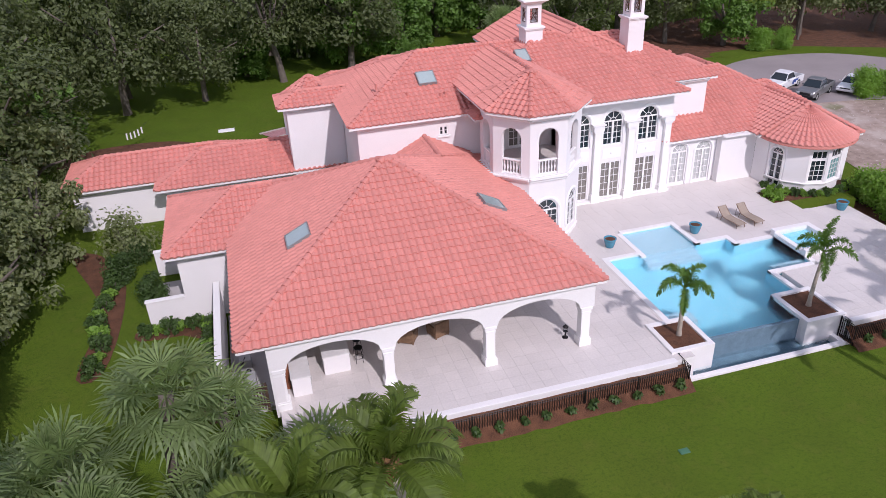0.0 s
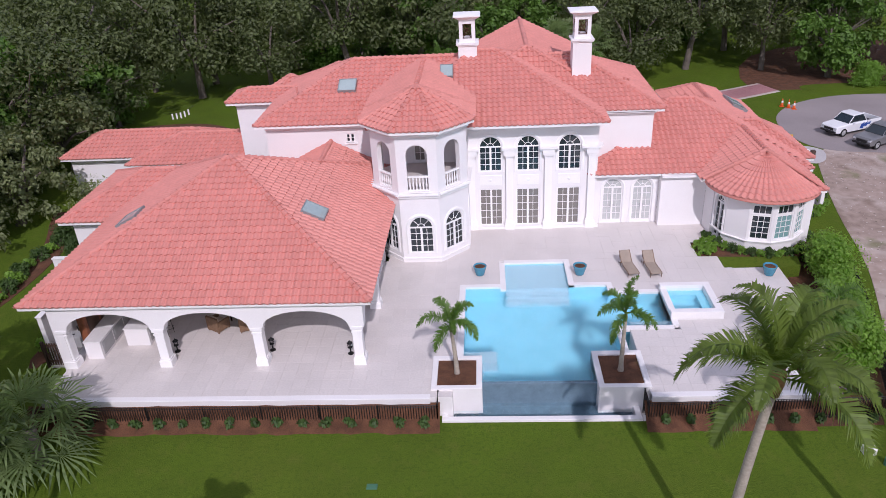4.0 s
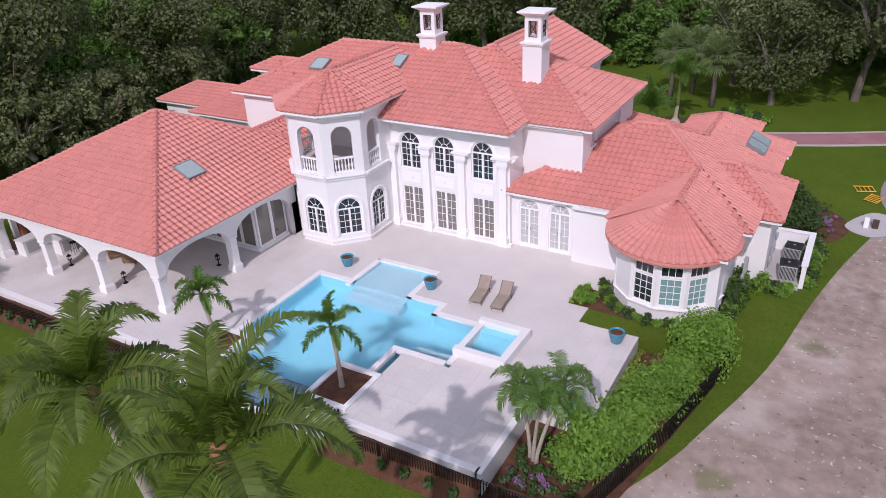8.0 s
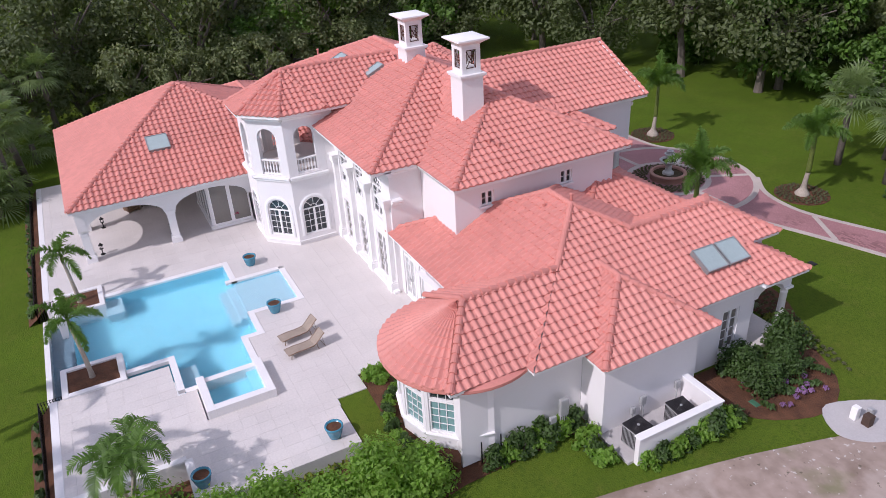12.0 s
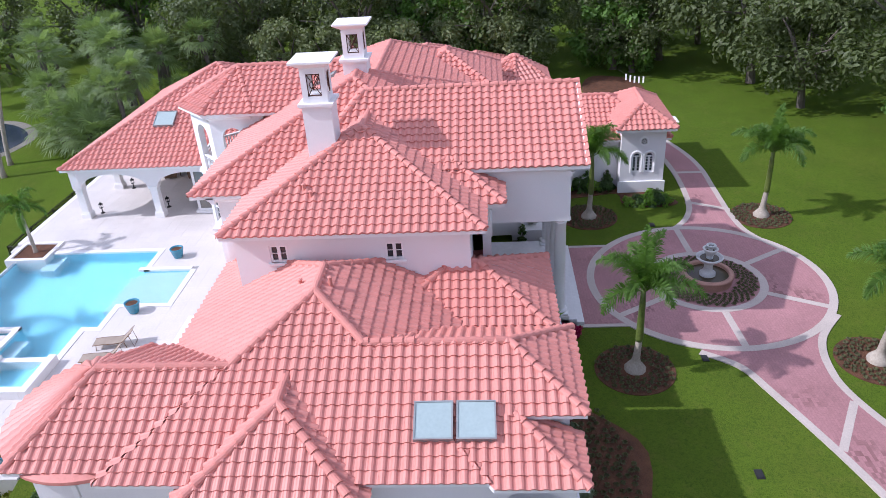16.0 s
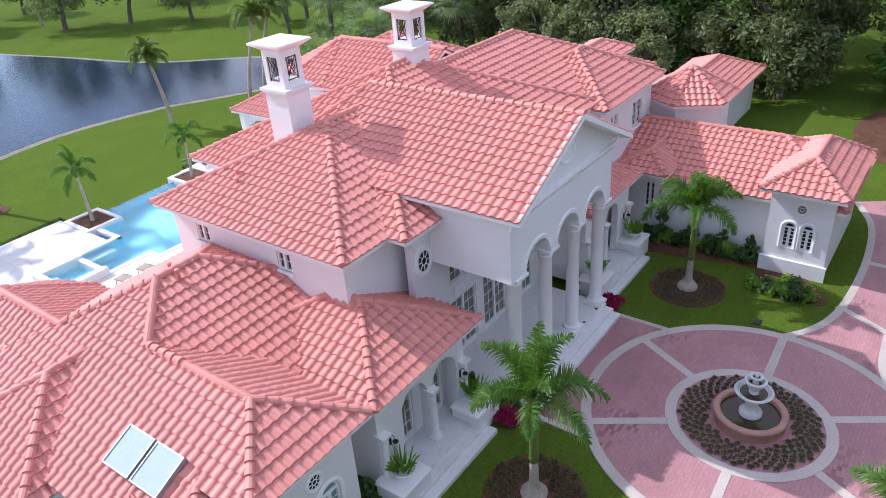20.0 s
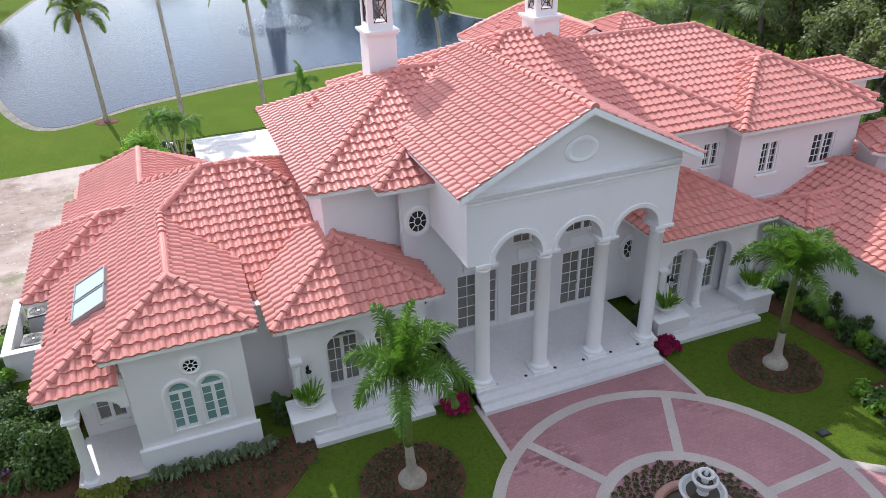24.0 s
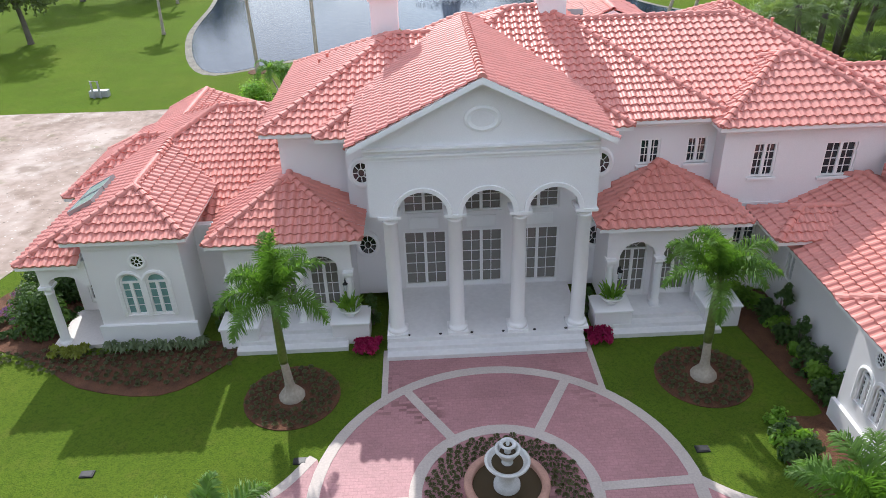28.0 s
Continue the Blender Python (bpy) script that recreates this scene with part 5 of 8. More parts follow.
# north-east room and its corner porch
wall((13.4, 10.6), (13.4, 12.7), -0.6, 3.95)
wall((13.4, 12.7), (10.15, 12.7), -0.6, 3.95, [(1.32, 0.72, 0.75, 2.45, 0.36), (2.22, 0.72, 0.75, 2.45, 0.36)])
wall((10.15, 12.7), (10.15, 9.8), -0.6, 3.95)
for x in (12.08, 11.18):
    window(x, 12.7, 0.75, 0.72, 1.7, 180, 0.36, 2, 4, fan=False, surround=0.14, label="round-headed window with pale blinds", blinds=True)
oculus(11.63, 12.7, 2.95, 180, 0.2, 1.0)
slab([(10.05, 12.7), (13.5, 12.7), (13.5, 12.84), (10.05, 12.84)], -0.6, 0.42, TRIM)
moulding((13.5, 12.7), (10.05, 12.7), 3.7, 0.3, 0.24)
wall((15.1, 10.6), (15.1, 12.75), 2.1, 3.05, [(1.0, 1.5, 2.0, 2.5, 0.4)])
wall((15.1, 12.75), (13.4, 12.75), 2.1, 3.05, [(0.85, 1.2, 2.0, 2.5, 0.4)])
columns([(14.95, 12.6)], -0.45, 2.12, 0.16)
slab([(13.4, 10.6), (15.3, 10.6), (15.3, 12.9), (13.4, 12.9)], -0.5, -0.28, LIMESTONE, "floor")
wall((10.15, 11.0), (8.85, 11.0), -0.6, 3.35)
# arcaded rooms beside the portico
for s in (1, -1):
    xa, xb = (8.85, 4.45) if s > 0 else (-4.55, -8.95)
    cols_x = (5.55, 7.1) if s > 0 else (-5.65, -7.2)
    wall((xa, 12.35), (xb, 12.35), -0.1, 3.4, [(xa - x, 1.28, 0.0, 2.62, 0.64) for x in cols_x])
    wall((xa, 11.75), (xb, 11.75), -0.1, 3.3, [(xa - x, 1.1, 0.05, 2.5, 0.5) for x in cols_x])
    for x in cols_x:
        window(x, 11.75, 0.05, 1.1, 2.45, 180, 0.5, 4, 4, True, label="round-headed white double door")
    wall((xb, 12.35), (xb, 9.8), -0.1, 3.4)
    wall((xa, 9.8), (xa, 12.35), -0.1, 3.4)
    moulding((xa, 12.35), (xb, 12.35), 3.15, 0.3, 0.24)
    moulding((xb, 12.35), (xb, 10.6), 3.15, 0.3, 0.24)
    moulding((xa, 10.6), (xa, 12.35), 3.15, 0.3, 0.24)
    xc = sum(cols_x) / 2
    for x in (xc, xa - 0.14, xb + 0.14):
        bm = column_mesh(2.05, 0.13, False)
        p = part("column", bm, TRIM, house)
        p.matrix_basis = at(x, 12.42, -0.02)
# portico
wall((3.55, 13.72), (-3.68, 13.72), 4.72, 7.3, [(3.55 - x, 1.64, 4.6, 5.54, 0.82) for x in (1.88, -0.22, -2.32)], 0.6)
wall((3.55, 10.0), (3.55, 13.72), 4.72, 7.25)
wall((-3.68, 13.72), (-3.68, 10.0), 4.72, 7.25)
half = 3.72
wall((half, 13.727), (-half, 13.727), 7.2, 9.2, (), 0.5, lambda u: 7.22 + 1.9 * (1 - abs(u - half) / half))
for zz, dd in ((6.62, 0.08), (6.86, 0.16)):
    moulding((3.6, 13.74), (-3.6, 13.74), zz, dd, 0.18)
for s in (1, -1):
    bm = bmesh.new()
    a, b = Vector((s * 3.98, 0, 7.12)), Vector((0, 0, 9.1))
    for y0, y1, lo, hi in ((14.2, 14.36, -0.02, 0.16), (13.72, 14.2, -0.06, 0.06)):
        q = [bm.verts.new((p.x, y, p.z + z)) for p in (a, b) for y in (y0, y1) for z in (lo, hi)]
        for f in ((0, 1, 3, 2), (4, 6, 7, 5), (0, 4, 5, 1), (2, 3, 7, 6), (0, 2, 6, 4), (1, 5, 7, 3)):
            bm.faces.new([q[i] for i in f])
    bmesh.ops.recalc_face_normals(bm, faces=bm.faces[:])
    part("bargeboard", bm, TRIM, house)
oculus(-0.05, 13.72, 7.85, 180, 0.36, 0.72, False)
columns([(x, 13.42) for x in (2.93, 0.83, -1.27, -3.37)], 0.05, 4.72, 0.25)
for x in (1.88, -0.22, -2.32):
    bm = bmesh.new()
    n = 16
    rings = []
    for k in range(n + 1):
        a = math.pi * k / n
        rings.append([bm.verts.new((x + math.cos(a) * rr, yy, 4.72 + math.sin(a) * rr)) for rr, yy in ((0.81, 13.7), (0.81, 13.76), (0.95, 13.78), (0.97, 13.7))])
    for a, b in zip(rings[:-1], rings[1:]):
        for k in range(3):
            bm.faces.new((a[k], b[k], b[k + 1], a[k + 1]))
    bmesh.ops.recalc_face_normals(bm, faces=bm.faces[:])
    part("arch_moulding", bm, TRIM, house)
slab([(3.4, 10.6), (3.4, 13.6), (-3.4, 13.6), (-3.4, 10.6)], 5.9, 6.0, STUCCO, "ceiling")
P = (1.85, -0.25, -2.35)
wall((4.5, 10.6), (-4.95, 10.6), -0.1, 6.4, [(4.5 - x, 1.62, 0.06, 2.5, 0) for x in P] + [(4.5 - x, 1.5, 3.25, 4.25, 0) for x in P])
for x in P:
    window(x, 10.6, 0.06, 1.62, 2.44, 180, 0, 4, 5, True, curtain=True)
    window(x, 10.6, 3.25, 1.5, 1.0, 180, 0, 4, 3, label="wide white transom window", curtain=True)
    bm = soft_box(-0.55, 0.55, -0.025, 0.0, 2.62, 3.08, 0.02)
    p = part("wall_panel", bm, TRIM, house, "raised white panel")
    p.matrix_basis = at(x, 10.6, 0, 180)
for x in (3.98, -4.5):
    oculus(x, 10.6, 4.95, 180, 0.3)
    oculus(x, 10.6, 2.05, 180, 0.3)
# upper north-west rooms
wall((-3.4, 10.2), (-8.7, 10.2), 2.9, 6.4, [(2.95, 0.74, 4.62, 5.6, 0), (4.65, 0.74, 4.62, 5.6, 0)])
for x in (-6.35, -8.05):
    window(x, 10.2, 4.62, 0.74, 0.98, 180, 0, 4, 3, sill=True)
wall((-8.7, 10.15), (-8.7, 10.95), 2.9, 6.35)
wall((-8.7, 10.95), (-14.6, 10.95), 2.5, 6.35, [(1.5, 0.84, 4.28, 5.56, 0), (4.2, 1.14, 4.2, 5.5, 0)])
window(-10.2, 10.95, 4.28, 0.84, 1.28, 180, 0, 4, 4, sill=True)
window(-12.9, 10.95, 4.2, 1.14, 1.3, 180, 0, 4, 4, sill=True)
wall((-14.6, 10.95), (-14.6, 6), 2.5, 6.35)
moulding((-3.9, 10.2), (-8.7, 10.2), 6.1, 0.28, 0.22)
moulding((-8.7, 10.95), (-14.6, 10.95), 6.02, 0.28, 0.22)
# west wings and gatehouse
wall((-11.1, 10.9), (-11.1, 18.2), -0.6, 2.7, [(1.65, 0.5, 0.9, 2.2, 0)])
window(-11.1, 12.55, 0.9, 0.5, 1.3, 90, 0, 2, 4)
wall((-8.95, 11.0), (-11.1, 11.0), -0.6, 3.3, [(1.0, 0.9, 1.0, 2.5, 0)])
window(-9.95, 11.0, 1.0, 0.9, 1.5, 180, 0, 4, 4)
wall((-11.1, 18.14), (-10.2, 18.14), -0.6, 3.56)
wall((-10.2, 18.14), (-10.2, 20.62), -0.6, 3.56, [(0.9, 0.5, 0.8, 2.0, 0.25), (1.62, 0.5, 0.8, 2.0, 0.25)])
for y in (19.04, 19.76):
    window(-10.2, y, 0.8, 0.5, 1.2, 90, 0.25, 2, 5, fan=False, surround=0.12, label="narrow round-headed window")
oculus(-10.2, 19.4, 2.68, 90, 0.17, 1.1)
wall((-10.2, 20.62), (-16.8, 20.62), -0.6, 2.9)
moulding((-10.2, 18.14), (-10.2, 20.62), 3.32, 0.26, 0.22)
moulding((-11.1, 18.14), (-10.2, 18.14), 3.32, 0.26, 0.22)
slab([(-10.08, 18.04), (-10.08, 20.72), (-10.2, 20.72), (-10.2, 18.04)], -0.6, 0.25, TRIM)
for a, b, z in (((-31.5, 7.85), (-26.15, 7.85), 2.34), ((-31.5, 11.8), (-31.5, 7.85), 2.34), ((-26.15, 6.4), (-18.4, 6.4), 2.29), ((-26.15, 7.85), (-26.15, 6.4), 2.29),
                ((-25.0, -4.1), (-22.0, -4.1), 3.08), ((-25.0, 2.2), (-25.0, -4.1), 3.08), ((-18.0, 2.2), (-25.0, 2.2), 3.08), ((-16.8, 20.62), (-16.8, 13.4), 2.6), ((-16.8, 11.45), (-26.1, 11.45), 2.29), ((-26.1, 11.8), (-31.5, 11.8), 2.34)):
    wall(a, b, -0.8, z)
moulding((-31.5, 7.85), (-26.15, 7.85), 2.14, 0.3, 0.2)
# loggia
LX = (-21.1, -16.8, -12.5, -8.2)
w = LX[1] - LX[0]
wall((-21.45, -13.25), (-7.85, -13.25), 1.95, 3.28, [(x + w / 2 + 21.45, w - 0.6, 1.9, 2.78, 0.8) for x in LX[:3]], 0.45)
wall((-7.88, -13.25), (-7.88, -3.6), 1.95, 3.28, [(2.45, 3.9, 1.9, 2.78, 0.8), (7.0, 4.0, 1.9, 2.78, 0.8)], 0.45)
wall((-21.45, -3.9), (-21.45, -13.25), -0.3, 3.28, [(7.2, 3.2, 0.0, 2.6, 0.8)], 0.45)
columns([(x, -13.02) for x in LX] + [(-8.1, -8.55)], 0.0, 1.97, 0.2, True)
moulding((-21.45, -13.25), (-7.88, -13.25), 3.06, 0.25, 0.2)
moulding((-7.88, -13.25), (-7.88, -4.2), 3.06, 0.25, 0.2)
wall((-21.45, -3.95), (-8.2, -3.95), -0.2, 3.3)
slab([(-21.4, -13.0), (-8.0, -13.0), (-8.0, -4.0), (-21.4, -4.0)], 3.22, 3.3, STUCCO, "ceiling")


def sliding_door(ax, ay, bx, by):
    """One floor-to-ceiling glass door of the garden room under the loggia, from a to b."""
    d = math.dist((ax, ay), (bx, by))
    bm = bmesh.new()
    for x0, x1, z0, z1 in ((0.0, 0.1, 0.16, 3.0), (d - 0.1, d, 0.16, 3.0), (0.1, d - 0.1, 0.16, 0.27), (0.1, d - 0.1, 2.9, 3.0)):
        box(bm, x0, x1, -0.05, 0.05, z0, z1)
    p = part("sliding_door", bm, TRIM, house, "white framed glass sliding door")
    p.matrix_basis = pose(ax, ay, 0, 0, 0, math.degrees(math.atan2(by - ay, bx - ax)))
    bm = bmesh.new()
    box(bm, 0.09, d - 0.09, -0.012, 0.012, 0.26, 2.91)
    part("pane", bm, CURTAINGLASS, p, "grey glass with drawn blinds")


# garden room with glass sides behind the loggia's east arch
for k in range(2):
    sliding_door(-8.42, -6.35 + 1.14 * k, -8.42, -6.35 + 1.14 * (k + 1) - 0.01)
for k in range(4):
    sliding_door(-12.72 + 1.06 * k, -6.4, -12.72 + 1.06 * (k + 1) - 0.01, -6.4)
for x0, x1, y0, y1 in ((-8.56, -8.28, -6.54, -4.05), (-12.75, -8.56, -6.54, -6.26)):
    for z0, z1 in ((-0.02, 0.16), (3.0, 3.215)):
        part("door_track", soft_box(x0, x1, y0, y1, z0, z1, 0.01), TRIM, house)
wall((-12.75, -4.0), (-12.75, -6.5), 0.0, 3.2)


def chimney(x, y, z0, z1, w):
    """A stucco stack with a moulded base, an open lantern with iron grilles, and a spreading cap."""
    bm = bmesh.new()
    h = w / 2
    zs = z1 - 1.75
    box(bm, -h, h, -h, h, z0, zs)
    box(bm, -h - 0.07, h + 0.07, -h - 0.07, h + 0.07, zs, zs + 0.07)
    box(bm, -h - 0.12, h + 0.12, -h - 0.12, h + 0.12, zs + 0.07, zs + 0.17)
    body = part("chimney", bm, STUCCO, house, "white stucco chimney with an open lantern top")
    body.matrix_basis = at(x, y, 0)
    k = h * 0.86
    zt = z1 - 0.3
    for sx in (-1, 1):
        for sy in (-1, 1):
            bm = bmesh.new()
            box(bm, min(sx * k, sx * k * 0.55), max(sx * k, sx * k * 0.55), min(sy * k, sy * k * 0.55), max(sy * k, sy * k * 0.55), zs + 0.172, zt)
            part("corner_post", bm, STUCCO, body)
    for za, zb in ((zs + 0.17, zs + 0.4), (zt - 0.22, zt - 0.002)):
        bm = bmesh.new()
        box(bm, -k + 0.004, k - 0.004, -k + 0.004, k - 0.004, za, zb)
        part("lantern_band", bm, STUCCO, body)
    bm = bmesh.new()
    q = []
    for r, z in ((k, zt), (k + 0.06, zt + 0.04), (h + 0.16, zt + 0.16), (h + 0.24, zt + 0.2), (h + 0.24, zt + 0.27), (0.05, zt + 0.36)):
        q.append([bm.verts.new((sx * r, sy * r, z)) for sx, sy in ((-1, -1), (1, -1), (1, 1), (-1, 1))])
    for a, b in zip(q[:-1], q[1:]):
        for i in range(4):
            bm.faces.new((a[i], a[(i + 1) % 4], b[(i + 1) % 4], b[i]))
    bm.faces.new(q[0][::-1])
    bm.faces.new(q[-1])
    part("cap", bm, TRIM, body)
    for rz in (0, 90, 180, 270):
        bm = bmesh.new()
        g = k * 0.55
        lo, hi = zs + 0.4, zt - 0.22
        for s in (-1, 1):
            tube(bm, [(-g, 0, lo if s > 0 else hi), (g, 0, hi if s > 0 else lo)], 0.018, 4)
            tube(bm, [(s * g * 0.95, 0, lo), (s * g * 0.95, 0, hi)], 0.018, 4)
            tube(bm, [(-g, 0, (lo + hi) / 2 + s * (hi - lo) * 0.46), (g, 0, (lo + hi) / 2 + s * (hi - lo) * 0.46)], 0.018, 4)
        tube(bm, [(0.16 * math.cos(a * math.pi / 6), 0, (lo + hi) / 2 + 0.16 * math.sin(a * math.pi / 6)) for a in range(13)], 0.016, 4)
        p = part("grille", bm, RUST, body, "rusty iron grille")
        p.matrix_basis = pose(0, 0, 0, 0, 0, rz) @ pose(0, -k + 0.05, 0)


chimney(3.08, 4.38, 6.9, 11.45, 1.08)
chimney(-3.5, 4.75, 8.6, 11.4, 1.08)


def skylight(x, y, z, w, l, rz, slope=26.565):
    """A framed skylight that lies on a roof slope; rz turns its foot towards the eave."""
    bm = bmesh.new()
    for a, b, c, d in ((-w / 2, w / 2, -l / 2, -l / 2 + 0.045), (-w / 2, w / 2, l / 2 - 0.045, l / 2), (-w / 2, -w / 2 + 0.045, -l / 2 + 0.045, l / 2 - 0.045), (w / 2 - 0.045, w / 2, -l / 2 + 0.045, l / 2 - 0.045)):
        box(bm, a, b, c, d, -0.05, 0.19)
    ob = part("skylight", bm, KERB, house, "skylight with a grey metal kerb")
    ob.matrix_basis = pose(x, y, z, 0, 0, rz) @ pose(0, 0, 0, slope)
    bm = bmesh.new()
    box(bm, -w / 2 + 0.04, w / 2 - 0.04, -l / 2 + 0.04, l / 2 - 0.04, 0.12, 0.165)
    part("pane", bm, SKYGLASS, ob, "greenish skylight glass")


skylight(-10.65, -8.1, 4.92, 1.2, 1.15, 90)
skylight(-19.35, -8.2, 4.89, 1.2, 1.15, -90)
skylight(-10.55, 3.1, 7.81, 1.05, 1.05, 0, 24.7)
skylight(-4.72, 3.05, 8.44, 0.75, 1.05, 0, 25.2)
skylight(14.02, 8.93, 3.97, 1.08, 1.1, 90)
skylight(14.02, 10.1, 3.97, 1.08, 1.1, 90)
for x, y, z in ((5.6, 4.0, 7.35), (5.9, 4.3, 7.2), (-11.9, 2.0, 7.35), (-10.1, 1.6, 7.2), (-9.8, 1.7, 7.22), (9.6, 5.5, 5.85), (9.2, 4.4, 5.55), (-13.5, 2.8, 7.8)):
    bm = bmesh.new()
    lathe(bm, [(0.06, -0.15), (0.06, 0.16), (0.085, 0.17), (0.085, 0.2), (0.04, 0.23)], 10)
    p = part("vent_pipe", bm, CAP, house)
    p.matrix_basis = at(x, y, z)
# ---- plants ----


def leafmat(name, color, vary=0.25, rough=0.55, trans=0.25):
    m = mat(name, color, rough, vary, 0.6, 6, 0, isl_vary=0.25)
    b = m.node_tree.nodes["Principled BSDF"]
    b.inputs["Subsurface Weight"].default_value = 0.0
    b.inputs["Specular IOR Level"].default_value = 0.35
    nt = m.node_tree
    tr, mx = nt.nodes.new("ShaderNodeBsdfTranslucent"), nt.nodes.new("ShaderNodeMixShader")
    tr.inputs["Color"].default_value = (color[0] * 2.2, color[1] * 2.4, color[2] * 1.2, 1)
    mx.inputs[0].default_value = trans
    nt.links.new(b.outputs[0], mx.inputs[1])
    nt.links.new(tr.outputs[0], mx.inputs[2])
    nt.links.new(mx.outputs[0], nt.nodes["Material Output"].inputs["Surface"])
    return m


OAK = leafmat("oak_leaves", (0.096, 0.122, 0.042))
OAK_PALE = leafmat("grey_oak_leaves", (0.18, 0.21, 0.09))
BROAD = leafmat("bright_leaves", (0.10, 0.19, 0.028))
HEDGE = leafmat("hedge_leaves", (0.18, 0.30, 0.045), trans=0.4)
SHRUB = leafmat("shrub_leaves", (0.06, 0.11, 0.025))
COCO = leafmat("coconut_leaves", (0.115, 0.165, 0.026), trans=0.32)
ROYAL = leafmat("royal_palm_leaves", (0.10, 0.185, 0.03), trans=0.32)
SABAL = leafmat("fan_palm_leaves", (0.165, 0.225, 0.085), trans=0.28)
AGAVE = leafmat("pale_agave_leaves", (0.17, 0.21, 0.12))
LOWPLANT = leafmat("dark_low_plants", (0.095, 0.098, 0.042))
FLOWER = leafmat("magenta_petals", (0.36, 0.01, 0.09))
LILAC = leafmat("lilac_petals", (0.30, 0.16, 0.34))
YELLOW = leafmat("yellow_green_leaves", (0.20, 0.22, 0.03))
BARK = mat("grey_bark", (0.16, 0.135, 0.11), 0.95, 0.2, 1.5, 14, 0.6, bdist=0.03)
PALM_BARK = mat("ringed_palm_bark", (0.44, 0.38, 0.31), 0.9, 0.15, 2.0, 12, 0.4, bdist=0.02)
SHAFT = mat("green_crownshaft", (0.13, 0.17, 0.035), 0.45, 0.2, 1.2, 10, 0.05)
BROWNSHAFT = mat("brown_palm_sheath", (0.32, 0.17, 0.07), 0.8, 0.25, 2.0, 12, 0.2)


def leaf_cloud(bm, centres, per, spread, size, rng, flat=0.0):
    """Leaves scattered round clump centres: two triangles each, turned at random but tending to face up."""
    for c, r in centres:
        for _ in range(per):
            d = Vector((rng.gauss(0, 1), rng.gauss(0, 1), rng.gauss(0, 0.8)))
            d = d.normalized() * r * spread * rng.random() ** 0.45
            p = Vector(c) + d
            nrm = (d.normalized() * 0.7 + Vector((rng.gauss(0, 0.5), rng.gauss(0, 0.5), 0.55 + flat))).normalized()
            a = nrm.cross(Vector((rng.gauss(0, 1), rng.gauss(0, 1), rng.gauss(0, 1)))).normalized()
            b = nrm.cross(a)
            s = size * rng.uniform(0.6, 1.3)
            q = [p + a * s, p + b * s * 0.55 + nrm * s * 0.12, p - a * s, p - b * s * 0.55 + nrm * s * 0.12]
            bm.faces.new([bm.verts.new(v) for v in q])


def oak(name, label, height, radius, seed, leaves, clumps=84, per=88, size=0.2, low=0.28):
    rng = random.Random(seed)
    tree = thing(name, label, "tree", "woodland trees")
    bm = bmesh.new()
    fork = height * 0.3
    lean = Vector((rng.uniform(-0.5, 0.5), rng.uniform(-0.5, 0.5), 0))
    tube(bm, [(0, 0, -0.4), (0, 0, 0.2), tuple(lean * 0.4 + Vector((0, 0, fork * 0.6))), tuple(lean + Vector((0, 0, fork)))], [0.42, 0.32, 0.26, 0.24], 9)
    cents = []
    for k in range(7):
        a = 2 * math.pi * k / 7 + rng.uniform(-0.3, 0.3)
        r = radius * rng.uniform(0.5, 0.8)
        end = Vector((math.cos(a) * r, math.sin(a) * r, height * rng.uniform(0.5, 0.85)))
        mid = lean + Vector((0, 0, fork)) + (end - lean - Vector((0, 0, fork))) * 0.5 + Vector((0, 0, height * 0.06))
        limb = bmesh.new()
        tube(limb, [tuple(lean + Vector((0, 0, fork - 0.1))), tuple(mid), tuple(end)], [0.16, 0.1, 0.04], 6)
        part("limb", limb, BARK, tree)
    part("trunk", bm, BARK, tree, "grey tapering trunk")
    for _ in range(clumps):
        a, u = rng.uniform(0, 2 * math.pi), rng.random()
        z = low + (1 - low) * u
        prof = math.sqrt(max(0.05, 1 - ((z - 0.55) / 0.5) ** 2)) if z > 0.55 else 0.75 + 0.25 * (z - low) / (0.55 - low)
        r = radius * prof * rng.uniform(0.45, 1.0) * (0.85 + 0.3 * math.sin(3 * a + seed))
        cents.append(((math.cos(a) * r, math.sin(a) * r, height * z), rng.uniform(0.75, 1.35)))
    bm = bmesh.new()
    leaf_cloud(bm, cents, per, radius * 0.2, size, rng)
    c = part("crown", bm, leaves, tree)
    c["label"] = "uneven crown of small leaves"
    return tree


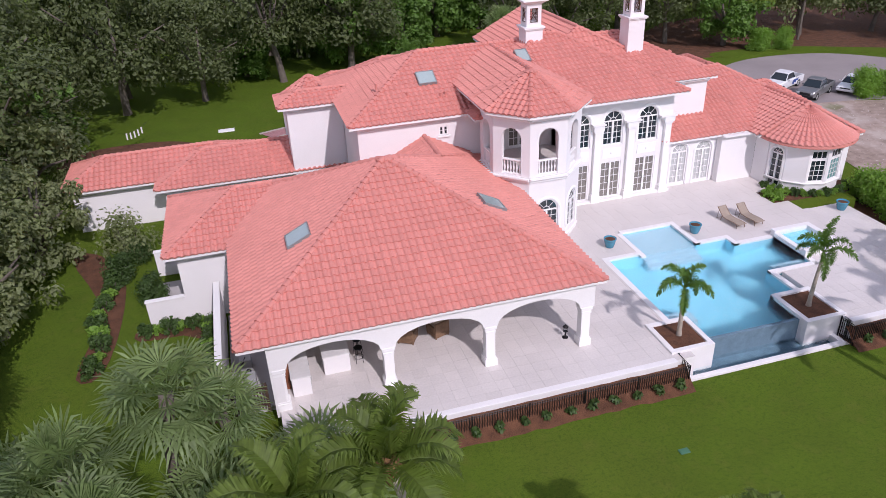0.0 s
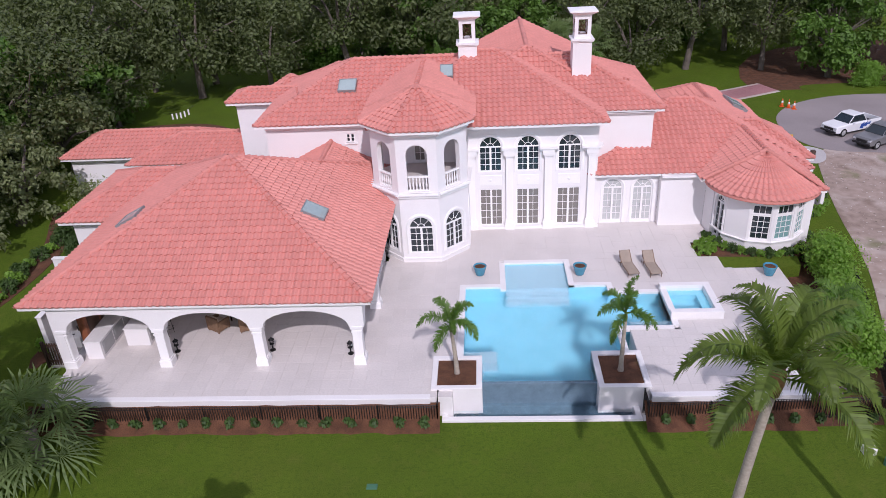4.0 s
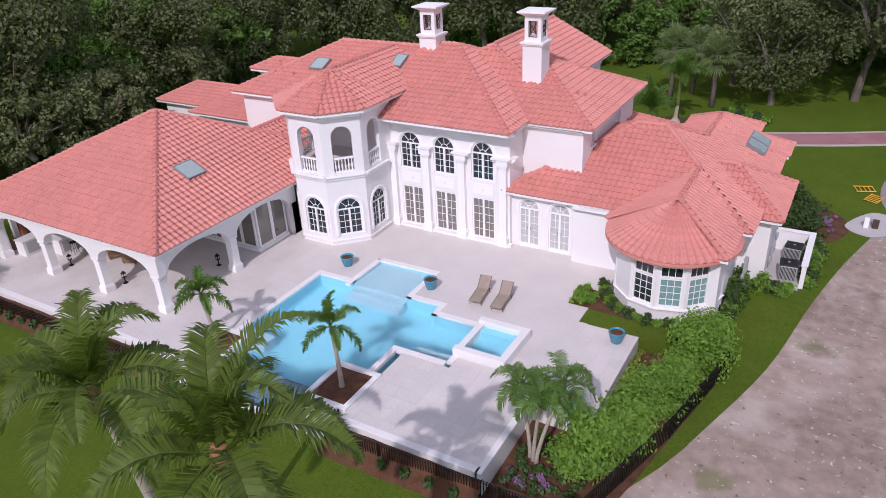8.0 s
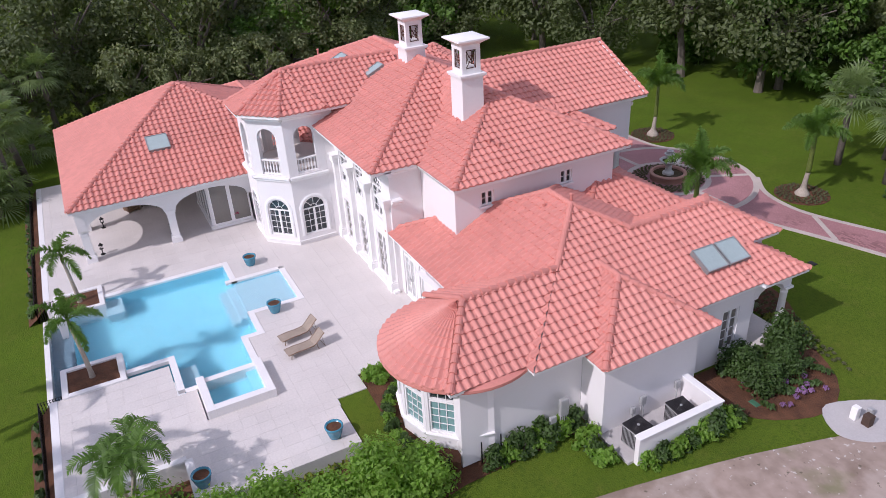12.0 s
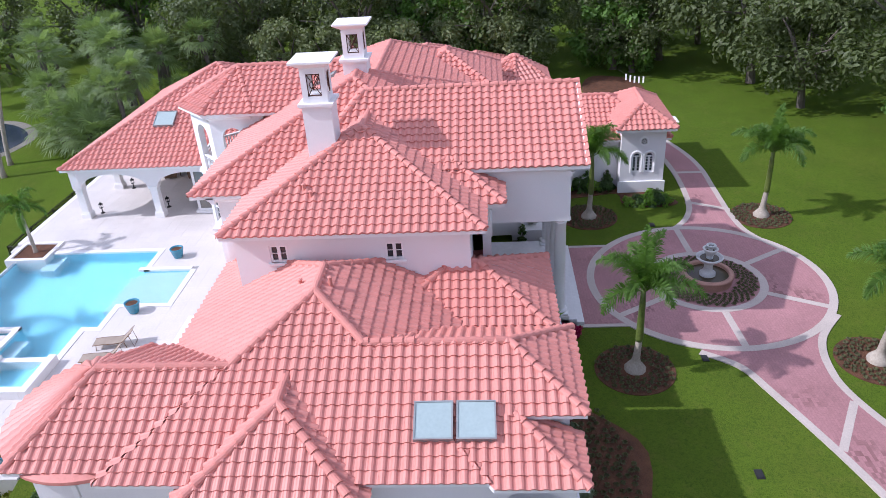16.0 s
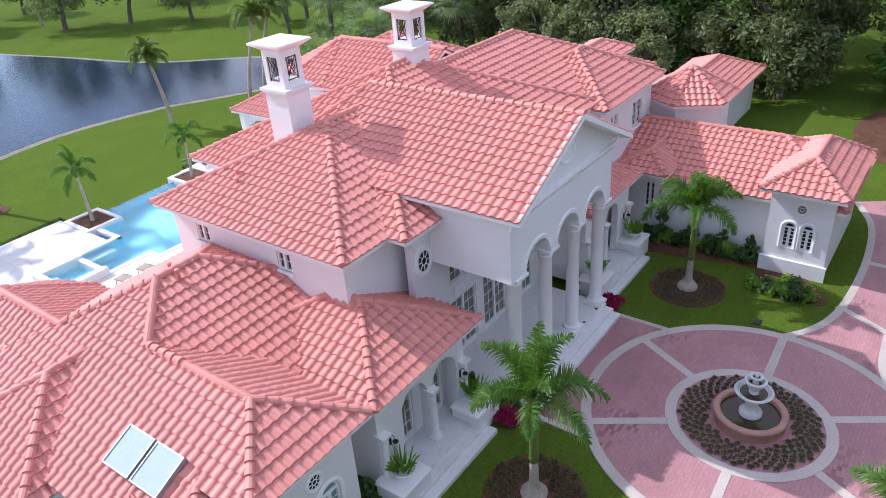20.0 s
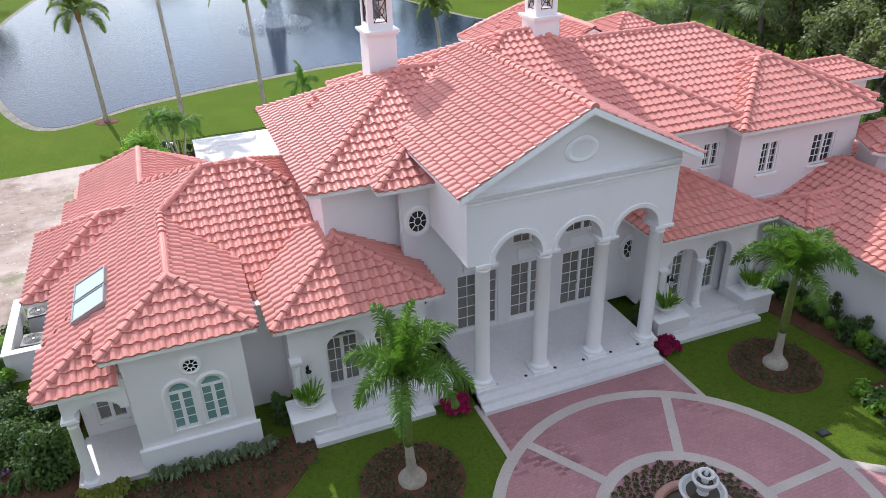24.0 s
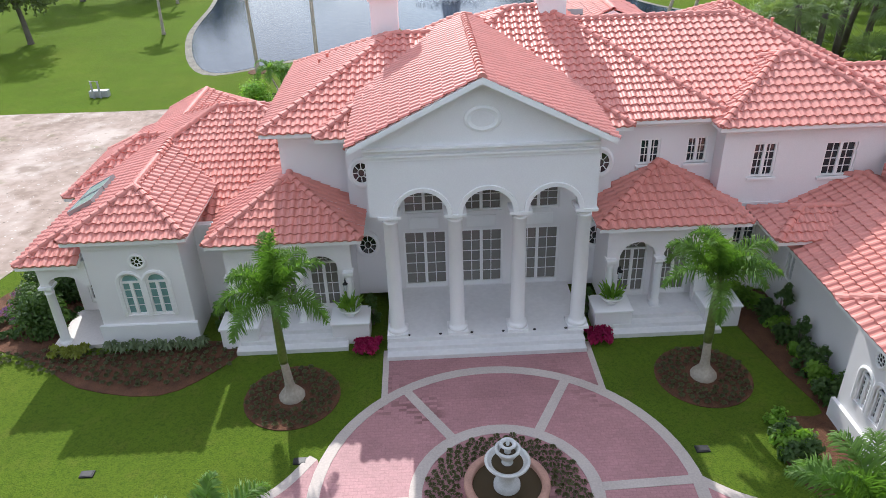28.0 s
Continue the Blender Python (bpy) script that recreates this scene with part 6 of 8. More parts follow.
def frond(bm, base, az, elev, length, droop, leaf, rng, pairs=22, width=0.05, vee=0.5, rachis=0.03, plume=False):
    """A feather leaf: an arching midrib with pairs of narrow hanging leaflets."""
    pts, d = [Vector(base)], Vector((math.cos(az) * math.cos(elev), math.sin(az) * math.cos(elev), math.sin(elev)))
    n = 8
    for k in range(n):
        d = (d + Vector((0, 0, -droop * (k + 1) / n / n * 2.2))).normalized()
        pts.append(pts[-1] + d * length / n)
    tube(bm, pts, [rachis * (1 - 0.8 * k / n) for k in range(n + 1)], 4, False)
    side0 = Vector((-math.sin(az), math.cos(az), 0))
    for k in range(pairs):
        t = 0.14 + 0.86 * k / (pairs - 1)
        i = min(n - 1, int(t * n))
        p = pts[i].lerp(pts[i + 1], t * n - i)
        d = (pts[i + 1] - pts[i]).normalized()
        up = side0.cross(d)
        if up.z < 0:
            up = -up
        ln = leaf * (math.sin(math.pi * min(1, 0.18 + 0.8 * t)) * 0.9 + 0.12) * rng.uniform(0.85, 1.1)
        for s in (-1, 1):
            out = (side0 * s * (0.85 if not plume else rng.uniform(0.35, 0.9)) + d * 0.55 + up * (vee * rng.uniform(0.3, 1.0) if not plume else rng.uniform(-0.5, 0.95))).normalized()
            tip = p + out * ln + Vector((0, 0, -ln * rng.uniform(0.12, 0.45)))
            m = p + out * ln * 0.55 + Vector((0, 0, ln * 0.03))
            w = d * width * rng.uniform(0.8, 1.2)
            v = [bm.verts.new(q) for q in (p - w * 0.5, p + w * 0.5, m + w * 0.55, m - w * 0.55)]
            bm.faces.new(v)
            bm.faces.new((v[3], v[2], bm.verts.new(tip)))


def feather_palm(name, label, height, lean, fronds, length, droop, leaf, seed, leaves, trunk_r=(0.16, 0.1), swell=0.0, shaft=0.0, category="palm tree", group="", pairs=22, width=0.05, top_el=80, low_el=-25, bark=None, at_m=None, plume=False, sheath=False):
    rng = random.Random(seed)
    tree = thing(name, label, category, group)
    bm = bmesh.new()
    top = Vector((lean[0], lean[1], height))
    pts, rad = [], []
    n = 14
    for k in range(n + 1):
        t = k / n
        pts.append(Vector((top.x * t ** 1.5, top.y * t ** 1.5, height * t - (0.3 if k == 0 else 0))))
        r = trunk_r[0] + (trunk_r[1] - trunk_r[0]) * t
        if swell:
            r += swell * math.exp(-((t - 0.06) / 0.16) ** 2)
        elif k == 0:
            r *= 1.6
        rad.append(r * (1.03 if k % 2 else 0.98))
    tube(bm, pts, rad, 12)
    part("trunk", bm, bark or PALM_BARK, tree, smooth=True)
    base = top
    if sheath:
        bm = bmesh.new()
        lathe(bm, [(trunk_r[1] * 1.1, -0.55), (trunk_r[1] * 1.7, -0.2), (trunk_r[1] * 1.9, 0.1), (trunk_r[1] * 1.2, 0.3)], 12, tuple(top))
        part("sheath", bm, BROWNSHAFT, tree, "orange-brown fibrous leaf bases", smooth=True)
    if shaft:
        bm = bmesh.new()
        lathe(bm, [(trunk_r[1] * 1.15, -0.05), (trunk_r[1] * 1.25, 0.1), (trunk_r[1] * 1.0, shaft * 0.7), (trunk_r[1] * 0.6, shaft)], 12, tuple(top))
        part("crownshaft", bm, SHAFT, tree, "smooth green crownshaft", smooth=True)
        base = top + Vector((0, 0, shaft * 0.9))
    bm = bmesh.new()
    for k in range(fronds):
        f = (k + 0.5) / fronds
        el = radians(top_el + (low_el - top_el) * f + rng.uniform(-8, 8))
        frond(bm, base + Vector((rng.uniform(-0.04, 0.04), rng.uniform(-0.04, 0.04), 0)), k * 2.39996 + rng.uniform(-0.15, 0.15), el, length * rng.uniform(0.85, 1.05), droop * rng.uniform(0.8, 1.2), leaf, rng, pairs, width, plume=plume)
    part("crown", bm, leaves, tree, "arching feathery fronds")
    if at_m is not None:
        tree.matrix_basis = at_m
    return tree


def fan_palm(name, label, height, seed, leaves=30, r=1.15, lean=(0, 0)):
    rng = random.Random(seed)
    tree = thing(name, label, "palm tree", "fan palms")
    bm = bmesh.new()
    tube(bm, [(0, 0, -0.3), (lean[0] * 0.4, lean[1] * 0.4, height * 0.5), (lean[0], lean[1], height)], [0.24, 0.2, 0.22], 10)
    part("trunk", bm, BARK, tree, smooth=True)
    bm = bmesh.new()
    top = Vector((lean[0], lean[1], height))
    for k in range(leaves):
        az = k * 2.39996 + rng.uniform(-0.2, 0.2)
        el = radians(78 - 120 * (k + 0.5) / leaves + rng.uniform(-10, 10))
        d = Vector((math.cos(az) * math.cos(el), math.sin(az) * math.cos(el), math.sin(el)))
        hub = top + d * r * rng.uniform(0.75, 1.1)
        tube(bm, [top, hub], 0.02, 4, False)
        side = Vector((-math.sin(az), math.cos(az), 0))
        up = side.cross(d)
        for j in range(17):
            a = radians(-115 + 230 * j / 16)
            o = (d * math.cos(a) + side * math.sin(a)).normalized()
            ln = r * (0.62 + 0.38 * math.cos(a * 0.7)) * rng.uniform(0.85, 1.1)
            nx = (side * math.cos(a) - d * math.sin(a)) * 0.05
            m = hub + o * ln * 0.6 + up * 0.05
            tip = hub + o * ln + Vector((0, 0, -ln * rng.uniform(0.1, 0.4)))
            v = [bm.verts.new(q) for q in (hub, m - nx, tip, m + nx)]
            bm.faces.new(v)
    part("crown", bm, SABAL, tree, "stiff grey-green fan leaves")
    return tree


def bush(name, label, w, h, seed, leaves, per=40, clumps=26, size=0.14, depth=None, category="shrub", group="", stems=True):
    rng = random.Random(seed)
    tree = thing(name, label, category, group)
    dd = depth or w
    cents = []
    for _ in range(clumps):
        a, u = rng.uniform(0, 2 * math.pi), rng.random()
        k = math.sqrt(max(0.1, 1 - (u - 0.35) ** 2 * 1.8)) * rng.uniform(0.3, 1.0)
        cents.append(((math.cos(a) * w / 2 * k, math.sin(a) * dd / 2 * k, h * (0.12 + 0.8 * u)), rng.uniform(0.7, 1.2)))
    bm = bmesh.new()
    leaf_cloud(bm, cents, per, min(w, dd, h) * 0.3, size, rng)
    part("foliage", bm, leaves, tree)
    if stems:
        bm = bmesh.new()
        for k in range(5):
            a = k * 1.25
            tube(bm, [(0.05 * math.cos(a), 0.05 * math.sin(a), -0.1), (0.2 * w * math.cos(a), 0.2 * dd * math.sin(a), h * 0.6)], [0.025, 0.012], 5)
        part("stem", bm, BARK, tree)
    return tree


def scatter(name, label, places, make, category, leaves, kind="stuff"):
    bm = bmesh.new()
    for x, y, z in places:
        make(bm, Vector((x, y, z)))
    return tagged(obj(name, bm, leaves), label, category, kind=kind)


def gz(x, y):
    return pose(x, y, ground_z(y))


def turned(x, y, rng, s=1.0, z=None):
    return pose(x, y, ground_z(y) if z is None else z, 0, 0, rng.uniform(0, 360)) @ Matrix.Scale(s, 4)


def plant(protos, spots, rng, smin=0.85, smax=1.2):
    """Copies of the model trees at the given spots, each turned and sized a little differently."""
    for i, (x, y) in enumerate(spots):
        p = protos[i % len(protos)]
        s = rng.uniform(smin, smax)
        if i < len(protos):
            t = p
        else:
            t = copy_thing(p, Matrix.Identity(4))
        t.matrix_basis = turned(x, y, rng, 1.0)
        t.scale = (s, s, s * rng.uniform(0.92, 1.12))


rng = random.Random(7)
# woodland of oaks west, north and north-east of the garden
oaks = [oak("oak_tree", "dark green spreading live oak", 10, 5.6, 1, OAK), oak("oak_tree", "tall dark live oak with grey limbs", 12, 5.2, 2, OAK, low=0.35), oak("oak_tree", "grey-green oak with airy crown", 9.5, 5.0, 3, OAK_PALE)]
spots = []
for k in range(15):
    spots.append((-36 - 5 * (k % 3) + rng.uniform(-1.5, 1.5), -14 + 4.2 * k + rng.uniform(-1.5, 1.5)))
for k in range(14):
    spots.append((-50 - 7 * (k % 3) + rng.uniform(-2, 2), -32 + 6.4 * k + rng.uniform(-2, 2)))
for k in range(13):
    spots.append((-33 + 5.2 * k + rng.uniform(-1.5, 1.5), 50 + 5 * (k % 3) + rng.uniform(-1.5, 1.5)))
for k in range(9):
    spots.append((-31 + 3.6 * k - 4 * (k % 2), 33 + 5.2 * (k % 3) + (k > 4) * 6 + rng.uniform(-1, 1)))
for k in range(12):
    spots.append((-28 + 8 * k + rng.uniform(-2, 2), 68 + 6 * (k % 2)))
for x, y in ((12, 33), (18, 36.5), (8, 38), (25, 35), (32, 37), (40, 32), (48, 30), (45, 38), (55, 25), (36, 44), (24, 44), (15, 46), (62, 18), (58, 36)):
    spots.append((x, y))
for x, y in ((-44, -48), (-52, -44), (-60, -60), (-40, -62), (-34, -95), (-20, -125), (5, -148), (25, -140), (40, -110), (-48, -80), (-70, -30), (40, -39), (46, -36), (36, -62), (44, -62), (52, -44), (60, -70), (50, -30), (-30, -76), (-22, -96), (-36, -70), (8, -150), (34, -84)):
    spots.append((x, y))
plant(oaks, spots, rng)
broads = [oak("broadleaf_tree", "bright green broadleaf tree", 8.5, 4.4, 11, BROAD, 70, 90, 0.24, 0.15), oak("broadleaf_tree", "low bright green garden tree", 6.0, 3.8, 12, BROAD, 60, 90, 0.22, 0.1)]
plant(broads, [(-9, 41), (-2, 44), (3, 50), (-39, 4), (-38, 10.5), (-20, 41), (9, 52), (-14, 47), (30, 31.5), (-45, -6), (-58, -12), (-37, 22), (-12, 54), (20, 50), (-52, -28), (50, 20)], rng)
small_oaks = [oak("young_oak", "young grey-green oak at the garden's edge", 5.2, 3.0, 15, OAK_PALE, 60, 90, 0.15, 0.12)]
plant(small_oaks, [(-33.2, 3.2), (-33.8, -2.6), (-35.2, -7.4), (-36.2, 7.4), (-36.5, 0.5), (-37.5, -11), (-34.5, 13)], rng, 0.85, 1.15)
fans = [fan_palm("fan_palm", "grey-green cabbage palm with fan leaves", 4.2, 21), fan_palm("fan_palm", "leaning cabbage palm with fan leaves", 5.4, 22, lean=(0.7, 0.3)), fan_palm("fan_palm", "short bushy fan palm", 1.6, 23, 26, 1.35)]
fsp = [(-38, -16), (-30.5, -27), (-25.5, -21.5), (-41, -21), (-35, -25), (-33.5, -29), (-27.5, -18.3), (-45, -27), (-23.8, -18.0), (-39, -31), (-34, -19), (-21.6, -19.5), (7.74, 30.6), (5.3, 34.0), (-20.2, -18.0), (4.2, 30.9), (-44, -36),
       (-24.6, -23.6), (-50, -20), (-35, -37.5), (-28.2, -22.6), (-40, -40), (-22.4, -16.9), (-54, -36), (-48, -42), (-25.2, -16.2), (-23.2, -20.6), (-26.6, -20.2), (-29.6, -19.6), (-22.4, -21.6), (-27.6, -25.6), (-31.5, -22.2), (-29.8, -15.6), (-32.2, -17.4), (-33.4, -13.6)]
plant(fans, fsp, rng, 0.85, 1.15)

# coconut palms on the lake lawn
for s, (x, y, h, lx, ly, ln) in enumerate(((4.2, -23.1, 8.55, 0.1, -1.0, 3.2), (10.0, -23.6, 10.2, 0.15, -1.8, 3.2), (-17.5, -24.3, 7.1, -1.2, 0.8, 2.5), (-11.6, -26.9, 5.4, 0.5, -0.4, 1.9), (-20, -25.3, 7.2, -1, 1, 2.6), (15.2, -25.4, 7.6, 0.1, 0.1, 2.7), (27.6, -41, 5.2, -0.3, 0.2, 2.3), (31, -58, 6, 0.4, 0.3, 2.4), (-30, -82, 7, 0.5, 0.2, 2.6), (-22, -88, 6.4, -0.4, 0.3, 2.5))):
    feather_palm("coconut_palm", "tall coconut palm with a slender curved trunk", h, (lx, ly), 15, ln * 0.98, 1.9, 0.7, 31 + s, COCO, (0.17, 0.11), pairs=64, width=0.046, top_el=88, low_el=12, sheath=True, group="coconut palms", at_m=gz(x, y))
for x, y in ((4.2, -23.1), (10.0, -23.6), (15.2, -25.4)):
    patch("mulch_bed", [(x + 0.85 * math.cos(a * math.pi / 12), y + 0.8 * math.sin(a * math.pi / 12)) for a in range(24)], 0.03, MULCH, "ring of red-brown mulch at a palm's foot", "flower bed")
# foxtail palms in the pool planters, and a clump of three by the terrace
for x, y, s, h in ((-4.0, -13.95, 1, 2.25), (2.8, -13.9, 2, 2.6)):
    feather_palm("foxtail_palm", "small foxtail palm in a planter", h, (0.15 * s - 0.3, -0.15), 9, 1.7, 1.9, 0.34, 50 + s, ROYAL, (0.11, 0.065), pairs=90, width=0.035, top_el=84, low_el=0, shaft=0.35, plume=True, group="pool palms", at_m=pose(x, y, 0.02))
for k, (lx, ly) in enumerate(((-0.5, 0.3), (0.35, -0.3), (0.7, 0.7))):
    feather_palm("christmas_palm", "slender palm of a clump of three", 2.6 + 0.25 * k, (lx, ly), 10, 1.45, 2.2, 0.45, 60 + k, ROYAL, (0.08, 0.055), pairs=20, width=0.055, top_el=65, low_el=-5, shaft=0.4, group="clump palms", at_m=gz(10.6 + 0.15 * k, -13.2 - 0.1 * k))
# royal palms round the forecourt, each in a round bed
for k, (x, y) in enumerate(((6.33, 16.06), (-7.05, 16.0), (-6.6, 25.1), (6.05, 25.3))):
    feather_palm("royal_palm", "young royal palm with a swollen pale trunk", 1.5, (0.08, 0.05), 12, 2.45, 1.75, 0.56, 70 + k, ROYAL, (0.17, 0.12), swell=0.25, pairs=135, width=0.034, top_el=88, low_el=36, plume=True, shaft=2.35, group="forecourt palms", at_m=gz(x, y))
    patch("mulch_bed", [(x + 1.55 * math.cos(a * math.pi / 16), y + 1.55 * math.sin(a * math.pi / 16)) for a in range(32)], 0.03, MULCH, "round mulch bed at a palm's foot", "flower bed")


def tuft(bm, p, r=None, blades=9, h=0.15, rad=0.14, wide=0.3):
    r = rng
    for k in range(blades):
        a = 2 * math.pi * k / blades + r.uniform(-0.3, 0.3)
        o = Vector((math.cos(a), math.sin(a), 0))
        s = Vector((-o.y, o.x, 0)) * rad * wide
        q = [p + o * 0.02, p + o * rad * 0.6 + s + Vector((0, 0, h * r.uniform(0.7, 1.1))), p + o * rad * r.uniform(0.9, 1.25) + Vector((0, 0, h * 0.55)), p + o * rad * 0.6 - s + Vector((0, 0, h * r.uniform(0.7, 1.1)))]
        bm.faces.new([bm.verts.new(v) for v in q])


def disc_spots(cx0, cy0, r0, r1, n):
    out = []
    for k in range(n):
        r = math.sqrt(r0 * r0 + (r1 * r1 - r0 * r0) * (k + 0.5) / n)
        a = k * 2.39996
        out.append((cx0 + r * math.cos(a), cy0 + r * math.sin(a), ground_z(cy0) + 0.02))
    return out


low = disc_spots(CX, CY, 1.3, 2.22, 200)
for x, y in ((6.33, 16.06), (-7.05, 16.0), (-6.6, 25.1), (6.05, 25.3)):
    low += disc_spots(x, y, 0.58, 1.48, 84)
for i in range(32):
    for j in range(9):
        x, y = 8.8 + 0.31 * i + rng.uniform(-0.06, 0.06), 13.05 + 0.29 * j + 0.14 * (i % 2) + rng.uniform(-0.06, 0.06)
        if y < 15.4 - abs(x - 11.5) * 0.33:
            low.append((x, y, ground_z(y) + 0.02))
scatter("ground_cover", "rows of dark bronze bedding plants in mulch", low, lambda bm, p: tuft(bm, p, None, 9, 0.11, 0.12), "plants", LOWPLANT)
scatter("flower_bed_plants", "magenta bedding flowers beside the steps", [(s * 4.0 + rng.uniform(-0.42, 0.42), 13.9 + rng.uniform(-0.5, 0.35), -0.36) for s in (1, -1.03) for _ in range(60)], lambda bm, p: tuft(bm, p, None, 8, 0.26, 0.13), "flowers", FLOWER)
scatter("agave_row", "row of pale variegated agaves by the wall", [(13.1 - 0.4 * k, 13.22 + 0.14 * (k % 2), -0.4 + 0.08 * j) for k in range(9) for j in range(2)], lambda bm, p: tuft(bm, p, None, 17, 0.34, 0.3, 0.13), "plants", AGAVE)
scatter("fence_plants", "young shrubs planted along the iron fence", [(-21 + 0.98 * k + rng.uniform(-0.1, 0.1), -16.26 + rng.uniform(-0.08, 0.08), -0.93 + 0.1 * j) for k in range(17) for j in range(3)] + [(4.2 + 0.98 * k, -16.2, -0.93 + 0.1 * j) for k in range(9) for j in range(3)], lambda bm, p: tuft(bm, p, None, 12, 0.3, 0.2), "shrubs", SHRUB)
scatter("bed_plants", "low mixed bedding by the terrace", [(rng.uniform(10.2, 13.0), rng.uniform(-14.9, -11.8), -0.9) for _ in range(70)] + [(rng.uniform(15.3, 18.2), rng.uniform(8.2, 12.2), -0.42) for _ in range(60)], lambda bm, p: tuft(bm, p, None, 10, 0.24, 0.2), "plants", SHRUB)
scatter("bed_flowers", "lilac flowers scattered in a mulch bed", [(rng.uniform(16.5, 18.6), rng.uniform(8.2, 11.6), -0.38) for _ in range(22)] + [(rng.uniform(10, 12), rng.uniform(-14.8, -14), -0.9) for _ in range(14)], lambda bm, p: tuft(bm, p, None, 8, 0.22, 0.14), "flowers", LILAC)
scatter("border_plants", "yellow-green border plants", [(12.3 + rng.uniform(-0.1, 0.2), -10.8 + 0.45 * k, -0.7) for k in range(12)] + [(14.6 + rng.uniform(-0.8, 0.6), 13.3 + rng.uniform(-0.3, 0.3), -0.4) for _ in range(14)], lambda bm, p: tuft(bm, p, None, 10, 0.3, 0.2), "plants", YELLOW)

# hedges and shrubs
hedge_proto = [bush("clusia_shrub", "tall bright green hedge shrub", 2.3, 2.4, 81, HEDGE, 150, 44, 0.09, group="terrace hedge"), bush("clusia_shrub", "bushy bright green hedge shrub", 2.1, 2.0, 82, HEDGE, 150, 40, 0.09, group="terrace hedge")]
plant(hedge_proto, [(12.7, -12.9), (13.5, -11.0), (13.6, -9.2), (14.4, -7.6), (14.6, -5.8), (15.0, -4.5), (34, 10.5), (36.3, 10.2), (38.6, 9.6), (31.6, 11.2), (29.6, 11.4), (32, 28.2), (34.4, 27.6)], rng, 0.8, 1.05)
low_proto = [bush("shrub", "low dark green garden shrub", 0.9, 0.7, 91, SHRUB, 36, 16, 0.09, group="garden shrubs"), bush("shrub", "small rounded green shrub", 0.8, 0.6, 92, HEDGE, 36, 14, 0.09, group="garden shrubs")]
sp = [(9.1, 28.9), (9.8, 28.6), (10.4, 28.2), (11.1, 27.9), (11.7, 27.6), (12.4, 27.5), (10.2, 29.0)]
sp += [(-10.5, 12.2 + 0.75 * k) for k in range(8)] + [(-9.9, 11.9), (-9.4, 11.7)] + [(-8.4, 18.4 + 0.5 * k) for k in range(5)]
sp += [(-23.95, -5.0 - 0.62 * k) for k in range(10)] + [(-27.0 + 0.55 * k, -4.75) for k in range(6)] + [(-29.2 + 0.2 * math.sin(k), -7 + 0.9 * k) for k in range(9)]
sp += [(17.9, 2.9 + 0.6 * k) for k in range(8)] + [(16.0 + 0.5 * k, 1.7) for k in range(3)] + [(15.05, -1.6 + 0.55 * k) for k in range(7)]
plant(low_proto, sp, rng, 0.75, 1.25)
for k in range(13):
    a = radians(192 + 9.5 * k)
    b = copy_thing(low_proto[k % 2], Matrix.Identity(4))
    b.matrix_basis = pose(12.3 + 2.85 * math.cos(a), -1.4 + 2.85 * math.sin(a), -0.07, 0, 0, 40 * k)
    b.scale = (0.62, 0.62, 0.62 + 0.03 * (k % 3))
for x, y, s in ((8.85, -3.1, 0.9), (8.95, -3.75, 1.0), (9.4, -3.5, 0.8)):
    b = copy_thing(low_proto[1], Matrix.Identity(4))
    b.matrix_basis = pose(x, y, -0.07, 0, 0, 90 * s)
    b.scale = (s, s, s)
big_proto = [bush("shrub", "large dark green shrub in mulch", 1.5, 1.6, 95, SHRUB, 80, 36, 0.08, group="garden shrubs")]
plant(big_proto, [(16.0, 9.3), (16.9, 10.7), (17.2, 9.2), (-27.8, 2.8), (-28.6, 0.9), (-34, -8.5), (-26.8, -1.6), (16.0, 11.8)], rng, 0.8, 1.1)
tall_proto = [bush("podocarpus", "narrow upright evergreen against a white wall", 0.5, 1.5, 97, SHRUB, 40, 18, 0.07, group="wall shrubs")]
plant(tall_proto, [(-10.7, 13.4), (-10.7, 14.9), (-10.7, 16.3), (-10.7, 17.5), (3.9, 12.2), (-4.0, 12.2), (9.4, 12.2)], rng, 0.8, 1.1)
oleander = bush("oleander", "sparse flowering shrub with pink blooms", 3.2, 2.6, 99, OAK_PALE, 40, 34, 0.12, group="garden shrubs")
oleander.matrix_basis = gz(-28.4, 4.0)
# ---- things on the terrace ----
BLUE_GLAZE = mat("blue_glaze", (0.06, 0.27, 0.38), 0.18, 0.14, 4, 30, 0.05, spec=0.6)
WEAVE = mat("tan_sling", (0.36, 0.29, 0.23), 0.8, 0.12, 3, 60, 0.3)
WICKER = mat("brown_wicker", (0.22, 0.13, 0.075), 0.75, 0.2, 6, 60, 0.5)
CUSHION = mat("beige_cushion", (0.52, 0.42, 0.32), 0.9, 0.08, 3, 40, 0.1)
TERRACOTTA_RIM = mat("pink_stone", (0.46, 0.26, 0.20), 0.75, 0.14, 2, 25, 0.15)
CAST_STONE = mat("cast_stone", (0.62, 0.61, 0.59), 0.75, 0.12, 3, 30, 0.15)
POND = water("basin_water", (0.06, 0.042, 0.022), 3.0, 0.1, 0.0, 0.05)
STEEL = mat("painted_grey_metal", (0.42, 0.42, 0.42), 0.5, 0.06, 3, 30, 0.03, metal=0.2)
BLACK_PLASTIC = mat("black_grille", (0.022, 0.020, 0.022), 0.5, 0.15, 4, 40, 0.1)
CONCRETE = mat("pale_concrete", (0.50, 0.47, 0.46), 0.9, 0.08, 0.7, 20, 0.15)
DARK_WOOD = mat("dark_stained_wood", (0.085, 0.05, 0.035), 0.7, 0.2, 3, 30, 0.2)
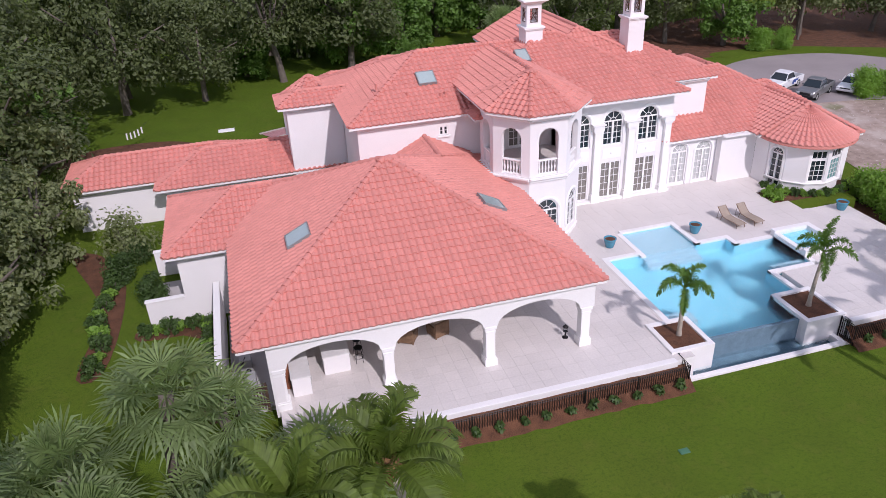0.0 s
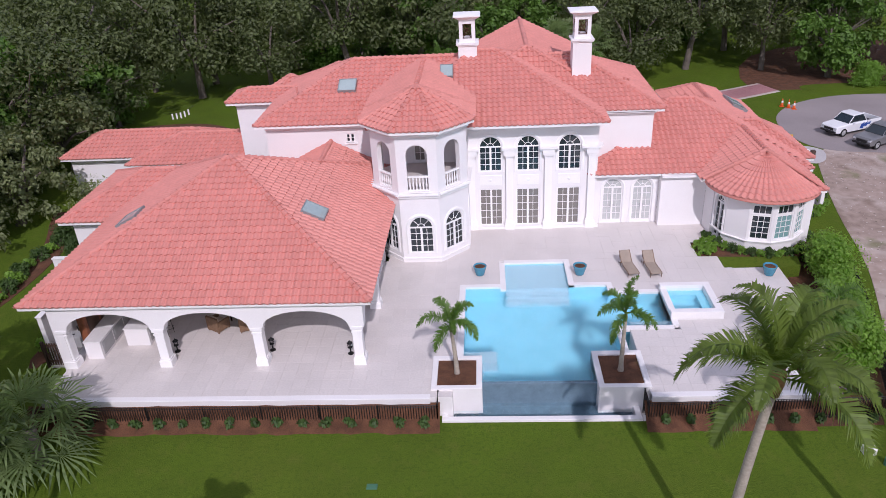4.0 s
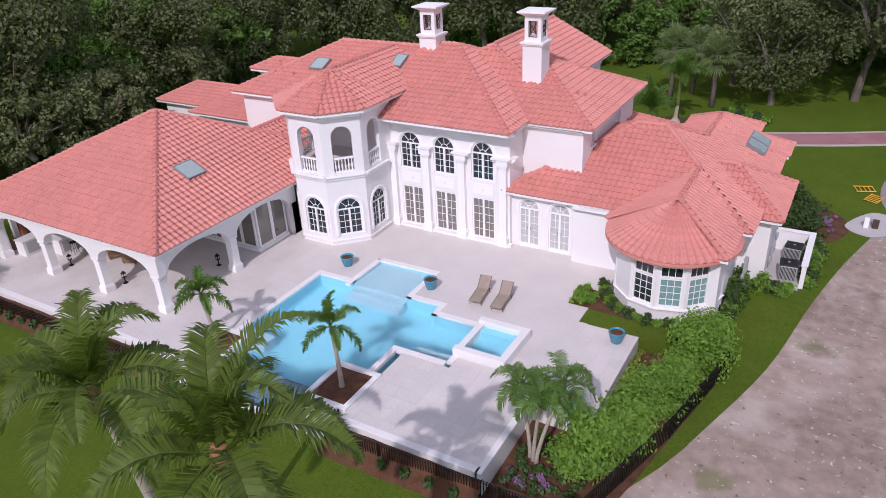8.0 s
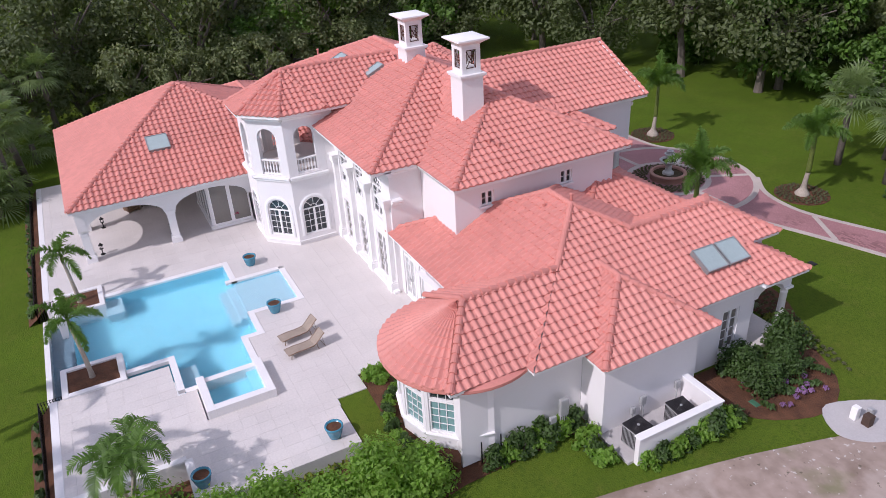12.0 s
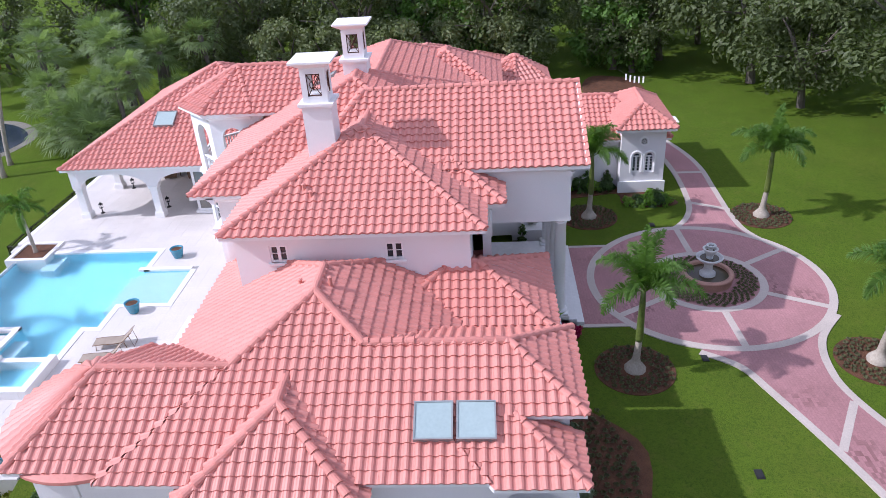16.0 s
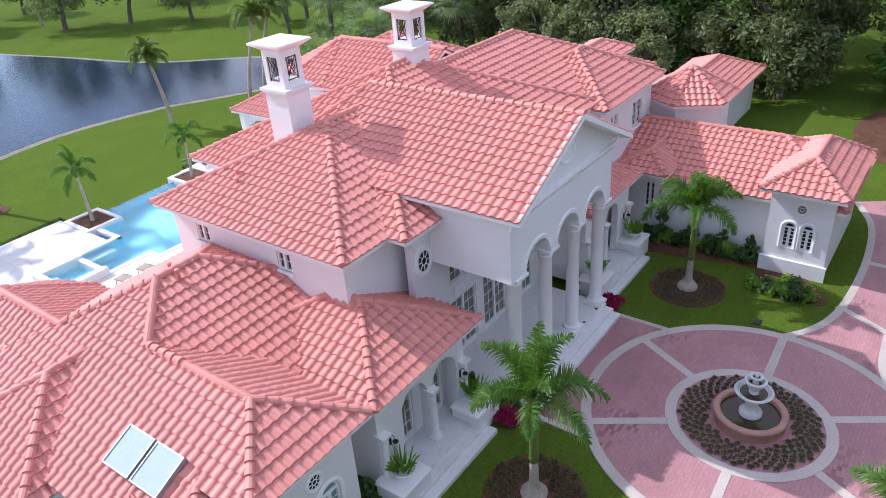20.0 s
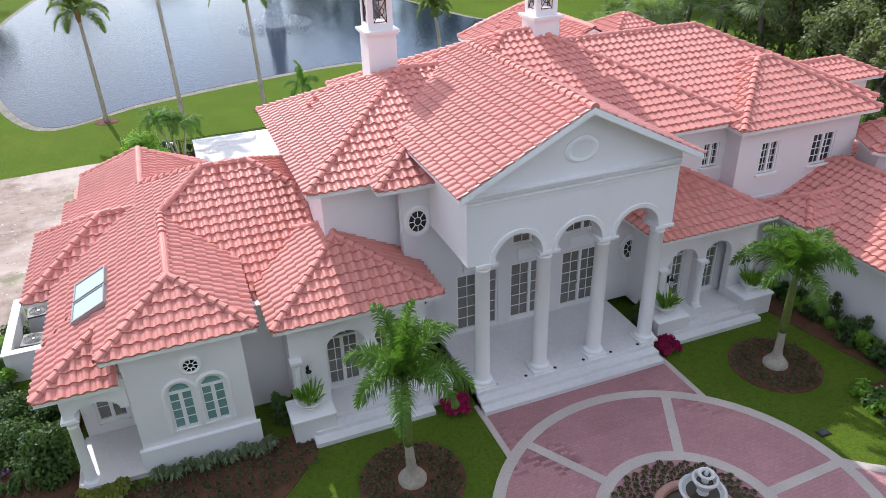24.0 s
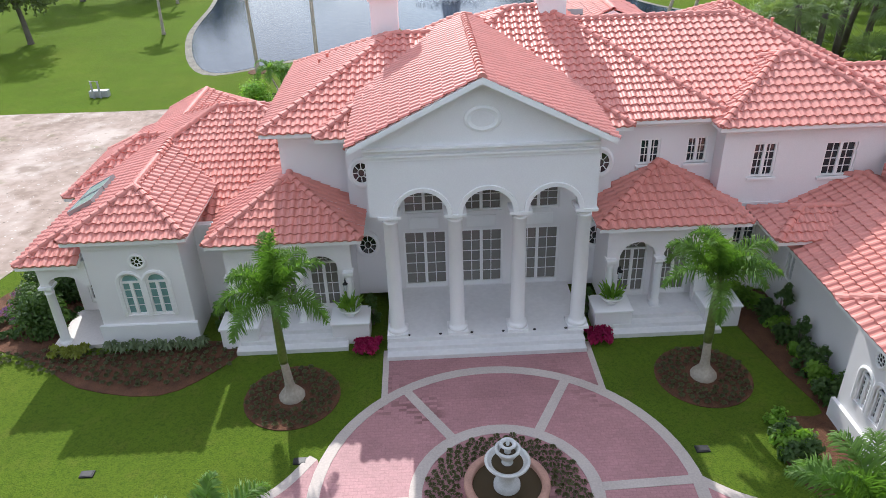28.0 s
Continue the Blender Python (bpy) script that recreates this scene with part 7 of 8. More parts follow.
REDWOOD = mat("red_brown_wood", (0.26, 0.09, 0.04), 0.6, 0.2, 3, 30, 0.15)
CAR_WHITE = mat("white_car_paint", (0.78, 0.78, 0.79), 0.22, 0.01, 1, 5, 0, spec=0.6)
CAR_GREY = mat("grey_car_paint", (0.20, 0.20, 0.205), 0.28, 0.02, 1, 5, 0, metal=0.3, spec=0.6)
CAR_BLUE = mat("blue_vinyl", (0.03, 0.08, 0.32), 0.3, 0.03, 1, 5, 0)
RUBBER = mat("tyre_rubber", (0.02, 0.02, 0.02), 0.9, 0.1, 3, 30, 0.1)
ORANGE = mat("orange_plastic", (0.75, 0.13, 0.02), 0.5, 0.05, 2, 20, 0)
YELLOW_PAINT = mat("yellow_paint", (0.72, 0.40, 0.03), 0.5, 0.08, 2, 20, 0)
GREEN_LID = mat("green_plastic", (0.06, 0.17, 0.10), 0.6, 0.1, 3, 30, 0.05)
LAMPGLASS = mat("headlamp_glass", (0.55, 0.57, 0.6), 0.08, 0.03, 3, 20, 0, spec=0.8)
SPRAY = mat("white_spray", (0.85, 0.87, 0.9), 0.5, 0.02, 3, 20, 0)


def copies(ob, poses):
    ob.matrix_basis = poses[0]
    for m in poses[1:]:
        t = copy_thing(ob, Matrix.Identity(4))
        t.matrix_basis = m


def glazed_pot():
    pot = thing("plant_pot", "round blue glazed pot filled with mulch on the terrace", "pot", "blue pots")
    bm = bmesh.new()
    lathe(bm, [(0.2, 0.0), (0.22, 0.02), (0.3, 0.3), (0.32, 0.45), (0.345, 0.47), (0.345, 0.53), (0.32, 0.54), (0.29, 0.53), (0.28, 0.44)], 28)
    part("pot", bm, BLUE_GLAZE, pot, smooth=True)
    bm = bmesh.new()
    lathe(bm, [(0.285, 0.43), (0.285, 0.46), (0.15, 0.475), (0.01, 0.48)], 24)
    part("soil", bm, MULCH, pot, "brown mulch")
    return pot


copies(glazed_pot(), [pose(-3.02, -5.65, 0), pose(2.1, -5.8, 0), pose(11.45, -6.25, 0, 0, 0, 40), pose(11.35, -11.0, 0, 0, 0, 70)])


def sun_lounger():
    """Head towards +y: a bent sling on a tube frame with a raised back."""
    ob = thing("sun_lounger", "tan sling sun lounger with a raised back", "lounger", "sun loungers")
    line = [(-0.98, 0.30), (-0.5, 0.33), (0.0, 0.30), (0.42, 0.32)]
    back = [(0.42, 0.32), (0.65, 0.5), (0.9, 0.75), (1.02, 0.84)]
    for nm, pts in (("seat", line), ("backrest", back)):
        bm = bmesh.new()
        rows = [[bm.verts.new((x, y, z + dz)) for x, dz in ((-0.3, 0), (0.3, 0), (0.3, -0.025), (-0.3, -0.025))] for y, z in pts]
        for a, b in zip(rows[:-1], rows[1:]):
            for i in range(4):
                bm.faces.new((a[i], a[(i + 1) % 4], b[(i + 1) % 4], b[i]))
        bm.faces.new(rows[0][::-1])
        bm.faces.new(rows[-1])
        bmesh.ops.recalc_face_normals(bm, faces=bm.faces[:])
        part(nm, bm, WEAVE, ob)
        for s in (-1, 1):
            bm = bmesh.new()
            tube(bm, [(s * 0.32, y, z - 0.01) for y, z in pts], 0.022, 8)
            part("rail", bm, WICKER, ob, smooth=True)
    for s in (-1, 1):
        for y0, y1 in ((-0.8, -0.86), (0.55, 0.62)):
            bm = bmesh.new()
            tube(bm, [(s * 0.32, y0, 0.31), (s * 0.32, y1, 0.0)], 0.02, 8)
            part("leg", bm, WICKER, ob, smooth=True)
    bm = bmesh.new()
    tube(bm, [(-0.32, 0.85, 0.68), (-0.3, 0.98, 0.02), (0.3, 0.98, 0.02), (0.32, 0.85, 0.68)], 0.014, 6)
    part("back_strut", bm, WICKER, ob)
    return ob


copies(sun_lounger(), [pose(4.65, -5.5, 0, 0, 0, 8) @ Matrix.Scale(0.86, 4), pose(5.8, -5.55, 0, 0, 0, 6) @ Matrix.Scale(0.86, 4)])


def iron_fence(pts, label, group="iron fences"):
    """Square posts, two rails and round pickets along a line of points on the lawn."""
    f = thing("fence", label, "fence", group)
    bm = bmesh.new()
    box(bm, -0.013, 0.013, -0.013, 0.013, 0.05, 0.98)
    picket = None
    for (xa, ya), (xb, yb) in zip(pts[:-1], pts[1:]):
        d = math.dist((xa, ya), (xb, yb))
        ang = math.degrees(math.atan2(yb - ya, xb - xa))
        za, zb2 = ground_z(ya), ground_z(yb)
        n = max(1, round(d / 2.4))
        for k in range(n + 1):
            t = k / n
            bm2 = bmesh.new()
            box(bm2, -0.022, 0.022, -0.022, 0.022, -0.2, 1.01)
            box(bm2, -0.027, 0.027, -0.027, 0.027, 1.01, 1.03)
            p = part("post", bm2, METAL, f)
            p.matrix_basis = pose(xa + (xb - xa) * t, ya + (yb - ya) * t, za + (zb2 - za) * t, 0, 0, ang)
        for h in (0.12, 0.9, 1.0):
            bm2 = bmesh.new()
            tube(bm2, [(xa, ya, za + h), (xb, yb, zb2 + h)], 0.016, 4)
            part("rail", bm2, METAL, f)
        m = round(d / 0.105)
        for k in range(1, m):
            t = k / m
            at_p = pose(xa + (xb - xa) * t, ya + (yb - ya) * t, za + (zb2 - za) * t, 0, 0, ang)
            if picket is None:
                picket = part("picket", bm, METAL, f)
                picket.matrix_basis = at_p
            else:
                like(picket, f, at_p, "picket")
    return f


iron_fence([(-21.4, -16.02), (-4.75, -16.02)], "low black iron fence along the loggia terrace")
iron_fence([(-4.75, -16.02), (-4.75, -15.15)], "short black iron fence return at the pool")
iron_fence([(3.56, -15.15), (3.56, -16.02), (13.0, -15.75)], "low black iron fence below the pool deck")
iron_fence([(13.0, -15.75), (14.75, -10.1), (15.8, -5.4), (14.8, -3.3)], "low black iron fence behind the hedge")


def floor_lantern():
    ob = thing("lantern", "small black iron lantern standing by a column", "lantern", "column lanterns")
    bm = bmesh.new()
    lathe(bm, [(0.13, 0), (0.13, 0.03), (0.035, 0.06), (0.025, 0.28), (0.05, 0.32), (0.11, 0.34)], 12)
    part("stand", bm, METAL, ob)
    for k in range(4):
        a = k * math.pi / 2 + 0.4
        bm = bmesh.new()
        tube(bm, [(0.1 * math.cos(a), 0.1 * math.sin(a), 0.34), (0.1 * math.cos(a), 0.1 * math.sin(a), 0.56)], 0.011, 6)
        part("bar", bm, METAL, ob)
    bm = bmesh.new()
    lathe(bm, [(0.13, 0.56), (0.13, 0.58), (0.05, 0.65), (0.02, 0.7)], 12)
    part("roof", bm, METAL, ob)
    return ob


copies(floor_lantern(), [pose(-8.75, -12.45, 0), pose(-12.35, -12.1, 0, 0, 0, 30), pose(-16.75, -12.1, 0, 0, 0, 60), pose(-9.3, -8.6, 0, 0, 0, 20)])

# outdoor kitchen at the loggia's west end
for x0, x1, y0, y1, doors in ((-20.7, -19.95, -12.6, -8.2, 4), (-19.3, -18.2, -11.6, -10.7, 1)):
    k = thing("kitchen_counter", "white outdoor kitchen counter with steel fronts", "counter", "loggia kitchen")
    part("body", soft_box(x0, x1, y0, y1, 0.0, 0.88, 0.01), STUCCO, k)
    part("worktop", soft_box(x0 - 0.03, x1 + 0.03, y0 - 0.03, y1 + 0.03, 0.88, 0.93, 0.01), MARBLE, k, "pale stone worktop")
    for i in range(doors):
        ya = y0 + 0.15 + i * (y1 - y0 - 0.2) / doors
        p = part("cabinet_door", soft_box(x1, x1 + 0.02, ya, ya + (y1 - y0 - 0.5) / doors, 0.15, 0.8, 0.005), STEEL, k, "brushed steel door")
        bm = bmesh.new()
        tube(bm, [(x1 + 0.05, ya + 0.08, 0.5), (x1 + 0.05, ya + 0.08, 0.72)], 0.01, 6)
        part("handle", bm, STEEL, p)
oven = thing("pizza_oven_hood", "red-brown wooden cabinet against the loggia wall", "cabinet")
part("body", soft_box(-21.1, -20.75, -12.0, -9.6, 0.0, 2.0, 0.02), REDWOOD, oven)
part("panel", soft_box(-20.75, -20.72, -11.8, -10.9, 0.2, 1.8, 0.005), DARK_WOOD, oven)
part("panel", soft_box(-20.75, -20.72, -10.7, -9.8, 0.2, 1.8, 0.005), DARK_WOOD, oven)


def wicker_chair():
    ob = thing("armchair", "brown wicker armchair with beige cushion", "armchair", "loggia chairs")
    part("base", soft_box(-0.38, 0.38, -0.38, 0.38, 0.08, 0.3, 0.03, 2), WICKER, ob)
    part("seat_cushion", soft_box(-0.3, 0.3, -0.36, 0.26, 0.3, 0.44, 0.05, 2), CUSHION, ob)
    part("backrest", soft_box(-0.38, 0.38, 0.27, 0.39, 0.3, 0.82, 0.04, 2), WICKER, ob)
    part("back_cushion", soft_box(-0.29, 0.29, 0.15, 0.27, 0.44, 0.8, 0.04, 2), CUSHION, ob)
    for s in (-1, 1):
        part("armrest", soft_box(min(s * 0.3, s * 0.4), max(s * 0.3, s * 0.4), -0.37, 0.27, 0.3, 0.6, 0.03, 2), WICKER, ob)
        for y in (-0.32, 0.32):
            part("leg", soft_box(s * 0.33 - 0.025, s * 0.33 + 0.025, y - 0.025, y + 0.025, 0, 0.09, 0.004), WICKER, ob)
    return ob


copies(wicker_chair(), [pose(-15.4, -10.3, 0, 0, 0, 150), pose(-14.0, -10.3, 0, 0, 0, 200), pose(-15.2, -8.6, 0, 0, 0, 20), pose(-13.8, -8.5, 0, 0, 0, -15)])
tb = thing("coffee_table", "low dark wooden table between wicker chairs", "table")
part("tabletop", soft_box(-15.1, -14.0, -9.75, -9.1, 0.36, 0.42, 0.01), DARK_WOOD, tb)
for x in (-15.0, -14.1):
    for y in (-9.67, -9.18):
        part("leg", soft_box(x - 0.03, x + 0.03, y - 0.03, y + 0.03, 0, 0.36, 0.005), DARK_WOOD, tb)


def wire_stool():
    ob = thing("bar_stool", "slim black iron bar stool", "stool", "bar stools")
    bm = bmesh.new()
    lathe(bm, [(0.18, 0.7), (0.19, 0.72), (0.18, 0.75), (0.05, 0.76)], 16)
    part("seat", bm, METAL, ob)
    for k in range(4):
        a = k * math.pi / 2 + 0.78
        bm = bmesh.new()
        tube(bm, [(0.14 * math.cos(a), 0.14 * math.sin(a), 0.72), (0.22 * math.cos(a), 0.22 * math.sin(a), 0)], 0.011, 6)
        part("leg", bm, METAL, ob)
    bm = bmesh.new()
    tube(bm, [(0.2 * math.cos(a), 0.2 * math.sin(a), 0.25) for a in [k * 0.524 for k in range(13)]], 0.008, 5)
    part("foot_ring", bm, METAL, ob)
    return ob


copies(wire_stool(), [pose(-17.75, -11.1, 0), pose(-17.7, -10.5, 0, 0, 0, 30)])
potp = thing("potted_plant", "small leafy plant in a dark pot by the loggia doors", "plant")
bm = bmesh.new()
lathe(bm, [(0.13, 0), (0.2, 0.3), (0.21, 0.34), (0.18, 0.34)], 16)
part("pot", bm, BLACK_PLASTIC, potp)
bm = bmesh.new()
tuft(bm, Vector((0, 0, 0.32)), None, 22, 0.5, 0.34)
part("foliage", bm, FLOWER, potp, "dark red leaves")
potp.matrix_basis = pose(-8.7, -5.0, 0)

# ---- west garden: walls, gate, equipment ----
for a, b, z, lab in (((-23.3, -11.2), (-23.3, -4.5), 1.35, "white stucco garden wall"), ((-26.85, -4.05), (-24.0, -4.05), 0.62, "low white stucco courtyard wall"), ((-26.7, 0.75), (-25.0, 0.75), 0.85, "low white stucco courtyard wall")):
    g = thing("garden_wall", lab, "wall", "garden walls", kind="structure")
    part("wall", wall_mesh(a, b, -1.1, z, (), 0.22), STUCCO, g)
    x0, x1, y0, y1 = min(a[0], b[0]) - 0.04, max(a[0], b[0]) + 0.04, min(a[1], b[1]) - 0.04, max(a[1], b[1]) + 0.04
    if a[0] == b[0]:
        part("coping", soft_box(x0 - 0.23, x1, y0, y1, z, z + 0.05, 0.01), TRIM, g)
    else:
        part("coping", soft_box(x0, x1, y0, y1 + 0.23, z, z + 0.05, 0.01), TRIM, g)
part("paving", soft_box(-26.6, -24.5, -3.8, 0.7, -0.9, -0.6, 0.01), CONCRETE, g, "pale concrete yard")
part("paving", soft_box(-23.2, -21.5, -12.0, -4.4, -0.9, -0.66, 0.01), CONCRETE, g, "pale concrete walk")
gate = thing("garden_gate", "dark wooden slatted gate beside the loggia", "gate")
for x in (-23.1, -21.75):
    part("post", soft_box(x - 0.06, x + 0.06, -12.06, -11.94, -1.1, 0.55, 0.008), DARK_WOOD, gate)
for z in (-0.5, 0.35):
    part("rail", soft_box(-23.04, -21.81, -12.02, -11.98, z - 0.04, z + 0.04, 0.005), DARK_WOOD, gate)
for k in range(10):
    x = -22.96 + k * 0.12
    part("slat", soft_box(x - 0.035, x + 0.035, -12.05, -12.02, -0.7, 0.5, 0.004), DARK_WOOD, gate)
for x, y, w, h in ((-22.5, -10.4, 0.75, 0.55), (-22.5, -9.2, 0.5, 0.7)):
    e = thing("pool_equipment", "white pool pump unit with black hoses", "pump", "pool equipment")
    part("body", soft_box(x - w / 2, x + w / 2, y - 0.3, y + 0.3, -0.66, -0.66 + h, 0.03, 2), STEEL, e)
    bm = bmesh.new()
    tube(bm, [(x - w / 2, y - 0.4, -0.66), (x - w / 2 - 0.08, y - 0.42, -0.2), (x - w / 2 + 0.15, y - 0.35, 0.0), (x, y, -0.66 + h)], 0.03, 8)
    part("hose", bm, BLACK_PLASTIC, e, smooth=True)
    bm = bmesh.new()
    lathe(bm, [(0.12, -0.66), (0.13, -0.3), (0.1, -0.15), (0.03, -0.12)], 14, (x + 0.1, y + 0.48, 0))
    part("filter", bm, BLACK_PLASTIC, e, "black filter drum")

# ---- east side: condenser yard and meters ----
yard = thing("condenser_yard", "white stucco enclosure for two condensers", "wall", kind="structure")
part("wall", wall_mesh((17.75, 2.55), (17.75, 6.4), -0.8, 0.68, (), 0.2), STUCCO, yard)
part("wall", wall_mesh((17.54, 6.4), (15.95, 6.4), -0.8, 0.68, (), 0.2), STUCCO, yard)
part("coping", soft_box(17.5, 17.8, 2.5, 6.45, 0.68, 0.73, 0.01), TRIM, yard)
part("coping", soft_box(15.95, 17.5, 6.15, 6.45, 0.68, 0.728, 0.01), TRIM, yard)
part("slab", soft_box(15.9, 17.56, 2.3, 6.2, -0.8, -0.42, 0.01), CONCRETE, yard, "pale concrete base")


def condenser():
    c = thing("air_conditioner", "grey outdoor condenser with a dark top grille", "air conditioner", "condensers")
    part("body", soft_box(-0.4, 0.4, -0.4, 0.4, 0.0, 0.8, 0.05, 2), STEEL, c)
    part("top_cover", soft_box(-0.41, 0.41, -0.41, 0.41, 0.8, 0.86, 0.03, 2), BLACK_PLASTIC, c, "dark moulded cover")
    for r in (0.08, 0.14, 0.2, 0.26, 0.32):
        bm = bmesh.new()
        tube(bm, [(r * math.cos(a * 0.2618), r * math.sin(a * 0.2618), 0.875) for a in range(25)], 0.008, 4)
        part("guard_ring", bm, BLACK_PLASTIC, c)
    bm = bmesh.new()
    lathe(bm, [(0.05, 0.86), (0.05, 0.885), (0.01, 0.89)], 12)
    part("fan_hub", bm, STEEL, c)
    for k in range(12):
        bm = bmesh.new()
        box(bm, -0.36 + k * 0.06, -0.33 + k * 0.06, -0.408, -0.398, 0.08, 0.76)
        part("louvre", bm, BLACK_PLASTIC, c)
    return c


copies(condenser(), [pose(16.95, 3.2, -0.42, 0, 0, 5), pose(16.95, 5.2, -0.42, 0, 0, -4)])


def wall_box(name, label, x, y, z, w, h, d, pipes, cat):
    """A box on an east-facing wall with pipes down to the ground."""
    e = thing(name, label, cat, "wall meters")
    part("body", soft_box(x, x + d, y - w / 2, y + w / 2, z, z + h, 0.015), STEEL, e)
    part("cover", soft_box(x + d, x + d + 0.015, y - w / 2 + 0.03, y + w / 2 - 0.03, z + 0.04, z + h - 0.04, 0.004), STEEL, e)
    for k in range(pipes):
        yy = y - w / 2 + (k + 0.5) * w / pipes
        bm = bmesh.new()
        tube(bm, [(x + d / 2, yy, z + 0.01), (x + d / 2, yy, -0.6)], 0.022, 8)
        part("pipe", bm, STEEL, e, smooth=True)
    return e


wall_box("electric_meter", "grey electric meter box with conduits", 15.15, 1.2, 0.5, 0.36, 0.75, 0.16, 4, "meter")
wall_box("junction_box", "grey junction box with thin conduits", 15.15, 0.75, 0.3, 0.28, 0.3, 0.12, 4, "meter")
wall_box("disconnect_box", "white disconnect box on a stucco wall", 15.98, 5.9, 0.3, 0.24, 0.34, 0.1, 1, "meter")
wall_box("disconnect_box", "white disconnect box on a stucco wall", 15.98, 4.2, 0.25, 0.26, 0.4, 0.12, 2, "meter")
wall_box("disconnect_box", "small white valve box on a stucco wall", 15.98, 3.75, 0.0, 0.2, 0.3, 0.12, 1, "meter")
gen = thing("water_pump", "dark pump and tank at the foot of the bay", "pump")
for x, y, r, h in ((13.9, -2.15, 0.14, 0.5), (14.25, -1.95, 0.12, 0.55)):
    bm = bmesh.new()
    lathe(bm, [(r, -0.7), (r, -0.7 + h), (r * 0.7, -0.64 + h), (0.02, -0.63 + h)], 14, (x, y, 0))
    part("tank", bm, BLACK_PLASTIC, gen)
for dx in (0.0, 0.8):
    bm = bmesh.new()
    box(bm, 14.75, 14.79, -2.0 + dx, -1.96 + dx, -0.8, 0.35)
    part("post", bm, METAL, gen)

# ---- forecourt ----
f = thing("fountain", "three-tiered pale stone fountain in a round basin", "fountain")
bm = bmesh.new()
lathe(bm, [(1.1, -0.5), (1.1, -0.1), (1.16, -0.06), (1.16, 0.02), (1.1, 0.06), (0.97, 0.06), (0.93, 0.02), (0.93, -0.4)], 56, (CX, CY, 0), closed=False)
part("basin", bm, TERRACOTTA_RIM, f, "pinkish cast stone basin", smooth=True)
bm = bmesh.new()
lathe(bm, [(0.94, -0.3), (0.94, -0.09), (0.5, -0.09), (0.01, -0.09)], 48, (CX, CY, 0))
part("water", bm, POND, f, "murky brown water")
bm = bmesh.new()
lathe(bm, [(0.36, -0.3), (0.36, 0.02), (0.3, 0.07), (0.22, 0.12), (0.19, 0.3), (0.22, 0.5), (0.26, 0.62)], 28, (CX, CY, 0))
part("pedestal", bm, CAST_STONE, f, smooth=True)
# a wide shallow bowl, a deep cup and a small dish, one above the other
for r, z, top, well in ((0.57, 0.54, 0.3, 0.1), (0.31, 0.9, 0.36, 0.2), (0.19, 1.28, 0.15, 0.06)):
    bm = bmesh.new()
    lathe(bm, [(r * 0.42, z), (r * 0.55, z + top * 0.12), (r * 0.84, z + top * 0.55), (r * 0.97, z + top * 0.8), (r + 0.03, z + top * 0.9), (r + 0.04, z + top), (r + 0.015, z + top + 0.025), (r - 0.05, z + top + 0.02), (r - 0.075, z + top - 0.03), (r * 0.62, z + top - well), (0.02, z + top - well)], 40, (CX, CY, 0))
    part("bowl", bm, CAST_STONE, f, smooth=True)
    bm = bmesh.new()
    lathe(bm, [(r * 0.66, z + top - well), (r * 0.74, z + top - well * 0.6), (0.01, z + top - well * 0.58)], 30, (CX, CY, 0))
    part("bowl_water", bm, POND, f)
for z0, z1, r in ((0.72, 0.92, 0.16), (1.02, 1.3, 0.1)):
    bm = bmesh.new()
    lathe(bm, [(r * 1.25, z0), (r, z0 + 0.05), (r * 0.9, (z0 + z1) / 2), (r, z1)], 20, (CX, CY, 0))
    part("stem", bm, CAST_STONE, f, smooth=True)
bm = bmesh.new()
lathe(bm, [(0.06, 1.34), (0.045, 1.4), (0.055, 1.45), (0.03, 1.5), (0.005, 1.53)], 14, (CX, CY, 0))
part("finial", bm, CAST_STONE, f, smooth=True)


def urn():
    u = thing("urn", "white bowl urn planted with spiky greenery", "urn", "entrance urns")
    bm = bmesh.new()
    lathe(bm, [(0.16, 0), (0.16, 0.04), (0.12, 0.08), (0.3, 0.18), (0.4, 0.3), (0.43, 0.34), (0.4, 0.36), (0.36, 0.3)], 28)
    part("bowl", bm, TRIM, u, smooth=True)
    bm = bmesh.new()
    for k in range(60):
        a, s = rng.uniform(0, 6.283), rng.uniform(0.2, 0.55)
        o = Vector((math.cos(a), math.sin(a), 0))
        w = Vector((-o.y, o.x, 0)) * 0.03
        b0 = o * rng.uniform(0.02, 0.3) + Vector((0, 0, 0.3))
        tip = b0 + o * s * 0.7 + Vector((0, 0, rng.uniform(0.15, 0.6)))
        mid = b0.lerp(tip, 0.6) + Vector((0, 0, 0.1))
        v = [bm.verts.new(q) for q in (b0 - w, b0 + w, mid + w * 0.8, tip, mid - w * 0.8)]
        bm.faces.new(v)
    part("foliage", bm, HEDGE, u, "spiky green leaves")
    return u


copies(urn(), [pose(4.6, 12.85, 0.45), pose(8.5, 12.85, 0.45, 0, 0, 50), pose(-4.7, 12.85, 0.45, 0, 0, 100), pose(-8.6, 12.85, 0.45, 0, 0, 150)])


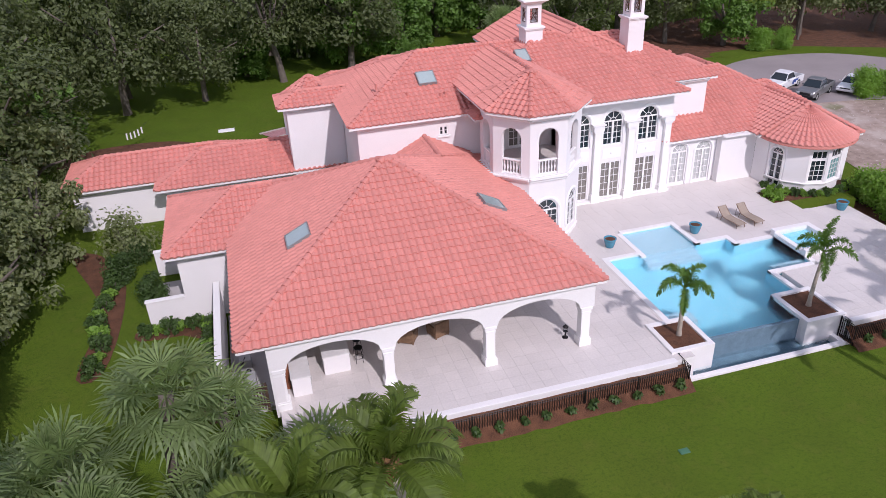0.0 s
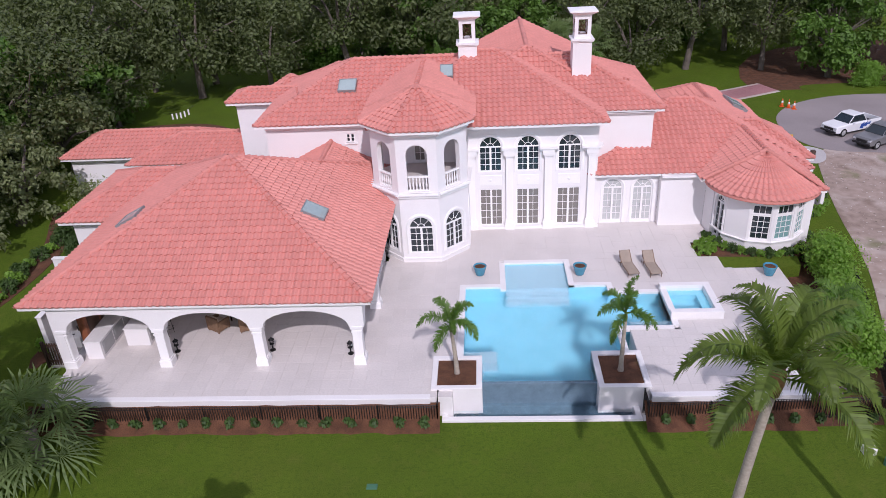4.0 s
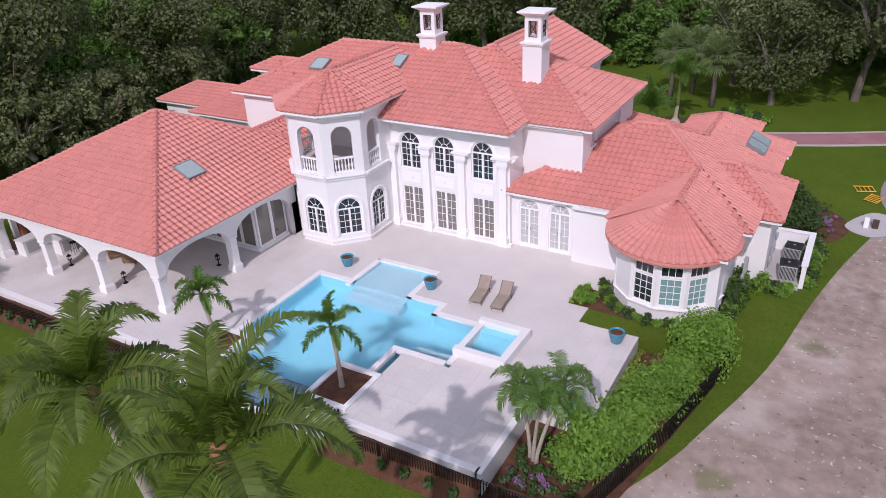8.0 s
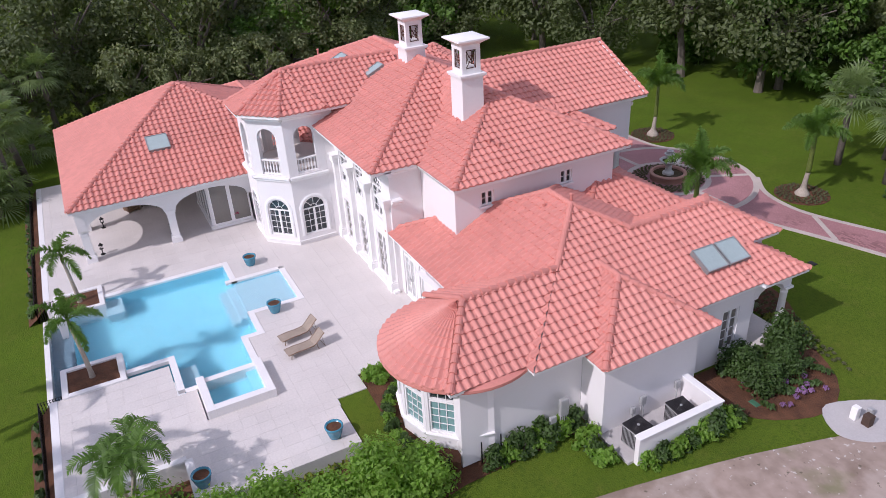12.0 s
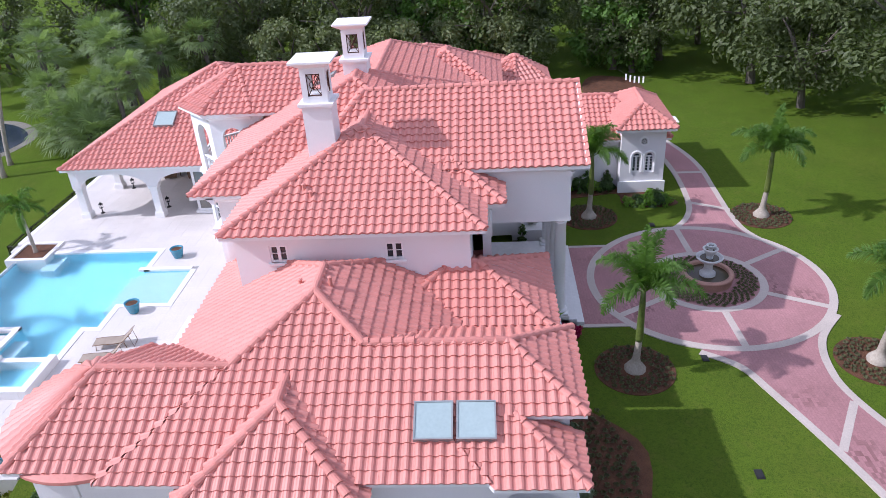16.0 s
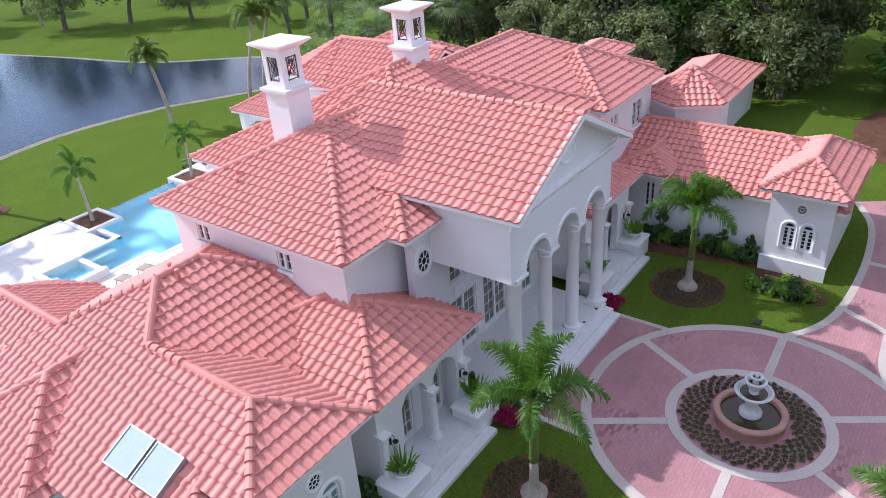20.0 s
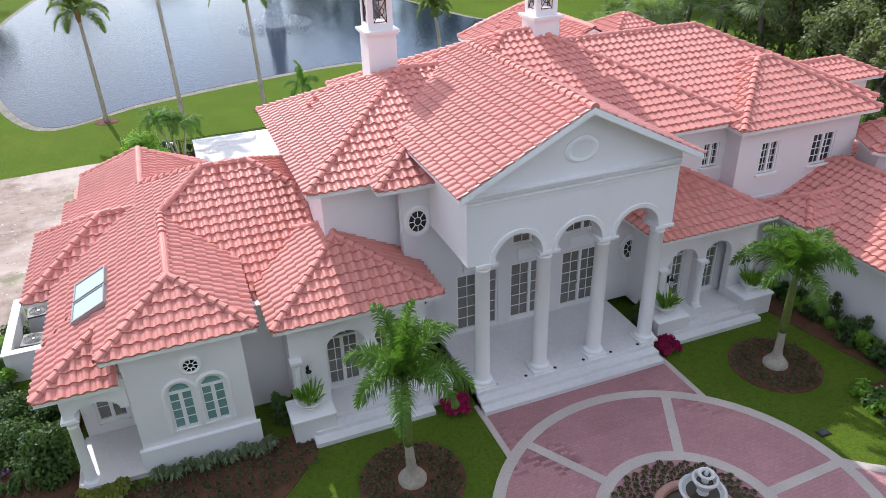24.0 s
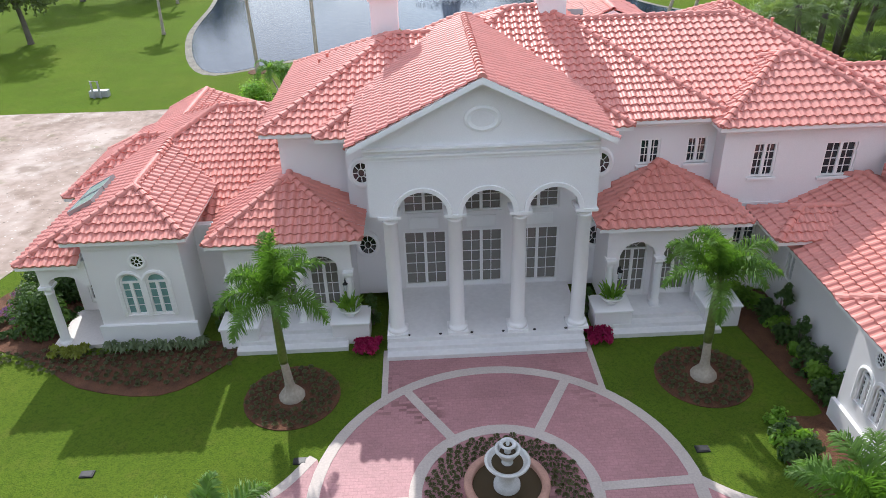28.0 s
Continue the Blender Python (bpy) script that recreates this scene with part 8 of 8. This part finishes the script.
def wall_lantern():
    """Scrolled iron wall lantern whose plate faces +y."""
    ob = thing("wall_lantern", "black wrought iron wall lantern", "lantern", "entrance lanterns")
    part("plate", soft_box(-0.05, 0.05, 0, 0.02, -0.14, 0.14, 0.006), METAL, ob)
    bm = bmesh.new()
    tube(bm, [(0, 0.02, 0.1), (0, 0.1, 0.26), (0, 0.2, 0.26), (0, 0.22, 0.16)], 0.012, 6)
    part("bracket", bm, METAL, ob)
    bm = bmesh.new()
    tube(bm, [(0, 0.02, -0.1), (0, 0.12, -0.2), (0, 0.2, -0.3), (0, 0.14, -0.34)], 0.01, 6)
    part("scroll", bm, METAL, ob)
    bm = bmesh.new()
    lathe(bm, [(0.02, 0.17), (0.1, 0.1), (0.1, 0.08)], 6, (0, 0.22, 0))
    part("roof", bm, METAL, ob)
    bm = bmesh.new()
    lathe(bm, [(0.05, -0.18), (0.085, 0.08)], 6, (0, 0.22, 0))
    part("glass", bm, LAMPGLASS, ob)
    return ob


copies(wall_lantern(), [pose(4.72, 12.36, 1.5), pose(8.38, 12.36, 1.5), pose(-5.02, 12.36, 1.5), pose(-8.5, 12.36, 1.5)])

# small lids and boxes in the lawns
for x, y, m_, lab in ((11.77, 19.0, BLACK_PLASTIC, "small dark drain lid in the lawn"), (-7.0, -19.3, GREEN_LID, "green valve box lid in the lawn"), (5.7, 18.9, BLACK_PLASTIC, "small dark drain lid in the lawn"), (-5.9, 19.2, BLACK_PLASTIC, "small dark drain lid in the lawn"), (17.6, 8.4, GREEN_LID, "green valve box lid in mulch")):
    ld = thing("valve_box", lab, "valve box", "lawn lids")
    part("rim", soft_box(x - 0.2, x + 0.2, y - 0.13, y + 0.13, ground_z(y) - 0.1, ground_z(y) + 0.04, 0.01), m_, ld)
    part("lid", soft_box(x - 0.16, x + 0.16, y - 0.1, y + 0.1, ground_z(y) + 0.04, ground_z(y) + 0.052, 0.004), m_, ld)
wb = thing("pump_box", "white utility box with a green cap on the lawn", "box")
part("box", soft_box(11.0, 11.45, -17.85, -17.55, -1.0, -0.68, 0.02), TRIM, wb)
bm = bmesh.new()
lathe(bm, [(0.12, -1.05), (0.12, -0.7), (0.04, -0.65)], 14, (11.6, -18.3, 0))
part("cap", bm, GREEN_LID, wb)
bm = bmesh.new()
tube(bm, [(11.75, -18.25, -1.05), (11.95, -18.0, 0.15)], 0.025, 6)
part("stake", bm, TRIM, wb)
bf = thing("backflow_valve", "grey backflow pipes with a box on the lawn", "valve")
bm = bmesh.new()
tube(bm, [(26.0, -19.8, -1.05), (26.0, -19.8, 0.3), (26.5, -19.8, 0.3), (26.5, -19.8, -1.05)], 0.08, 10)
part("pipe", bm, STEEL, bf)
part("box", soft_box(25.5, 26.9, -20.5, -19.95, -1.02, -0.5, 0.03), STEEL, bf)

# ---- turning circle ----
patch("pavement", curve_poly([(19.0, 10.6), (20.3, 13.0), (21.6, 12.2), (21.2, 10.4), (20.2, 9.6)], 5), 0.035, CONCRETE, "pale concrete pad beside the sand", "concrete pad")
mt = thing("utility_pedestal", "white and dark utility pedestals on a concrete pad", "utility box")
for x, y, w, h, m_ in ((20.0, 10.8, 0.25, 0.55, TRIM), (20.45, 10.9, 0.3, 0.45, DARK_WOOD), (20.2, 11.4, 0.2, 0.35, STEEL)):
    part("box", soft_box(x - w / 2, x + w / 2, y - w / 2, y + w / 2, -0.45, -0.42 + h, 0.02), m_, mt)


def cone():
    c = thing("traffic_cone", "orange traffic cone with a white band", "traffic cone", "traffic cones")
    part("base", soft_box(-0.18, 0.18, -0.18, 0.18, 0, 0.04, 0.01), ORANGE, c)
    for r0, z0, r1, z1, m_ in ((0.14, 0.04, 0.09, 0.32, ORANGE), (0.09, 0.32, 0.06, 0.5, TRIM), (0.06, 0.5, 0.025, 0.7, ORANGE)):
        bm = bmesh.new()
        lathe(bm, [(r0, z0), (r1, z1)], 16)
        part("band", bm, m_, c, smooth=True)
    return c


copies(cone(), [pose(23.0, 22.3, DRIVE_Z), pose(22.6, 22.7, DRIVE_Z), pose(23.3, 21.9, DRIVE_Z)])
for x, y, a in ((19.7, 16.4, 20), (20.25, 15.0, 70)):
    br = thing("barrier", "yellow steel barrier lying in the grass", "barrier", "barriers")
    for k in range(5):
        bm = bmesh.new()
        tube(bm, [(-0.5 + 0.25 * k, -0.35, 0.07), (-0.5 + 0.25 * k, 0.35, 0.12)], 0.03, 6)
        part("bar", bm, YELLOW_PAINT, br)
    for s in (-0.35, 0.35):
        bm = bmesh.new()
        tube(bm, [(-0.55, s, 0.095 + 0.07 * s), (0.55, s, 0.095 + 0.07 * s)], 0.035, 6)
        part("rail", bm, YELLOW_PAINT, br)
    br.matrix_basis = pose(x, y, ground_z(y), 0, 0, a)


def loft(bm, sections):
    """Skin over cross-sections, each a list of (y, z) at x."""
    rows = [[bm.verts.new((x, y, z)) for y, z in pts] for x, pts in sections]
    n = len(rows[0])
    for a, b in zip(rows[:-1], rows[1:]):
        for i in range(n):
            bm.faces.new((a[i], a[(i + 1) % n], b[(i + 1) % n], b[i]))
    bm.faces.new(rows[0][::-1])
    bm.faces.new(rows[-1])
    bmesh.ops.recalc_face_normals(bm, faces=bm.faces[:])


def hull(w, z0, z1, r=0.1):
    return [(-w, z0), (w, z0), (w, z1 - r), (w - r, z1), (-w + r, z1), (-w, z1 - r)]


def vehicle(label, paint, pickup, stripe=None):
    """A road vehicle with its nose towards -x."""
    v = thing("pickup_truck" if pickup else "car", label, "pickup truck" if pickup else "car", "parked vehicles")
    L = 2.65 if pickup else 2.3
    bm = bmesh.new()
    if pickup:
        loft(bm, [(-L, hull(0.85, 0.45, 0.9)), (-L + 0.15, hull(0.92, 0.4, 1.02)), (-1.2, hull(0.94, 0.36, 1.12)), (0.95, hull(0.94, 0.36, 1.12)), (0.96, hull(0.94, 0.36, 0.68, 0.02)), (L, hull(0.93, 0.42, 0.68, 0.02))])
    else:
        loft(bm, [(-L, hull(0.75, 0.35, 0.65)), (-L + 0.2, hull(0.86, 0.28, 0.8)), (-0.9, hull(0.9, 0.26, 0.95)), (1.5, hull(0.9, 0.26, 0.98)), (L, hull(0.82, 0.34, 0.9))])
    part("body", bm, paint, v)
    bm = bmesh.new()
    if pickup:
        loft(bm, [(-1.25, hull(0.86, 1.1, 1.16, 0.03)), (-0.62, hull(0.74, 1.1, 1.74)), (0.5, hull(0.74, 1.1, 1.78)), (0.95, hull(0.8, 1.1, 1.2, 0.03))])
    else:
        loft(bm, [(-1.0, hull(0.8, 0.92, 0.98, 0.03)), (-0.25, hull(0.64, 0.92, 1.42)), (0.9, hull(0.64, 0.92, 1.44)), (1.75, hull(0.76, 0.92, 1.0, 0.03))])
    part("cab", bm, WINGLASS, v, "dark tinted glasshouse")
    bm = bmesh.new()
    if pickup:
        loft(bm, [(-0.68, hull(0.72, 1.72, 1.77, 0.02)), (-0.5, hull(0.74, 1.74, 1.83, 0.04)), (0.4, hull(0.74, 1.76, 1.85, 0.04)), (0.6, hull(0.72, 1.7, 1.78, 0.02))])
    else:
        loft(bm, [(-0.3, hull(0.6, 1.4, 1.44, 0.02)), (0.0, hull(0.64, 1.42, 1.49, 0.04)), (0.8, hull(0.64, 1.42, 1.5, 0.04)), (1.0, hull(0.6, 1.36, 1.43, 0.02))])
    part("roof", bm, paint, v)
    for s in (-1, 1):
        for x0, x1 in (((-1.22, -0.62), (0.5, 0.95)) if pickup else ((-0.98, -0.28), (0.92, 1.74))):
            bm = bmesh.new()
            za, zb2 = (1.13, 1.74) if pickup else (0.95, 1.42)
            up = x1 < 0
            tube(bm, [(x0, s * (0.85 if up else 0.73), za if up else zb2), (x1, s * (0.73 if up else 0.8), zb2 if up else za)], 0.035, 6)
            part("pillar", bm, paint, v)
        part("headlamp", soft_box(-L - 0.01, -L + 0.2, min(s * 0.55, s * 0.86), max(s * 0.55, s * 0.86), 0.72 if pickup else 0.58, 0.9 if pickup else 0.72, 0.02), LAMPGLASS, v, "clear headlamp")
        part("door_mirror", soft_box(-0.85, -0.7, min(s * 0.95, s * 1.12), max(s * 0.95, s * 1.12), 1.1 if pickup else 0.95, 1.28 if pickup else 1.08, 0.03), paint, v)
        if stripe:
            bm = bmesh.new()
            for k in range(3):
                x = 0.1 + 0.4 * k
                h = 0.5 + 0.14 * k
                vv = [bm.verts.new((xx, s * 0.946, zz)) for xx, zz in ((x, h), (x + 0.42, h - 0.05), (x + 0.5, 1.05), (x + 0.12, 0.9))]
                bm.faces.new(vv if s < 0 else vv[::-1])
            part("decal", bm, stripe, v, "blue lettering patches as plain shapes")
        for x in ((-1.75, 1.6) if pickup else (-1.42, 1.4)):
            r = 0.38 if pickup else 0.33
            bm = bmesh.new()
            lathe(bm, [(r * 0.66, -0.12), (r * 0.95, -0.12), (r, -0.08), (r, 0.08), (r * 0.95, 0.12), (r * 0.66, 0.12)], 24, closed=False)
            bm.transform(pose(0, 0, 0, 90))
            wh = part("wheel", bm, RUBBER, v, "black tyre")
            bm = bmesh.new()
            lathe(bm, [(r * 0.66, -0.1), (r * 0.66, 0.1), (r * 0.3, 0.09), (0.05, 0.1)], 20)
            bm.transform(pose(0, 0, 0, -90 * s))
            part("rim", bm, STEEL, wh, "silver rim")
            wh.matrix_basis = pose(x, s * 0.84, r)
    part("bumper", soft_box(-L - 0.08, -L + 0.1, -0.85, 0.85, 0.4, 0.58, 0.04), BLACK_PLASTIC if pickup else paint, v)
    part("grille", soft_box(-L - 0.02, -L + 0.06, -0.5, 0.5, 0.6, 0.84 if pickup else 0.7, 0.01), BLACK_PLASTIC, v)
    if pickup:
        for s in (-1, 1):
            part("bed_side", soft_box(0.96, L, min(s * 0.86, s * 0.94), max(s * 0.86, s * 0.94), 0.66, 1.14, 0.015), paint, v)
        part("tailgate", soft_box(L - 0.06, L + 0.01, -0.86, 0.86, 0.66, 1.12, 0.015), paint, v)
        part("bed_liner", soft_box(0.98, L - 0.06, -0.86, 0.86, 0.68, 0.72, 0.01), BLACK_PLASTIC, v)
    return v


vz = DRIVE_Z
vehicle("white pickup truck with blue side markings", CAR_WHITE, True, CAR_BLUE).matrix_basis = pose(25.2, 16.0, vz, 0, 0, 24) @ Matrix.Scale(0.82, 4)
vehicle("dark grey pickup truck parked on asphalt", CAR_GREY, True).matrix_basis = pose(26.2, 13.2, vz, 0, 0, 28) @ Matrix.Scale(0.82, 4)
vehicle("white saloon car parked on asphalt", CAR_WHITE, False).matrix_basis = pose(30.0, 13.2, vz, 0, 0, 30) @ Matrix.Scale(0.82, 4)

# ---- far things ----
bn = thing("hanging_slats", "row of white slats hung on a rope between oaks", "swing")
sag = [(-30.4 + 0.25 * k, 21.3 + 0.3 * k, ground_z(22) + 1.75 - 0.09 * (16 - (k - 4) ** 2) / 4) for k in range(9)]
bm = bmesh.new()
tube(bm, sag, 0.012, 5)
part("rope", bm, METAL, bn)
for k in range(2, 7):
    x, y, z = sag[k]
    p = part("slat", soft_box(-0.07, 0.07, -0.015, 0.015, -0.5, 0.02, 0.005), TRIM, bn)
    p.matrix_basis = pose(x, y, z, 0, 0, 50)
slabw = thing("stone_slab", "white stone slab lying in the grass", "slab")
part("slab", soft_box(-23.2, -21.9, 23.7, 24.4, -0.47, -0.38, 0.02), TRIM, slabw)
jet = bmesh.new()
r2 = random.Random(5)
for _ in range(9000):
    u, a = r2.random(), r2.uniform(0, 6.283)
    if u < 0.72:
        h = 8.6 * r2.random() ** 1.3
        rr = (0.15 + 0.95 * (1 - h / 8.6)) * r2.random() ** 0.5
    else:
        h, rr = 0.15 + 0.35 * r2.random(), r2.uniform(0.6, 4.2)
    p = Vector((-2 + rr * math.cos(a), -53.5 + rr * math.sin(a), -0.95 + h))
    s = r2.uniform(0.12, 0.26) if u < 0.72 else r2.uniform(0.03, 0.08)
    jet.faces.new([jet.verts.new(p + Vector((r2.uniform(-s, s), r2.uniform(-s, s), r2.uniform(-2 * s, 2 * s)))) for _k in range(3)])
tagged(obj("water_spray", jet, SPRAY), "white spray of a lake fountain", "fountain", kind="stuff")
pole = thing("utility_pole", "grey wooden pole at the wood's edge", "pole")
bm = bmesh.new()
tube(bm, [(0, 0, -0.3), (0, 0, 7.5)], [0.15, 0.11], 10)
part("shaft", bm, BARK, pole)
pole.matrix_basis = pose(38.4, 30.1, ground_z(30))
